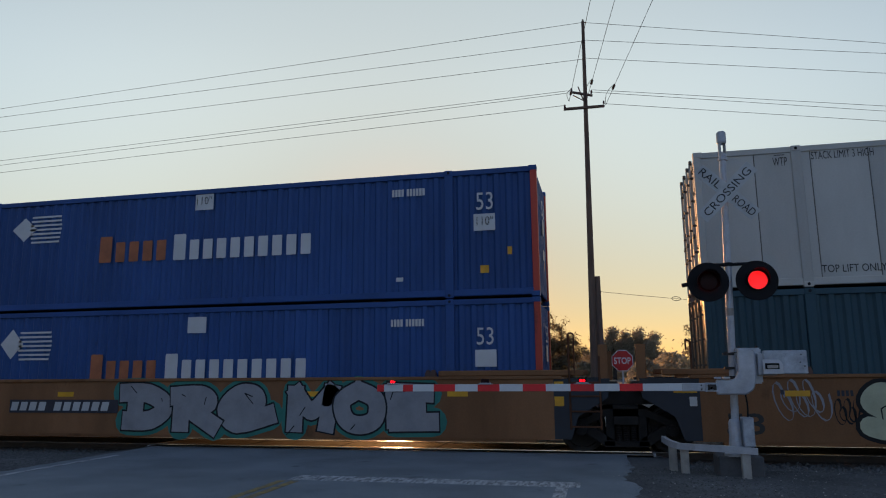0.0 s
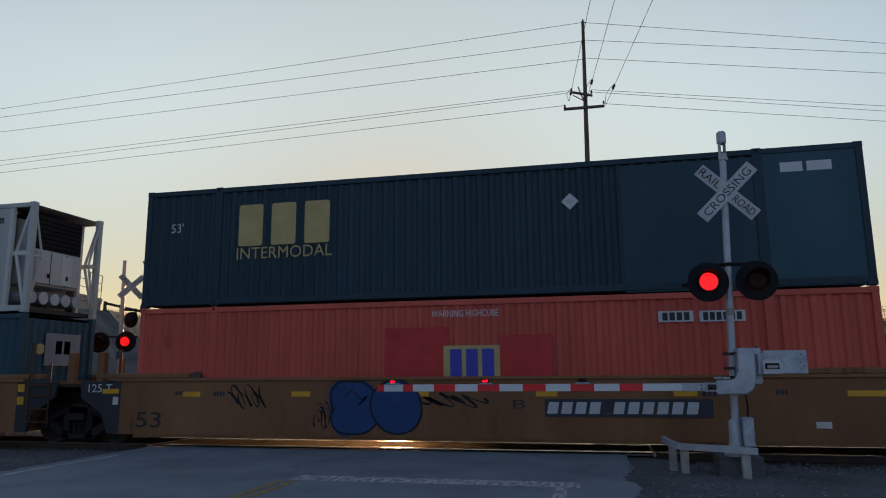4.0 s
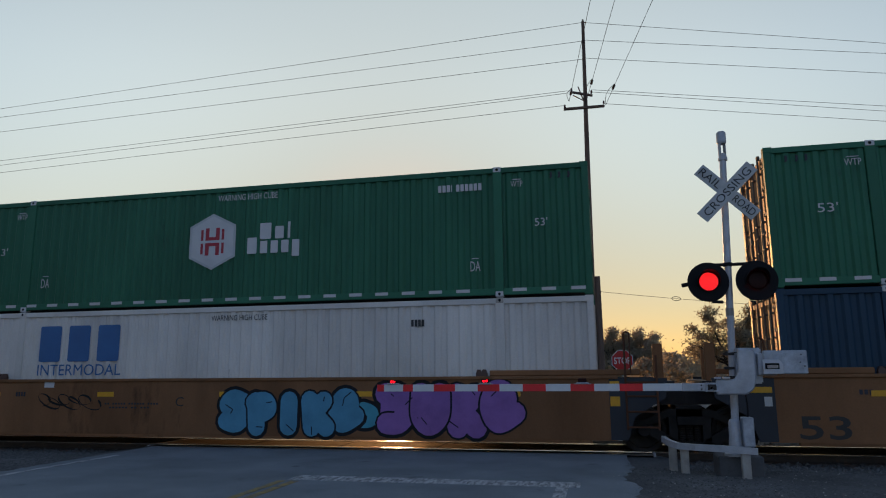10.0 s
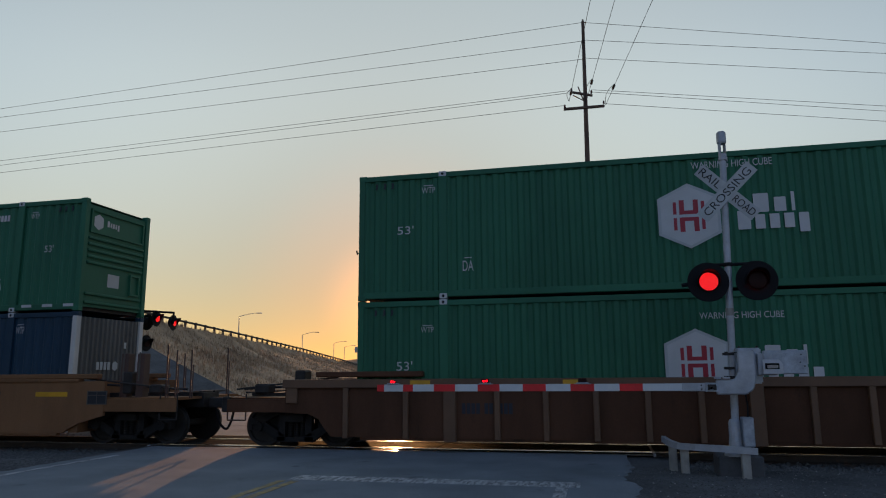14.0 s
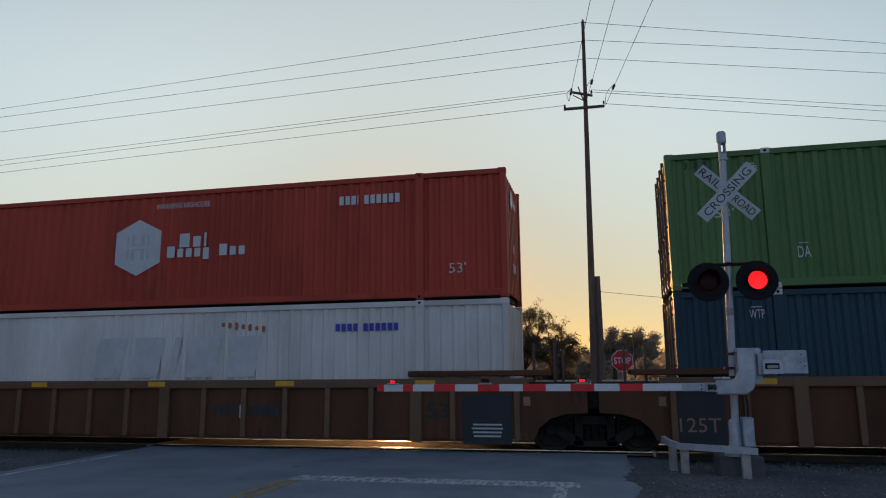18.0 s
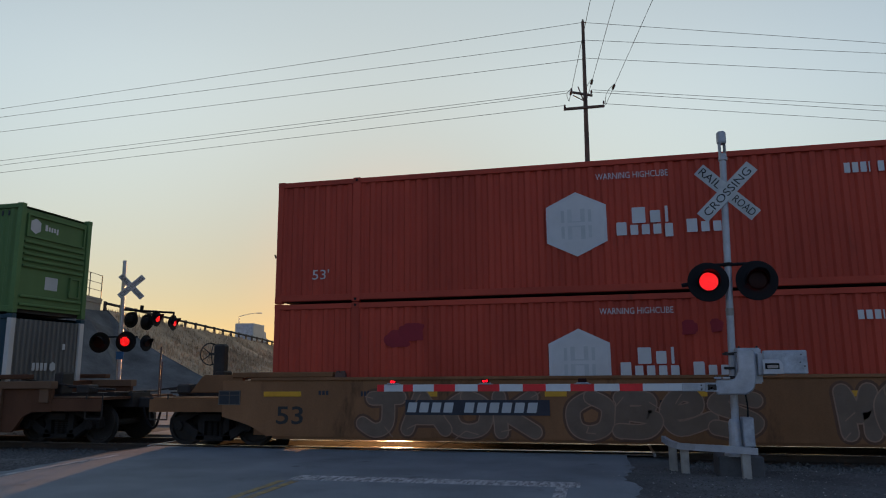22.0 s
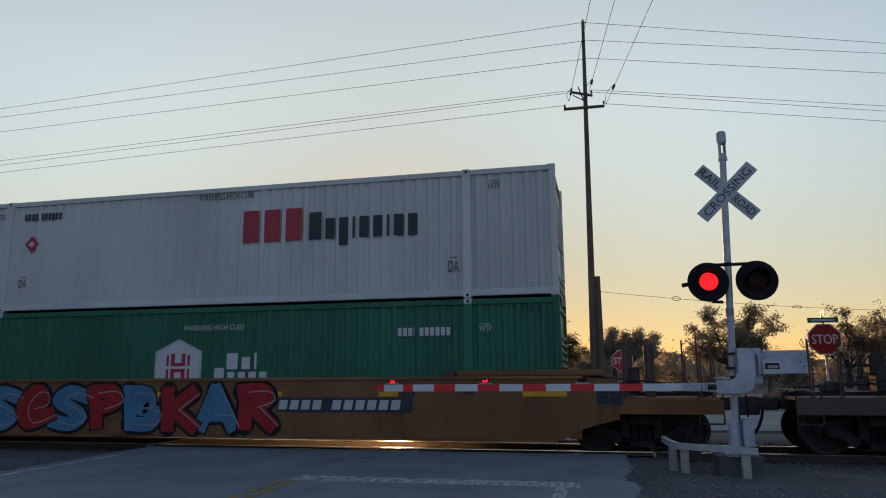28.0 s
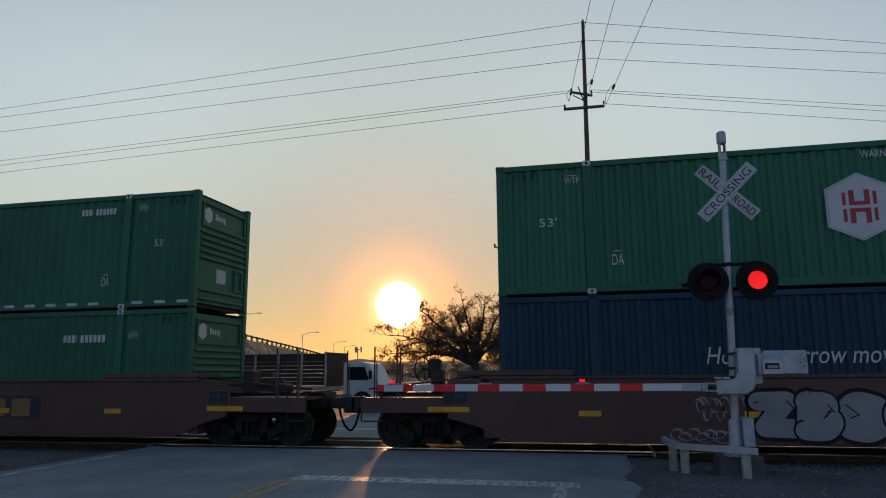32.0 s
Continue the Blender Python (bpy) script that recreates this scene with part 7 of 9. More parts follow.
def graffiti(root, x, z, w, h, fill, spec, y, seed):
    """Fat sprayed letterforms: patches of the second colour, dark outlines, then the fill, each form lying over its neighbour."""
    forms, edge, weight = spec.split()
    chisel = weight.endswith("b")
    fat = float(weight.rstrip("b"))
    fills = fill.split("+")
    line = M["g_faint"] if fills[0] == "g_grey" else M["g_black"]          # an old piece, painted over
    h = min(h * 1.08, 1.22)
    z = min(max(z, 0.28 + h / 2), 1.50 - h / 2)
    n = len(forms)
    unit = w / n
    thick = fat * min(unit, 0.62 * h)
    rng = random.Random(seed)
    halo, letterforms, count = bmesh.new(), [], 0
    for i, c in enumerate(forms):
        lean, lift = rng.uniform(-0.16, 0.10), rng.uniform(-0.03, 0.03) * h
        sx, sz = unit * 1.28 - thick * 0.9, h - thick * 1.0
        lines = []
        for st in STROKES[c]:
            pts = [((i + 0.5) * unit - w / 2 + (a - 0.5 + lean * (b - 0.5)) * sx, (b - 0.5) * sz + lift) for a, b in st]
            lines.append(curve_through(pts, 3 if chisel else 4))
        letterforms.append(lines)
        for pts in lines:
            if count == 0 or rng.random() < 0.7:
                brush(halo, pts, thick + (0.24 if edge in ("g_teal", "g_lime", "g_wine", "g_plum") else 0.15), -0.0006 * count)
            count += 1
    g = place("graffiti", to_mesh("graffiti", halo), M[edge], root, T(x, y, z), "sprayed graffiti in fat outlined shapes")
    lay0 = -0.0006 * count - 0.002
    for i, lines in enumerate(letterforms):
        outer, inner = bmesh.new(), bmesh.new()
        for k, pts in enumerate(lines):
            lay = lay0 - 0.0045 * (i % 2) - 0.0006 * k
            brush(outer, pts, thick + (0.08 if line is M["g_black"] else 0.05), lay, chisel)
            brush(inner, pts, thick, lay - 0.0022, chisel)
        part("outline", outer, line, g)
        part("fill", inner, M[fills[i % len(fills)]], g)
        if fills[0] in ("g_ember", "g_navy"):
            shine = bmesh.new()
            for k, pts in enumerate(lines[1:] or lines):
                off = [(a + thick * 0.53, b - thick * 0.05) for a, b in pts]
                brush(shine, off, 0.024, lay0 - 0.009 - 0.0006 * k)
            part("highlight", shine, M["g_silver"], g)
            continue
        # a scratch or two of the outline colour inside the form
        for k in range(2):
            u = lines[k % len(lines)]
            p = u[len(u) // 2 - 1]
            q = (p[0] + rng.uniform(-0.3, 0.3) * unit, p[1] + rng.uniform(-0.2, 0.2) * h)
            scratch = bmesh.new()
            brush(scratch, [p, q], 0.022, lay0 - 0.0075 - 0.0012 * k)
            part("stroke", scratch, line, g)


def scribble(root, x, z, w, h, col, y, seed):
    """One thin sprayed line that loops back and forth."""
    rng = random.Random(seed)
    f1, f2, p1, p2 = rng.uniform(2.2, 3.2), rng.uniform(4.5, 6.5), rng.uniform(0, 6.28), rng.uniform(0, 6.28)
    n = 70
    bm = bmesh.new()
    last = None
    for i in range(n + 1):
        u = i / n
        a = Vector((-w / 2 + w * u + 0.16 * w * math.sin(f2 * 6.28 * u + p2), 0, 0.34 * h * math.sin(f2 * 6.28 * u + p1) + 0.16 * h * math.sin(f1 * 6.28 * u + p2)))
        k = Vector((0.012, 0, 0.014)) * (1 + 0.5 * math.sin(u * 40))
        pair = (bm.verts.new(a - k), bm.verts.new(a + k))
        if last:
            bm.faces.new((last[0], pair[0], pair[1], last[1]))
        last = pair
    part("scrawl", bm, M[col], root, "thin sprayed scrawl", T(x, y, z))


def hexagon(w, h):
    return [(0, h / 2), (w / 2, h * 0.28), (w / 2, -h * 0.28), (0, -h / 2), (-w / 2, -h * 0.28), (-w / 2, h * 0.28)]


def draw_marks(rows, y):
    def run(root):
        for i, (kind, x, z, w, h, col, ex) in enumerate(rows):
            m = T(x, y, z)
            if kind in ("t", "ti"):
                letters(root, ex, x, z, h, M[col], y, 0.25 if kind == "ti" else 0.0, 0.012 if col == "letter" and h > 0.25 else 0.0, w)
                if ex in ("DA", "WTP"):
                    part("overbar", flat_poly([(-0.42 * w, -0.008), (0.36 * w, -0.008), (0.36 * w, 0.008), (-0.30 * w, 0.008)]), M[col], root, m=T(x, y, z + h * 0.78))
            elif kind == "b":
                part("word_mark", word_mesh(ex, w, h, 0.18 if col in ("tgreen", "palewhite") and h > 0.4 or col == "tblue" and h > 0.62 else 0.0, i), M[col], root, m=T(x, y - 0.004, z))
            elif kind == "plq" and w < 1.7:
                part("word_mark", word_mesh(ex, w, h * 0.7), M["darkmark"], root, m=m)
            elif kind == "plq":
                p = part("number_plate", flat_poly([(-w / 2, -h / 2), (w / 2, -h / 2), (w / 2, h / 2), (-w / 2, h / 2)]), M[col], root, "dark blue number panel", T(x, y - 0.016, z))
                part("number_bar", word_mesh(ex, w * 0.92, h * 0.66, 0.2, i), M["hubgrey"] if w > 1.5 else M["g_grey"], p, m=T(-0.04 * w, -0.003, 0))
            elif kind == "r":
                part("sticker", flat_poly([(-w / 2, -h / 2), (w / 2, -h / 2), (w / 2, h / 2), (-w / 2, h / 2)]), M[col], root, m=m)
            elif kind == "p":
                yy = y + 0.0026 - 0.0006 * (i % 4)
                if ex == "drip":
                    for k in range(7):
                        dx = -w / 2 + w * (k + 0.5) / 7
                        part("drip", flat_poly(blob(w * 0.08, h * (0.5 + 0.6 * ((k * 37) % 5) / 5), i + k, 12)), M["rustspot"], root, m=T(x + dx, yy, z - 0.02 * k % 3))
                else:
                    pts = blob(w, h, i, 40) if ex == "blob" else [(-w / 2, -h / 2), (w / 2, -h / 2), (w / 2, h / 2), (-w / 2, h / 2)]
                    part("repainted_patch", flat_poly(pts), M[col], root, m=T(x, yy, z))
            elif kind in ("d", "o", "o2"):
                dia = [(0, -h / 2), (w / 2, 0), (0, h / 2), (-w / 2, 0)]
                p = part("diamond_mark", flat_poly(dia), M[col], root, m=m)
                if kind != "d":
                    back = M["reefer"] if kind == "o" else M["navy"]
                    k = 0.82 if kind == "o" else 0.72
                    part("inset", flat_poly([(a * k, b * k) for a, b in dia]), back, p, m=T(0, -0.002, 0))
                    if kind == "o2":
                        part("inner_diamond", flat_poly([(a * 0.5, b * 0.5) for a, b in dia]), M[col], p, m=T(0, -0.003, 0))
                        part("inner_gap", flat_poly([(a * 0.3, b * 0.3) for a, b in dia]), back, p, m=T(0, -0.004, 0))
                        bm = bmesh.new()
                        for a in (0.25, -0.25):
                            for b in (0.25, -0.25):
                                bm.faces.new([bm.verts.new((a * w + u * w * 0.07, 0, b * h + v * h * 0.07)) for u, v in ((-1, -1), (1, -1), (1, 1), (-1, 1))])
                        part("gap", bm, back, p, m=T(0, -0.005, 0))
                elif w < 0.5:
                    part("inset", flat_poly([(a * 0.5, b * 0.35) for a, b in dia]), M["hubgrey"], p, m=T(0, -0.002, 0))
            elif kind == "hex":
                rim = part("hexagon_mark", flat_poly(hexagon(w, h)), M["hubgrey" if ex == "crimson" else col], root, m=m)
                part("hexagon_face", flat_poly(hexagon(w * 0.9, h * 0.91)), M[col], rim, m=T(0, -0.002, 0))
                u, v = w * 0.9, h * 0.9
                for sx in (-1, 1):
                    for sz in (-1, 1):
                        for pts in ([(0.22, 0.03), (0.28, 0.03), (0.28, 0.24), (0.22, 0.24)], [(0.0, 0.05), (0.08, 0.05), (0.08, 0.26), (0.16, 0.26), (0.16, 0.03), (0.0, 0.03)] if ex != "crimson" else [(0.0, 0.09), (0.08, 0.09), (0.08, 0.27), (0.17, 0.27), (0.17, 0.025), (0.0, 0.025)]):
                            part("stripe", flat_poly([(a * sx * u, b * sz * v) for a, b in pts]), M[ex] if ex == "crimson" else M["hubgrey"], rim, m=T(0, -0.004, 0))
            elif kind == "l":
                n = int(ex)
                for k in range(n):
                    zz = -h / 2 + h * (k + 0.5) / n
                    lim = w / 2 * (1 - 0.25 * abs(k - n / 2) / n)
                    part("speed_line", flat_poly([(-lim, zz - h / n * 0.22), (lim, zz - h / n * 0.22), (lim, zz + h / n * 0.22), (-lim, zz + h / n * 0.22)]), M[col], root, m=m)
            elif kind == "k":
                s = 1 if ex == "L" else -1
                bm = bmesh.new()
                st = w * 0.45
                pts = [(-s * w / 2, -h / 2), (-s * w / 2, h / 2), (s * w / 2, h / 2), (s * w / 2, h / 2 - 0.1), (-s * w / 2 + s * st, h / 2 - 0.1), (-s * w / 2 + s * st, -h / 2)]
                bm.faces.new([bm.verts.new((a, 0, b)) for a, b in pts])
                part("bracket_mark", bm, M[col], root, m=m)
            elif kind == "swoosh":
                rng = random.Random(5)
                for k in range(7):
                    a0 = 0.3 + 0.36 * k
                    pts = []
                    r1, r2 = w * (0.50 - 0.02 * k), w * (0.44 - 0.03 * k)
                    for q in range(9):
                        a = a0 + 0.5 * q / 8
                        pts.append((r1 * math.cos(a), r1 * 0.62 * math.sin(a) - 0.1 * h))
                    for q in range(9):
                        a = a0 + 0.5 * (8 - q) / 8
                        pts.append((r2 * math.cos(a) + 0.03, r2 * 0.55 * math.sin(a) - 0.1 * h))
                    part("swoosh", flat_poly(pts), M[col], root, m=m)
                part("swoosh", flat_poly([(-0.1 * w, -0.5 * h), (0.1 * w, -0.2 * h), (0.46 * w, -0.3 * h), (0.3 * w, -0.5 * h), (0.12 * w, -0.36 * h)]), M[col], root, m=m)
            elif kind == "g":
                graffiti(root, x, z, w, h, col, ex, y, i + int(abs(x) * 10))
            elif kind == "s":
                scribble(root, x, z, w, h, col, y, i + int(abs(x) * 10))
    return run


def dashes(root):
    me = cached("dash", lambda: flat_poly([(-0.15, -0.035), (0.15, -0.035), (0.15, 0.035), (-0.15, 0.035)]))
    for i in range(26):
        x = 0.35 + i * 0.62
        if min(abs(x - 1.98), abs(x - (BOX_L - 1.98))) > 0.2:
            place("dash", me, M["hub"], root, T(x, -HALF - 0.001, 0.145))


def along(*runs):
    def run(root):
        for r in runs:
            r(root)
    return run


STENCILS = [("b", 5.45, 0.99, 1.45, 0.055, "darkmark", "xx xxxxx xxxxxx xxxx"), ("b", 5.4, 0.90, 1.1, 0.05, "darkmark", "xxxxxx xx xxx"), ("b", 1.35, 1.24, 0.26, 0.12, "darkmark", "xxx"), ("b", 2.35, 1.22, 0.3, 0.14, "darkmark", "xxxx"),
            ("b", 12.9, 1.22, 0.3, 0.14, "darkmark", "xxx"), ("b", 14.2, 1.24, 0.24, 0.12, "darkmark", "xxx")]
for k in "BCEFGKLM":
    LETTERING[(k, "car")] += STENCILS
Y_BOX, Y_CAR = -HALF + 0.022, -1.505
LETTERING[("RED", "low")] += [("p", 2.97, 2.05, 0.6, 0.4, "g_stain", "blob"), ("p", 3.3, 2.2, 0.6, 0.42, "g_stain", "blob"), ("p", 9.1, 2.17, 0.32, 0.32, "g_stain", "blob"), ("p", 9.62, 2.2, 0.26, 0.28, "g_stain", "blob")]
for k, rows in LETTERING.items():
    if len(k[0]) == 1:
        MARKS[k] = draw_marks(rows, Y_CAR if k[1] == "car" else Y_BOX)
for k in "EFGHJLNO":
    run = draw_marks(LETTERING[("HUB", "up")], Y_BOX)
    MARKS[(k, "up")] = along(run, dashes) if k in "EFGLN" else run
for k in "EHLMN":
    MARKS[(k, "low")] = draw_marks(LETTERING[("HUB", "low")], Y_BOX)
for k in "IK":
    MARKS[(k, "up")] = draw_marks(LETTERING[("RED", "up")], Y_BOX)
MARKS[("K", "low")] = draw_marks(LETTERING[("RED", "low")], Y_BOX)


def end_marks(rows):
    """Marks on the end that faces along the track: (kind, across, up, width, height, colour, words)."""
    def run(root):
        for kind, y, z, w, h, col, ex in rows:
            m = T(BOX_L + 0.008, y, z) @ turned(90)
            if kind == "t":
                me = text_mesh(ex, 0, 0.0)
                wd = max(v.co.x for v in me.vertices) - min(v.co.x for v in me.vertices)
                place("lettering", me, M[col], root, m @ Matrix.Diagonal((w / wd, 1, h, 1)))
            elif kind == "b":
                part("word_mark", word_mesh(ex, w, h), M[col], root, m=m)
            elif kind == "hex":
                part("hexagon_mark", flat_poly(hexagon(w, h)), M[col], root, m=m)
            else:
                part("sticker", flat_poly([(-w / 2, -h / 2), (w / 2, -h / 2), (w / 2, h / 2), (-w / 2, h / 2)]), M[col], root, m=m)
    return run


def corner_hooks(root):
    """Small dark lashing hooks under the top rail near each end."""
    me = cached("hook", lambda: bevelled(prism(bmesh.new(), [(-0.02, 0.07), (0.03, 0.07), (0.03, -0.03), (0.0, -0.07), (-0.03, -0.05), (-0.01, -0.02)], -0.012, 0.012), 0.004))
    for x in (0.42, 0.62, 0.80, BOX_L - 0.80, BOX_L - 0.62, BOX_L - 0.42):
        place("lashing_hook", me, M["darkmark"], root, T(x, -HALF + 0.012, BOX_H - 0.27))


BLUE_END = [("t", 0.0, 2.15, 0.62, 0.38, "hub", "53"), ("r", 0.0, 1.72, 0.46, 0.36, "palewhite", ""), ("r", -0.05, 1.05, 0.46, 0.24, "palewhite", ""), ("r", 0.02, 0.8, 0.10, 0.2, "yellow", "")]
RED_END = [("hex", -0.45, 2.35, 0.40, 0.44, "hub", ""), ("b", 0.05, 2.3, 0.4, 0.2, "hubgrey", "Xxx"), ("b", -1.0, 1.95, 0.12, 1.2, "palewhite", "I"), ("r", -0.2, 1.2, 0.14, 0.2, "palewhite", ""), ("b", -0.15, 0.75, 0.5, 0.22, "palewhite", "XXXX")]
UNIT_END = [("b", -0.25, 1.55, 0.55, 0.2, "hubgrey", "XXXX"), ("hex", 0.2, 1.55, 0.2, 0.26, "hubgrey", ""), ("r", 0.55, 2.1, 0.1, 0.16, "palewhite", "")]
for k, rows in ((("G", "low"), UNIT_END), (("J", "low"), UNIT_END), (("A", "up"), BLUE_END), (("A", "low"), BLUE_END), (("I", "up"), RED_END), (("K", "up"), RED_END), (("K", "low"), RED_END),
                (("F", "low"), [("b", 0.0, 2.05, 1.15, 0.42, "cblue", "XXX"), ("b", 0.0, 1.68, 1.0, 0.16, "cblue", "xxxxxxxx")]),
                (("B", "low"), [("r", 0.1, 2.0, 1.25, 0.85, "g_silver", ""), ("hex", -0.7, 2.0, 0.3, 0.3, "gold", ""), ("b", 0.1, 2.05, 0.6, 0.35, "darkmark", "XX")])):
    old = MARKS.get(k)
    MARKS[k] = along(old, end_marks(rows)) if old else end_marks(rows)
for k in [q for q in MARKS if q[0] in "EFGHJLNO" and q[1] == "up"] + [(q, "low") for q in "EHLMN"]:
    MARKS[k] = along(MARKS[k], corner_hooks)


# ---- trees ----
def oak(name, x, y, trunk, limbs, seed, label, leafmat, radius=0.34, leaf=0.22, density=1.0, bare=0.3, clump=0.42, twig=1.0):
    """A gnarled oak: a leaning trunk to its fork, named limbs that arch to their ends, crooked branches, twigs and tufts of leaves."""
    rng = random.Random(seed)
    root = thing(name, T(x, y, -0.15), label, "tree", "trees beyond the tracks")
    bm = bmesh.new()
    tips = []

    def crook(a):
        return Vector((rng.uniform(-a, a), rng.uniform(-a, a), rng.uniform(-a, a)))

    def branch(p, d, length, r, depth):
        n = 4 if depth < 3 else 3
        for i in range(n):
            d = (d + crook(0.55) + Vector((0, 0, 0.06))).normalized()
            q = p + d * (length / n)
            r2 = max(0.012, r * 0.78)
            tube(bm, p, q, r, r2, 5 if depth < 2 else 3, False)
            p, r = q, r2
            if depth < 3 and (i > 0 or depth < 2):
                for _ in range(1 if rng.random() < 0.75 else 2):
                    branch(p, (d * 0.5 + crook(1.0)).normalized(), length * rng.uniform(0.42, 0.7), r * 0.62, depth + 1)
        if depth >= 2:
            tips.append(p.copy())
    fork = Vector((trunk[0], 0, trunk[1]))
    prev, r = Vector((0, 0, 0)), radius * 1.25
    for i in range(1, 6):
        u = i / 5
        q = fork * u + Vector((rng.uniform(-0.1, 0.1), rng.uniform(-0.1, 0.1), 0)) * (u < 1)
        tube(bm, prev, q, r, radius * (1.25 - 0.3 * u), 9, False)
        prev, r = q, radius * (1.25 - 0.3 * u)
    for ex, ez, lift, depth_y, thick in limbs:
        end = Vector((ex, depth_y, ez))
        mid = (fork + end) / 2 + Vector((0, 0, lift))
        prev, length = fork, (end - fork).length
        n = max(5, int(length / 0.7))
        for i in range(1, n + 1):
            u = i / n
            q = fork * (1 - u) ** 2 + mid * (2 * u * (1 - u)) + end * u * u + crook(0.05 * length / n * 4) * (u < 1)
            ra, rb = radius * thick * (1 - 0.8 * (i - 1) / n), radius * thick * (1 - 0.8 * i / n)
            tube(bm, prev, q, ra, rb, 7, False)
            d = (q - prev).normalized()
            if u > 0.22:
                for _ in range(1 if rng.random() < 0.55 else 2):
                    branch(q, (d * 0.6 + crook(1.0) + Vector((0, 0, 0.25))).normalized(), twig * rng.uniform(0.9, 1.9) * (1.15 - 0.45 * u), max(rb * 0.55, 0.04), 1)
            prev = q
        branch(prev, d, twig * 1.2, rb, 2)
    part("trunk", bm, M["bark"], root)
    vs, fs = [], []
    for p in tips:
        if noise.noise(p * 0.45 + Vector((seed, 0, 0))) < bare - 0.5 or rng.random() < bare * 0.4:
            continue
        for _ in range(int(density * rng.uniform(4, 9))):
            c = p + Vector((rng.gauss(0, 1), rng.gauss(0, 1), rng.gauss(0, 0.8))) * clump * 0.5
            a = Vector((rng.uniform(-1, 1), rng.uniform(-1, 1), rng.uniform(-1, 1))).normalized()
            b = a.orthogonal().normalized()
            s = leaf * rng.uniform(0.5, 1.3)
            i = len(vs)
            vs += [tuple(c + a * s * 0.5), tuple(c + b * s * 0.3), tuple(c - a * s * 0.5), tuple(c - b * s * 0.3)]
            fs.append((i, i + 1, i + 2, i + 3))
    me = bpy.data.meshes.new("crown")
    me.from_pydata(vs, [], fs)
    place("crown", me, leafmat, root)
    return root


# limbs: end across, end up, lift of the arch, depth, thickness
oak("oak_tree", -12.0, 69.6, (-0.7, 2.7), [(-6.2, 3.3, 1.3, -0.4, 1.0), (-8.0, 4.5, 2.4, 0.6, 0.6), (-10.2, 5.7, 1.2, 0.3, 0.4), (-10.0, 3.5, 1.5, -0.8, 0.35), (-5.9, 7.9, 0.5, -0.8, 0.6), (-4.0, 6.3, 0.9, 1.2, 0.5), (-1.9, 8.9, 0.4, 0.3, 0.55),
     (0.5, 8.5, 0.3, -0.5, 0.6), (1.9, 7.9, 0.0, 0.8, 0.6), (-2.6, 7.6, 0.6, -1.4, 0.5), (-0.4, 6.6, 0.2, 1.4, 0.5), (2.6, 5.8, -0.2, -0.8, 0.5), (-5.2, 5.0, 0.9, -1.6, 0.45), (-3.0, 4.7, 0.6, 1.8, 0.4), (1.6, 4.4, 0.2, -1.4, 0.45)], 11,
    "gnarled dark oak with open crown against the sunset", M["leaf"], 0.42, 0.20, 1.2, 0.34, 0.36, 1.0)
oak("oak_tree", -8.5, 73.0, (0.3, 1.8), [(-2.6, 5.6, 0.3, 0.5, 0.6), (-1.0, 7.4, 0.2, -0.6, 0.6), (1.0, 7.4, 0.2, 0.4, 0.6), (2.6, 6.8, 0.6, -0.5, 0.5), (0.6, 6.0, 0.0, 1.5, 0.5), (-2.0, 3.6, 0.4, -1.2, 0.4), (2.4, 4.2, 0.5, 1.0, 0.4), (0.2, 4.4, 0.2, -1.5, 0.45), (-3.4, 2.8, 0.4, 0.6, 0.4)], 23,
    "dark oak with rounded lacy crown", M["leaf"], 0.3, 0.21, 1.4, 0.28, 0.42, 1.0)
oak("oak_tree", -4.9, 72.0, (0.2, 1.5), [(-2.2, 4.8, 0.3, 0.5, 0.6), (-0.7, 6.2, 0.2, -0.6, 0.6), (0.8, 6.0, 0.2, 0.4, 0.6), (2.0, 4.6, 0.6, -0.5, 0.5), (0.6, 4.6, 0.0, 1.5, 0.5), (2.4, 3.2, 0.3, 0.8, 0.45), (-1.2, 3.2, 0.2, -1.2, 0.4), (0.8, 2.6, 0.2, -0.9, 0.4)], 29,
    "dark oak with rounded lacy crown", M["leaf"], 0.25, 0.21, 1.7, 0.24, 0.42, 0.85)
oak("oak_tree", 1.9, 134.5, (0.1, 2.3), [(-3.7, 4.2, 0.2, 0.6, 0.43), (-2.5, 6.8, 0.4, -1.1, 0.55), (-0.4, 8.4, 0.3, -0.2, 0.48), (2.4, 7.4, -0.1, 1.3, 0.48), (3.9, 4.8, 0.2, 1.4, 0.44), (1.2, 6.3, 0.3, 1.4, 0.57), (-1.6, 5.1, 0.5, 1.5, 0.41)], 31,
    "distant oak with bushy crown coloured haze-pale", M["farleaf"], 0.35, 0.42, 2.0, 0.12, 0.8)
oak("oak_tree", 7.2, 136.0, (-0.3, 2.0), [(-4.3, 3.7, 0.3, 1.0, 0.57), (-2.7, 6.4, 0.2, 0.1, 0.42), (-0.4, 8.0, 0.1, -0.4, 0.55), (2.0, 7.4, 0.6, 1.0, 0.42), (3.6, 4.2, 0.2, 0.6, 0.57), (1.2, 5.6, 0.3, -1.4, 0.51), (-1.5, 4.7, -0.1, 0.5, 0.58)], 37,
    "distant oak with bushy crown coloured haze-pale", M["farleaf"], 0.35, 0.42, 2.0, 0.12, 0.8)
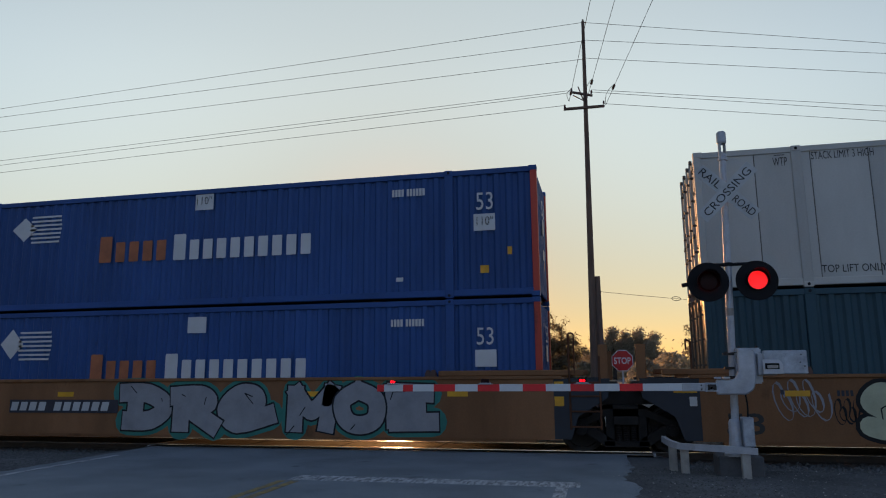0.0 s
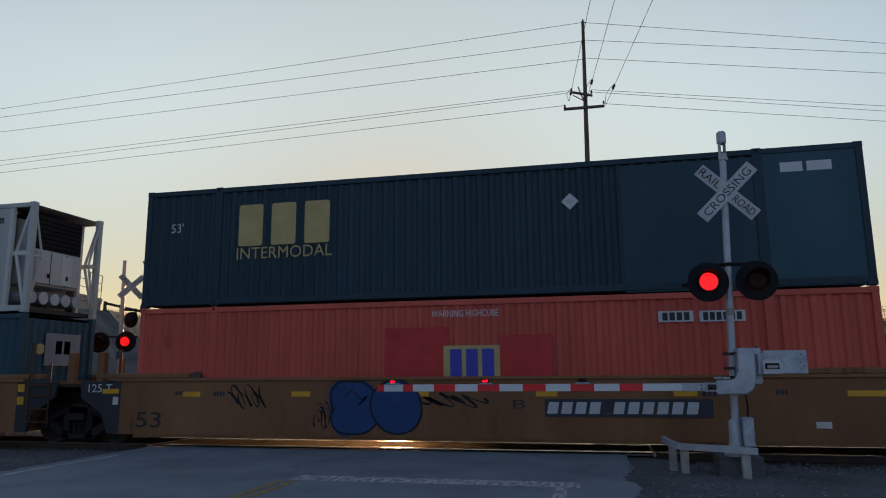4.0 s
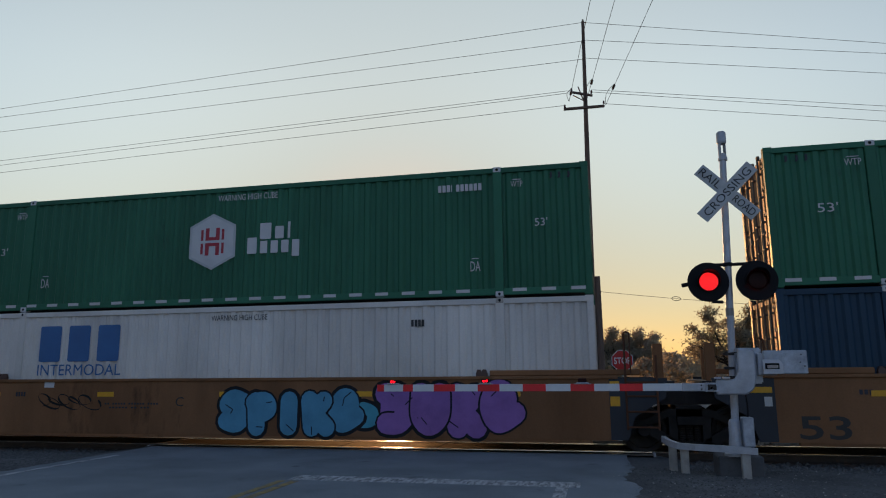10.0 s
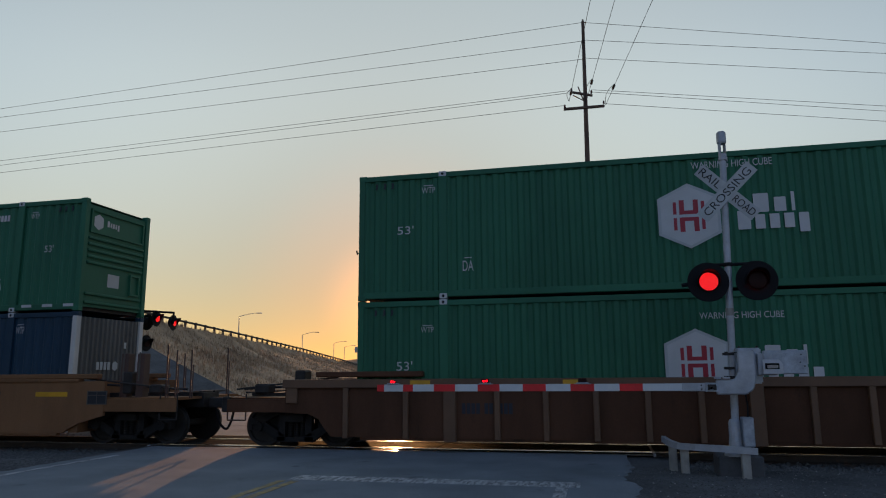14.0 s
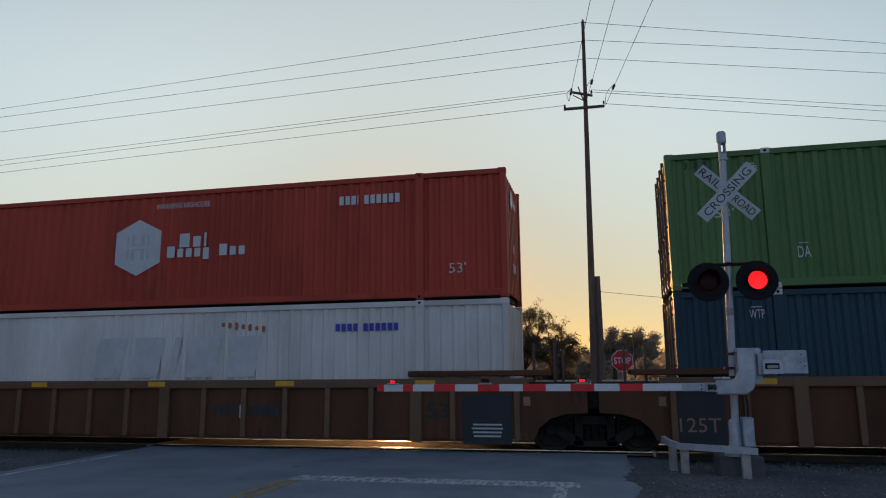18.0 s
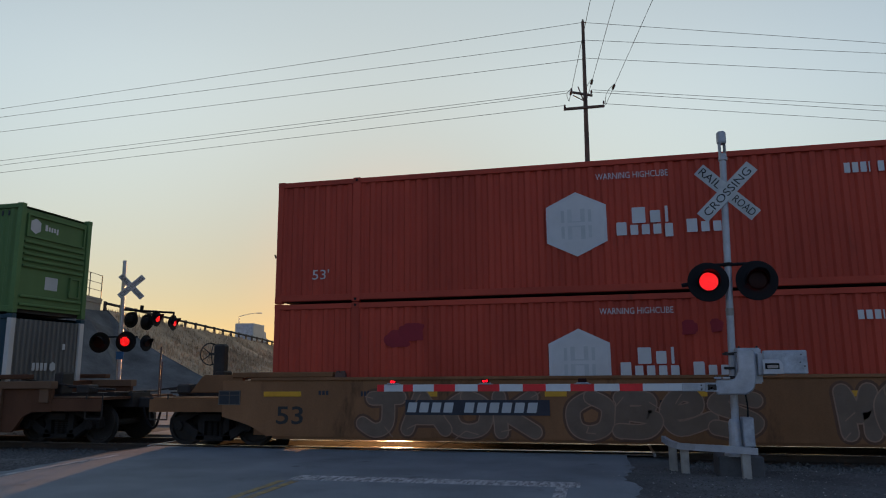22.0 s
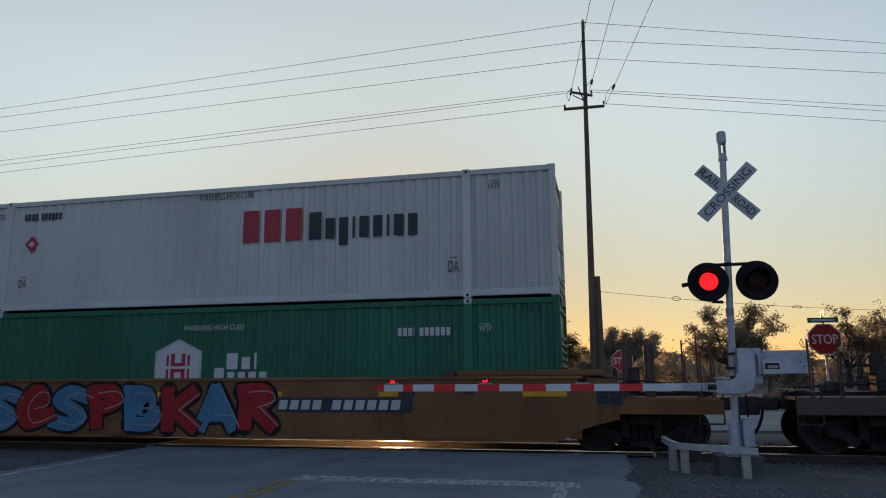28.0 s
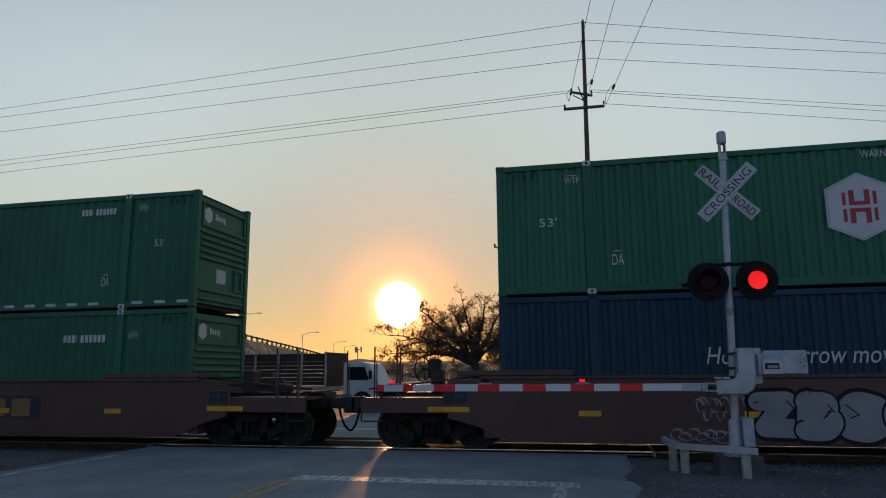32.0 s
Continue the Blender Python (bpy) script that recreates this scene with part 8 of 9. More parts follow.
oak("oak_tree", 10.0, 62.0, (0.3, 1.9), [(-2.7, 3.9, 0.5, -0.6, 0.5), (-2.2, 5.2, 0.4, 0.7, 0.5), (-1.2, 6.0, 0.3, -0.4, 0.5), (0.5, 5.4, 0.2, 1.2, 0.5), (1.9, 6.7, 0.3, -0.5, 0.6), (2.8, 6.2, 0.5, 0.8, 0.5), (3.5, 5.0, 0.6, -0.6, 0.5), (2.4, 4.1, 0.3, 1.2, 0.45), (3.2, 3.5, 0.5, 0.3, 0.4), (-1.8, 3.1, 0.3, 1.2, 0.4), (0.6, 4.3, 0.0, -1.4, 0.5), (1.4, 2.9, 0.2, -1.3, 0.4)], 41,
    "olive green oak with open spreading crown beside the street", M["midleaf"], 0.26, 0.21, 1.45, 0.26, 0.42, 0.72)
oak("oak_tree", 21.4, 70.0, (0.2, 1.8), [(-3.0, 3.6, 0.2, -0.5, 0.5), (-2.0, 4.9, 0.2, -1.4, 0.42), (0.3, 6.4, 0.2, 0.1, 0.58), (2.2, 5.6, 0.1, 0.1, 0.47), (3.4, 4.6, 0.2, 0.6, 0.52), (1.0, 4.6, 0.1, 1.0, 0.58), (-1.2, 3.9, 0.2, -0.3, 0.51), (3.6, 3.2, 0.3, -0.8, 0.4)], 47,
    "olive green oak with ragged crown beside the street", M["midleaf"], 0.22, 0.23, 1.3, 0.32, 0.45, 0.75)
oak("oak_tree", 27.0, 76.0, (0.2, 1.5), [(-3.2, 3.2, 0.2, 0.6, 0.59), (-2.1, 5.0, 0.4, 1.1, 0.41), (-0.3, 6.4, 0.4, -0.7, 0.55), (1.4, 5.2, 0.2, -0.8, 0.43), (3.2, 3.4, 0.1, 0.5, 0.6), (0.8, 4.1, -0.0, 0.5, 0.48), (-1.2, 3.5, 0.4, 0.8, 0.49)], 53,
    "olive green oak with ragged crown beside the street", M["midleaf"], 0.2, 0.25, 1.4, 0.32, 0.5)


def thicket(spots, leafmat, leaf, count, seed, label):
    """Far bushes and trees run together: many leaves heaped in uneven mounds."""
    rng = random.Random(seed)
    vs, fs = [], []
    for _ in range(count):
        cx, cy, w, h = rng.choice(spots)
        a, u = rng.uniform(0, 6.28), math.sqrt(rng.random())
        v = rng.random() ** 0.7
        r = w * u * math.sqrt(max(0.05, 1 - v * v))
        lump = 1 + 0.35 * noise.noise(Vector((cx + math.cos(a) * 3, cy, v * 4)))
        c = Vector((cx + r * math.cos(a) * lump, cy + 0.5 * r * math.sin(a), v * h * lump))
        p = Vector((rng.uniform(-1, 1), rng.uniform(-1, 1), rng.uniform(-1, 1))).normalized()
        q = p.orthogonal().normalized()
        s = leaf * rng.uniform(0.6, 1.4)
        i = len(vs)
        vs += [tuple(c + p * s * 0.5), tuple(c + q * s * 0.35), tuple(c - p * s * 0.5), tuple(c - q * s * 0.35)]
        fs.append((i, i + 1, i + 2, i + 3))
    me = bpy.data.meshes.new("bushes")
    me.from_pydata(vs, [], fs)
    return tagged(place("bushes", me, leafmat, None), label, "bushes", kind="stuff")


rb = random.Random(77)
thicket([(rb.uniform(-12, 32), rb.uniform(140, 165), rb.uniform(3, 5), rb.uniform(3.0, 4.9)) for _ in range(26)], M["farleaf"], 0.7, 26000, 5, "far line of bushes and trees coloured haze-pale")
thicket([(rb.uniform(30, 75), rb.uniform(95, 125), rb.uniform(3, 5), rb.uniform(3.0, 6.0)) for _ in range(18)], M["farleaf"], 0.55, 16000, 6, "far line of bushes and trees coloured haze-pale")
thicket([(rb.uniform(-80, -12), rb.uniform(150, 190), rb.uniform(3, 5), rb.uniform(2.0, 3.6)) for _ in range(26)], M["farleaf"], 0.7, 18000, 9, "far line of bushes and trees coloured haze-pale")
thicket([(rb.uniform(-12.3, -3), rb.uniform(72, 78), rb.uniform(1.2, 2.2), rb.uniform(1.0, 2.0)) for _ in range(14)], M["leaf"], 0.28, 9000, 7, "dark brush growing under the oaks")
thicket([(rb.uniform(4, 42), rb.uniform(84, 104), rb.uniform(2.5, 4.0), rb.uniform(2.5, 4.0)) for _ in range(26)], M["farleaf"], 0.4, 26000, 12, "olive brush coloured haze-pale behind the street trees")
thicket([(rb.uniform(6, 30), rb.uniform(66, 80), rb.uniform(1.5, 2.5), rb.uniform(1.0, 2.2)) for _ in range(14)], M["midleaf"], 0.3, 6000, 8, "dark brush growing under the oaks")



# ---- overpass and its bank ----
PATH = [Vector(p) for p in ((-27.0, 2.0, 7.1), (-29.5, 17.0, 7.1), (-32.0, 31.0, 7.1), (-35.6, 43.7, 7.1))]
RAMP = [Vector(p) for p in ((-35.6, 43.7, 6.3), (-37.0, 56.0, 5.8), (-38.6, 70.0, 5.3), (-43.0, 95.0, 4.6), (-47.0, 120.0, 3.6), (-51.5, 146.0, 2.4), (-60.0, 200.0, 0.4))]


def sweep(bm, path, section):
    """Section of (offset to the left, height) carried along a path."""
    rings = []
    for i, p in enumerate(path):
        t = (path[min(i + 1, len(path) - 1)] - path[max(i - 1, 0)])
        t.z = 0
        t.normalize()
        left = Vector((-t.y, t.x, 0))
        rings.append([bm.verts.new(p + left * a + Vector((0, 0, b))) for a, b in section])
    n = len(section)
    for a, b in zip(rings, rings[1:]):
        for i in range(n):
            bm.faces.new((a[i], a[(i + 1) % n], b[(i + 1) % n], b[i]))
    bm.faces.new(rings[0][::-1])
    bm.faces.new(rings[-1])
    return bm


def overpass():
    root = thing("overpass", T(0, 0, 0), "grey concrete road overpass with mesh fence", "bridge")
    deck = [Vector((-26.6, -250.0, 7.1)), Vector((-26.8, -20.0, 7.1))] + PATH
    part("girder", sweep(bmesh.new(), deck, [(0.06, -0.95), (11.44, -0.95), (11.44, -0.35), (11.5, -0.35), (11.5, -0.1), (0.0, -0.1), (0.0, -0.35), (0.06, -0.35)]), M["concrete"], root)
    pier = cached("pier", lambda: bevelled(box(bmesh.new(), -1.2, 1.2, -0.6, 0.6, -0.3, 5.9), 0.08))
    for i in range(9):
        for x in (-29.5, -35.2):
            place("pier", pier, M["concrete"], root, T(x, -18.0 - 28.0 * i, 0))
    part("parapet", sweep(bmesh.new(), deck, [(-0.05, -0.12), (0.25, -0.12), (0.2, 0.0), (-0.05, 0.0)]), M["concrete"], root)
    part("abutment", sweep(bmesh.new(), [Vector((-35.0, 41.6, 0)), Vector((-35.6, 43.9, 0))], [(0.1, 0), (12, 0), (12, 6.12), (0.1, 6.12)]), M["concrete"], root)
    # sloped paving below the abutment
    bm = bmesh.new()
    a = [bm.verts.new(v) for v in ((-34.62, 40.2, 6.2), (-46.0, 40.2, 6.2), (-46.0, 27.9, 0.06), (-29.3, 27.9, 0.06))]
    b = [bm.verts.new(v.co + Vector((0.05, 0.6, -0.3))) for v in a]
    bm.faces.new(a)
    bm.faces.new(b[::-1])
    for i in range(4):
        bm.faces.new((a[i], b[i], b[(i + 1) % 4], a[(i + 1) % 4]))
    part("slope_paving", bm, M["concrete"], root, "pale concrete slope paving")
    # fence
    total = sum((q - p).length for p, q in zip(PATH, PATH[1:]))
    pts = []
    n = 22
    for i in range(n + 1):
        d = total * i / n
        for p, q in zip(PATH, PATH[1:]):
            ln = (q - p).length
            if d <= ln + 1e-6:
                pts.append(p.lerp(q, d / ln))
                break
            d -= ln
    post = cached("fence_post", lambda: tube(bmesh.new(), (0, 0, 0), (0, 0, 1.75), 0.035, n=6))
    for p in pts:
        place("fence_post", post, M["lockrod"], root, T(p.x - 0.1, p.y, p.z))
    for z in (0.05, 0.6, 1.15, 1.73):
        bm = bmesh.new()
        for p, q in zip(pts, pts[1:]):
            tube(bm, p + Vector((-0.1, 0, z)), q + Vector((-0.1, 0, z)), 0.022, n=5)
        part("fence_rail", bm, M["lockrod"], root)
    return root


overpass()


def ramp_bank():
    bm = bmesh.new()
    pts = []
    fine = []
    for p, q in zip(RAMP, RAMP[1:]):
        for i in range(6):
            fine.append(p.lerp(q, i / 6))
    fine.append(RAMP[-1])
    rows = []
    for i, p in enumerate(fine):
        h = p.z
        row = []
        for u, zz in ((-30, -0.2), (-14, h), (0.0, h), (0.6, h), (2.0, h * 0.8), (5, h * 0.55), (8.5, h * 0.28), (12.5, 0.06), (16, -0.2)):
            j = 0.35 * noise.noise(Vector((p.x + u, p.y, 3)) * 0.3) if 0.6 < u < 13 else 0
            row.append(bm.verts.new((p.x + u * (1 if u < 0 else 1.0), p.y - u * 0.12, zz + j)))
        rows.append(row)
    for a, b in zip(rows, rows[1:]):
        for i in range(len(a) - 1):
            bm.faces.new((a[i], a[i + 1], b[i + 1], b[i]))
    # rounded nose of bare earth round the abutment
    be = bmesh.new()
    foot = [be.verts.new(v.co + Vector((0, 0.02, -0.02))) for v in rows[0]]
    rows = [[be.verts.new(v) for v in ((-66, 43.9, -0.2), (-49.8, 44.2, 6.2), (-35.6, 43.7, 6.2), (-35.0, 43.6, 6.2), (-33.6, 42.6, 4.8), (-31.6, 40.4, 3.1), (-29.4, 37.2, 1.3), (-27.5, 33.5, 0.0), (-26.5, 31.0, -0.25))]]
    rows.insert(0, [be.verts.new(v) for v in ((-64, 40.0, -0.2), (-48, 40.0, 5.9), (-38, 40.0, 6.0), (-34.5, 40.0, 6.1), (-33.2, 39.8, 5.2), (-31.2, 39.0, 3.5), (-29.4, 38.0, 1.8), (-27.6, 36.5, 0.3), (-26.3, 35.5, -0.25))])
    rows.insert(0, [be.verts.new(v) for v in ((-62, 33.0, -0.3), (-48, 34.0, 2.85), (-36, 34.0, 2.9), (-32.0, 34.0, 3.05), (-30.5, 33.8, 2.3), (-29.3, 33.5, 1.5), (-28.3, 33.0, 0.8), (-27.4, 32.4, 0.2), (-26.4, 32.0, -0.25))])
    rows.insert(0, [be.verts.new(v) for v in ((-60, 27.0, -0.3), (-48, 27.5, -0.3), (-34, 28.0, -0.25), (-29.4, 28.0, 0.05), (-28.8, 28.0, -0.1), (-28.2, 28.0, -0.2), (-27.6, 28.0, -0.3), (-27.0, 27.8, -0.3), (-26.5, 27.5, -0.3))])
    rows.append(foot)
    for a, b in zip(rows, rows[1:]):
        for i in range(len(a) - 1):
            be.faces.new((a[i], a[i + 1], b[i + 1], b[i]))
    tagged(part("bank_nose", be, M["dirt"], None), "bare grey-brown earth slope beside the abutment", "bank", kind="structure")
    ob = part("bank", bm, M["drygrass"], None)
    return tagged(ob, "dry brown grass bank rising to the overpass", "bank", kind="structure")


ramp_bank()


def bank_grass():
    rng = random.Random(8)
    vs, fs = [], []
    for _ in range(16000):
        i = rng.randrange(len(RAMP) - 2)
        p = RAMP[i].lerp(RAMP[i + 1], rng.random())
        u = rng.uniform(0.2, 13)
        z = float(np.interp(u, (0, 0.6, 2, 5, 8.5, 12.5), (p.z, p.z, p.z * 0.8, p.z * 0.55, p.z * 0.28, 0.06))) - 0.05
        x, y = p.x + u, p.y - u * 0.12
        h, a, w = rng.uniform(0.15, 0.45), rng.uniform(0, 3.14), rng.uniform(0.03, 0.09)
        k = len(vs)
        dx, dy = math.cos(a) * w, math.sin(a) * w
        vs += [(x - dx, y - dy, z - 0.1), (x + dx, y + dy, z - 0.1), (x + rng.uniform(-0.12, 0.12), y + rng.uniform(-0.12, 0.12), z + h)]
        fs.append((k, k + 1, k + 2))
    me = bpy.data.meshes.new("grass")
    me.from_pydata(vs, [], fs)
    return tagged(place("grass", me, M["drygrass"], None), "tufts of dry golden grass on the bank", "grass", kind="stuff")


bank_grass()


def guard_rail():
    root = thing("guard_rail", T(0, 0, 0), "steel guard rail on posts along the bank", "guard rail")
    line = []
    for p, q in zip(RAMP[:-1], RAMP[1:]):
        n = max(2, int((q - p).length / 1.9))
        line += [p.lerp(q, i / n) for i in range(n)]
    post = cached("rail_post", lambda: box(bmesh.new(), -0.08, 0.08, -0.08, 0.08, -0.2, 0.75))
    for p in line:
        place("rail_post", post, M["pole"], root, T(p.x + 0.3, p.y, p.z - 0.1))
    bm = bmesh.new()
    for p, q in zip(line, line[1:]):
        tube(bm, p + Vector((0.35, 0, 0.5)), q + Vector((0.35, 0, 0.5)), 0.10, n=6)
    part("beam", bm, M["iron"], root)
    return root


guard_rail()


def ramp_car():
    """A small car that drives down the ramp behind the guard rail."""
    root = thing("car", T(-38, 62, 5.5), "pale hatchback car driving along the overpass ramp", "car")
    side = [(-2.0, 0.25), (2.0, 0.25), (2.05, 0.6), (1.9, 0.82), (0.9, 0.92), (-1.75, 0.95), (-2.05, 0.7)]
    part("body", bevelled(prism(bmesh.new(), side, -0.82, 0.82), 0.06, 2), M["hub"], root)
    part("cabin", bevelled(prism(bmesh.new(), [(0.95, 0.9), (0.35, 1.42), (-1.35, 1.45), (-1.85, 0.92)], -0.72, 0.72), 0.06, 2), M["black"], root, "dark glazed cabin")
    part("roof", bevelled(box(bmesh.new(), -1.3, 0.3, -0.68, 0.68, 1.43, 1.48), 0.02), M["hub"], root)
    for x in (-1.25, 1.25):
        for y in (-0.78, 0.78):
            part("wheel", tube(bmesh.new(), (x, y - 0.1, 0.31), (x, y + 0.1, 0.31), 0.31, n=14), M["iron"], root)
    return root


def box_truck():
    """A delivery truck with a tall plain box, driving down the ramp."""
    root = thing("box_truck", T(-26, -240, 7.1), "grey box truck driving along the overpass ramp", "truck")
    part("cargo_box", bevelled(box(bmesh.new(), -3.4, 0.9, -1.15, 1.15, 0.85, 2.95), 0.03), M["hubgrey"], root, "plain grey cargo box")
    part("cab", bevelled(prism(bmesh.new(), [(1.0, 0.5), (2.9, 0.5), (2.95, 1.2), (2.5, 1.4), (2.15, 2.15), (1.0, 2.2)], -1.0, 1.0), 0.06, 2), M["hub"], root)
    part("windscreen", bevelled(prism(bmesh.new(), [(2.5, 1.42), (2.54, 1.44), (2.22, 2.08), (2.18, 2.06)], -0.85, 0.85), 0.004), M["black"], root)
    part("chassis", box(bmesh.new(), -3.3, 2.7, -0.45, 0.45, 0.5, 0.85), M["iron"], root)
    part("rear_door", bevelled(box(bmesh.new(), -3.43, -3.4, -1.0, 1.0, 0.95, 2.8), 0.01), M["galv"], root)
    for x in (-2.2, 2.0):
        for y in (-0.95, 0.95):
            part("wheel", tube(bmesh.new(), (x, y - 0.13, 0.42), (x, y + 0.13, 0.42), 0.42, n=16), M["iron"], root)
    return root


BOX_TRUCK = box_truck()
CAR = ramp_car()


def street_lamp(x, y, h, arm):
    root = thing("street_lamp", T(x, y, -0.2), "tall thin grey street lamp with curved arm", "street lamp", "street lamps by the overpass")
    part("pole", tube(bmesh.new(), (0, 0, 0), (0, 0, h - 0.5), 0.11, 0.07, 8), M["galv"], root)
    bm = bmesh.new()
    prev = Vector((0, 0, h - 0.5))
    for i in range(1, 7):
        u = i / 6
        q = Vector((arm * u, 0, h - 0.5 + 0.5 * math.sin(u * 1.57)))
        tube(bm, prev, q, 0.05, n=6)
        prev = q
    part("arm", bm, M["galv"], root)
    part("head", bevelled(box(bmesh.new(), arm - 0.1, arm + 0.7, -0.15, 0.15, h - 0.1, h + 0.04), 0.03), M["galv"], root)
    return root


for x, y, h, arm in ((-56.2, 100.3, 11.3, 3.2), (-63.6, 140.8, 10.6, 3.1), (-72.2, 180.6, 10.4, 3.0), (-84.0, 219.5, 10.8, 3.2)):
    street_lamp(x, y, h, arm)


def far_hills():
    bm = bmesh.new()
    rows = []
    for i in range(81):
        x = -1500 + i * 37.5
        h = 10 + 16 * (noise.noise(Vector((x * 0.004, 2.0, 0))) + 0.5) + 5 * noise.noise(Vector((x * 0.02, 5.0, 0)))
        h = max(4, h) * (1.0 if x < 100 else 0.75)
        rows.append([bm.verts.new((x, 900, -1)), bm.verts.new((x, 960, h * 0.6)), bm.verts.new((x, 1050, h)), bm.verts.new((x, 1300, -1))])
    for a, b in zip(rows, rows[1:]):
        for i in range(3):
            bm.faces.new((a[i], b[i], b[i + 1], a[i + 1]))
    return tagged(part("far_hills", bm, M["hill"], None, smooth=True), "low hazy hills on the horizon", "hills", kind="structure")


far_hills()


def mast_tower(x, y, h):
    root = thing("radio_mast", T(x, y, -0.2), "distant radio mast with panel antennas", "radio mast")
    part("pole", tube(bmesh.new(), (0, 0, 0), (0, 0, h), 0.45, 0.3, 8), M["galv"], root)
    for k in range(3):
        a = k * 2.1
        part("antenna", box(bmesh.new(), math.cos(a) * 2.2 - 0.4, math.cos(a) * 2.2 + 0.4, math.sin(a) - 0.3, math.sin(a) + 0.3, h - 3.0, h + 0.5), M["galv"], root)
    part("ring", tube(bmesh.new(), (-2.2, 0, h - 1.2), (2.2, 0, h - 1.2), 0.2, n=6), M["galv"], root)


mast_tower(-145.4, 402.5, 17.0)


def flatbed_truck():
    """White cab with a slatted stake body, driving along the cross street."""
    root = thing("stake_truck", T(0, 27.0, 0.0), "white-cabbed truck with dark slatted stake body", "truck")
    cab = bevelled(prism(bmesh.new(), [(1.75, 0.55), (3.35, 0.55), (3.4, 1.1), (3.25, 1.3), (2.85, 2.02), (2.55, 2.1), (1.75, 2.1)], -1.0, 1.0), 0.05, 2)
    c = part("cab", cab, M["reefer"], root, "white painted cab")
    for s in (-1, 1):
        part("side_window", prism(bmesh.new(), [(1.95, 1.35), (2.9, 1.35), (2.7, 1.9), (1.95, 1.9)], s * 1.003 - 0.004, s * 1.003 + 0.004), M["black"], c)
        part("mirror", bevelled(box(bmesh.new(), 2.95, 3.05, s * 1.15 - 0.08, s * 1.15 + 0.08, 1.4, 1.75), 0.02), M["black"], c)
    part("chassis", box(bmesh.new(), -4.4, 3.2, -0.45, 0.45, 0.55, 0.75), M["iron"], root)
    part("bed", bevelled(box(bmesh.new(), -4.5, 1.05, -1.2, 1.2, 0.95, 1.1), 0.02), M["timber"], root)
    for s in (-1, 1):
        for k in range(8):
            part("slat", box(bmesh.new(), -4.5, 1.05, s * 1.17 - 0.02, s * 1.17 + 0.02, 1.16 + k * 0.17, 1.28 + k * 0.17), M["bark"], root)
        for k in range(6):
            part("stake", box(bmesh.new(), -4.4 + k * 1.08, -4.32 + k * 1.08, s * 1.22 - 0.03, s * 1.22 + 0.03, 1.0, 2.55), M["timber"], root)
    part("front_board", box(bmesh.new(), 0.98, 1.05, -1.2, 1.2, 1.1, 2.53), M["bark"], root)
    for x in (-3.2, 2.6):
        for s in (-1, 1):
            part("wheel", lathe(bmesh.new(), [(0.2, -0.14), (0.42, -0.14), (0.45, -0.08), (0.45, 0.08), (0.42, 0.14), (0.2, 0.14)], 18, "y"), M["black"], root, m=T(x, s * 0.95, 0.45))
    return root


TRUCK = flatbed_truck()
wire("cable", (-0.25, 32.72, 18.72), (-74.61, 37.64, 18.68), 0.0, 0.011)
wire("cable", (-0.29, 32.88, 17.81), (-73.03, 36.18, 17.81), 0.0, 0.011)
wire("cable", (-0.34, 32.98, 16.90), (-73.16, 36.48, 16.92), 0.0, 0.011)
wire("cable", (-1.10, 33.18, 15.40), (-74.16, 38.40, 15.40), 0.0, 0.011)
wire("cable", (-1.10, 33.11, 15.25), (-75.02, 39.37, 15.27), 0.0, 0.011)
wire("cable", (-1.30, 33.32, 14.70), (-74.44, 38.92, 14.72), 0.0, 0.011)
wire("cable", (-0.25, 32.72, 18.72), (46.79, 51.11, 18.69), 0.0, 0.011)
wire("cable", (-0.29, 32.77, 17.81), (45.79, 48.76, 17.84), 0.0, 0.011)
wire("cable", (-0.33, 32.87, 16.91), (46.05, 49.88, 16.91), 0.0, 0.011)
wire("cable", (0.03, 33.34, 15.40), (45.69, 51.40, 15.40), 0.0, 0.011)
wire("cable", (0.03, 33.26, 15.25), (46.11, 52.82, 15.28), 0.0, 0.011)
wire("cable", (0.68, 33.61, 14.71), (44.66, 52.24, 14.71), 0.0, 0.011)
wire("cable", (-1.08, 32.99, 14.76), (3.28, -1.07, 14.76), 0.0, 0.011)
wire("cable", (-0.27, 33.33, 14.75), (4.23, -1.27, 14.75), 0.0, 0.011)
wire("cable", (0.68, 33.77, 14.71), (6.51, -1.47, 14.71), 0.0, 0.011)
low_cable = wire("cable", (-0.186, 34.38, 5.464), (29.40, 52.63, 5.40), 0.5, 0.011, "low overhead cable with a splice case and slack loops")


def cable_fittings():
    """A tied slack loop, a black splice case and a small dead-end clamp on the low cable."""
    p0, p1 = Vector((-0.186, 34.38, 5.464)), Vector((29.40, 52.63, 5.40))
    run = (p1 - p0).normalized()

    def at(u):
        return p0.lerp(p1, u) - Vector((0, 0, 2.0 * u * (1 - u)))
    for u, half, high in ((LOOP_AT[0], 0.27, 0.10), (LOOP_AT[2], 0.34, 0.06)):
        c = at(u)
        bm = bent(bmesh.new(), [c + run * half * math.cos(a) + Vector((0, 0, high * math.sin(a))) for a in [2 * math.pi * k / 14 for k in range(14)]], 0.016, 5, True)
        part("cable_loop", bm, M["wire"], low_cable)
    c = at(LOOP_AT[1])
    part("splice_case", tube(bmesh.new(), c - run * 0.32, c + run * 0.32, 0.085, n=10), M["black"], low_cable, "black splice case")


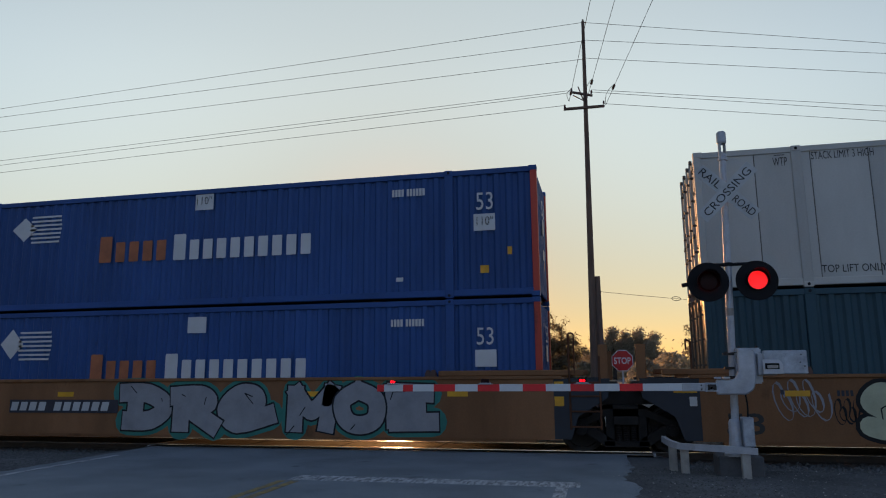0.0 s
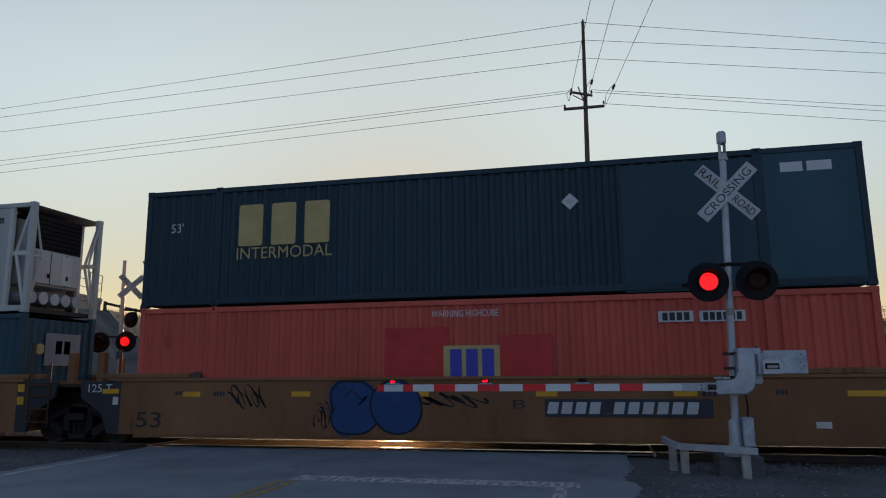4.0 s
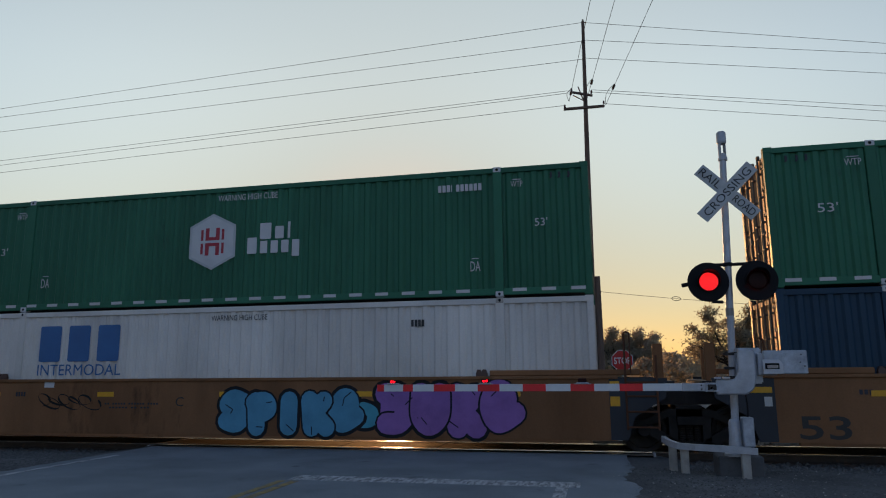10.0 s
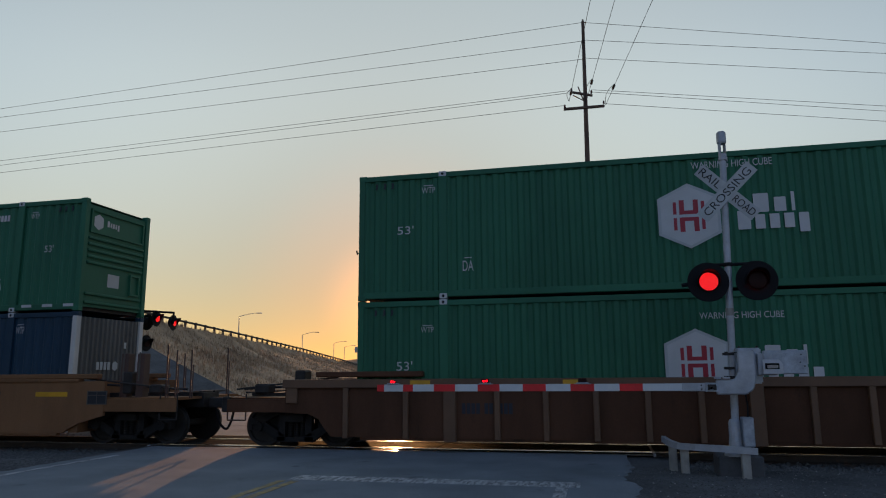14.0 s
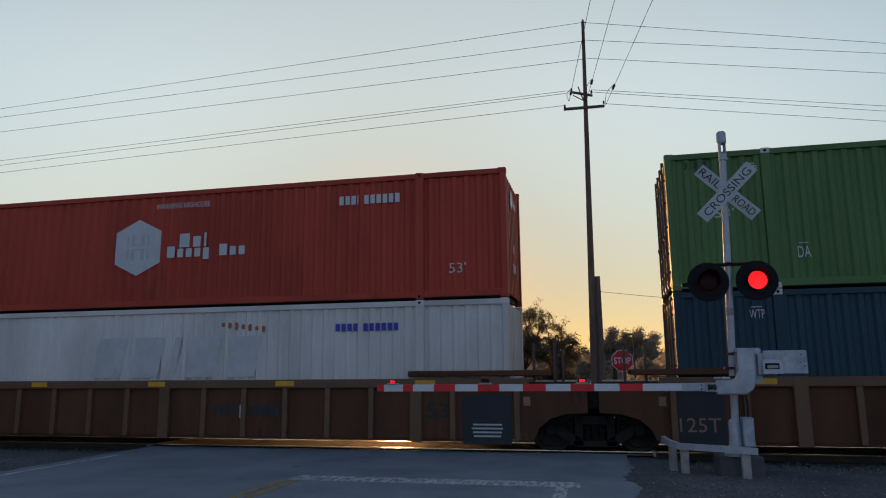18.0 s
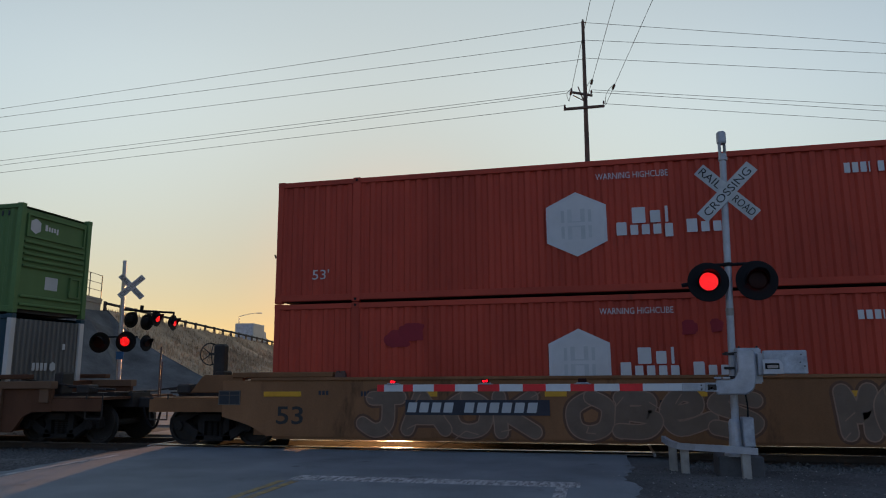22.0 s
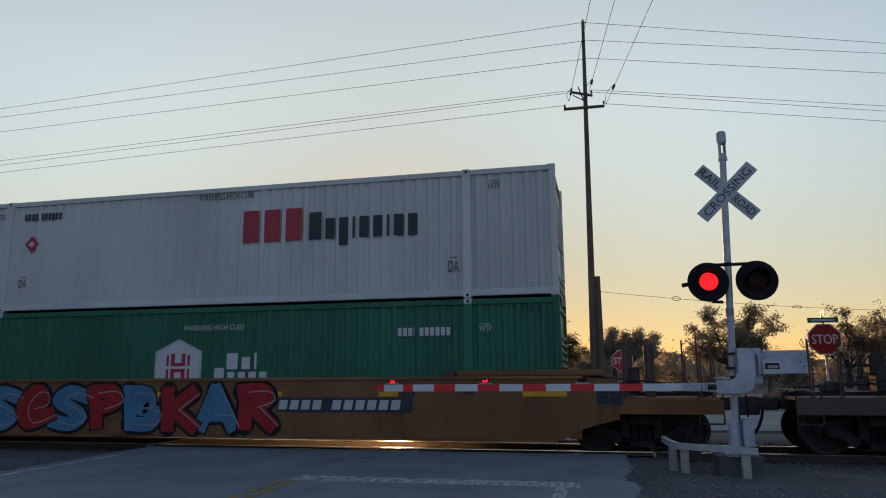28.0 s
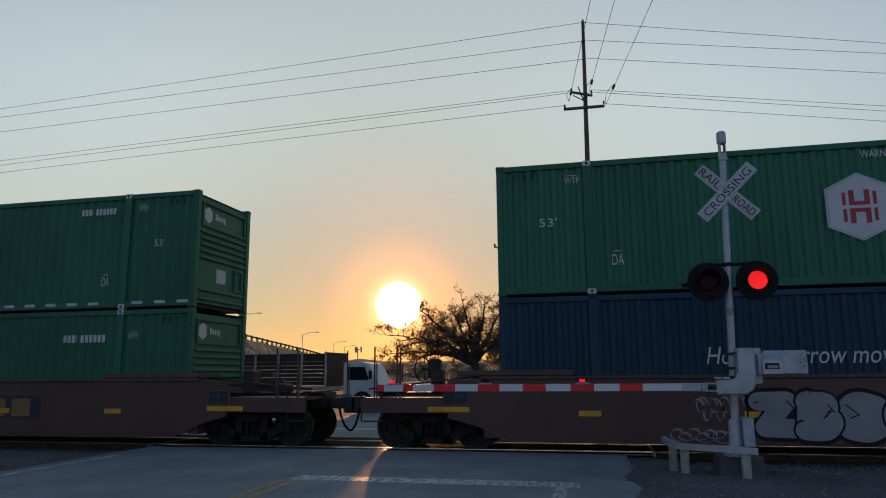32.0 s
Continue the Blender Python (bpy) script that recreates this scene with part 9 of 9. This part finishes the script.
LOOP_AT = (0.132, 0.205, 0.356)
cable_fittings()



build_train()


def motions():
    for ob in MOVING:
        z = ob.location.z
        walk(ob, [(t, T(ob["x0"] - s, YC, z)) for t, s in S_ROWS])
    ts, ss = [r[0] for r in S_ROWS], [r[1] for r in S_ROWS]
    lead = WHEELS[0]
    walk(lead, [(i / 15, Matrix.Rotation(-float(np.interp(i / 15, ts, ss)) / 0.457, 4, "Y")) for i in range(481)])
    act = lead.animation_data
    for w in WHEELS[1:]:
        w.rotation_mode = "QUATERNION"
        ad = w.animation_data_create()
        ad.action = act.action
        ad.action_slot = act.action_slot
    for ob, right_side in FLASH:
        walk(ob, flash_rows(right_side, ob.matrix_basis.copy()))
    walk(TRUCK, [(t, T(-12.5 + 14.0 * (t - 32.0), 29.0, 0.0)) for t in (0.0, 8.0, 16.0, 24.0, 28.0, 30.0, 31.0, 31.5, 32.0)])
    rows = []
    for t, a, b in zip((0.0, 0.42, 1.05, 2.3, 3.6, 5.0, 8.0), RAMP, RAMP[1:] + [RAMP[-1] * 2 - RAMP[-2]]):
        rows.append((t, pose(a.x - 3.2, a.y, a.z - 0.1, 0, 0, math.degrees(math.atan2(b.y - a.y, b.x - a.x)))))
    walk(CAR, rows + [(9.5, pose(-80.0, 262.0, -0.09, 0, 0, 103)), (32.0, pose(-230.0, 900.0, -0.1, 0, 0, 103))])

    rows = [(0.0, pose(-30.6, -240.0, 7.0, 0, 0, 90)), (17.3, pose(-30.2, 2.0, 7.0, 0, 0, 95))]
    for t, a, b in zip((18.2, 19.0, 19.75, 20.47, 21.29, 22.76, 24.2, 25.7, 28.9), PATH[1:3] + RAMP, PATH[2:] + RAMP[1:] + [RAMP[-1] * 2 - RAMP[-2]]):
        rows.append((t, pose(a.x - 3.2, a.y, a.z - 0.1, 0, 0, math.degrees(math.atan2(b.y - a.y, b.x - a.x)))))
    walk(BOX_TRUCK, rows + [(32.0, pose(-75.0, 255.0, -0.1, 0, 0, 100))])


motions()
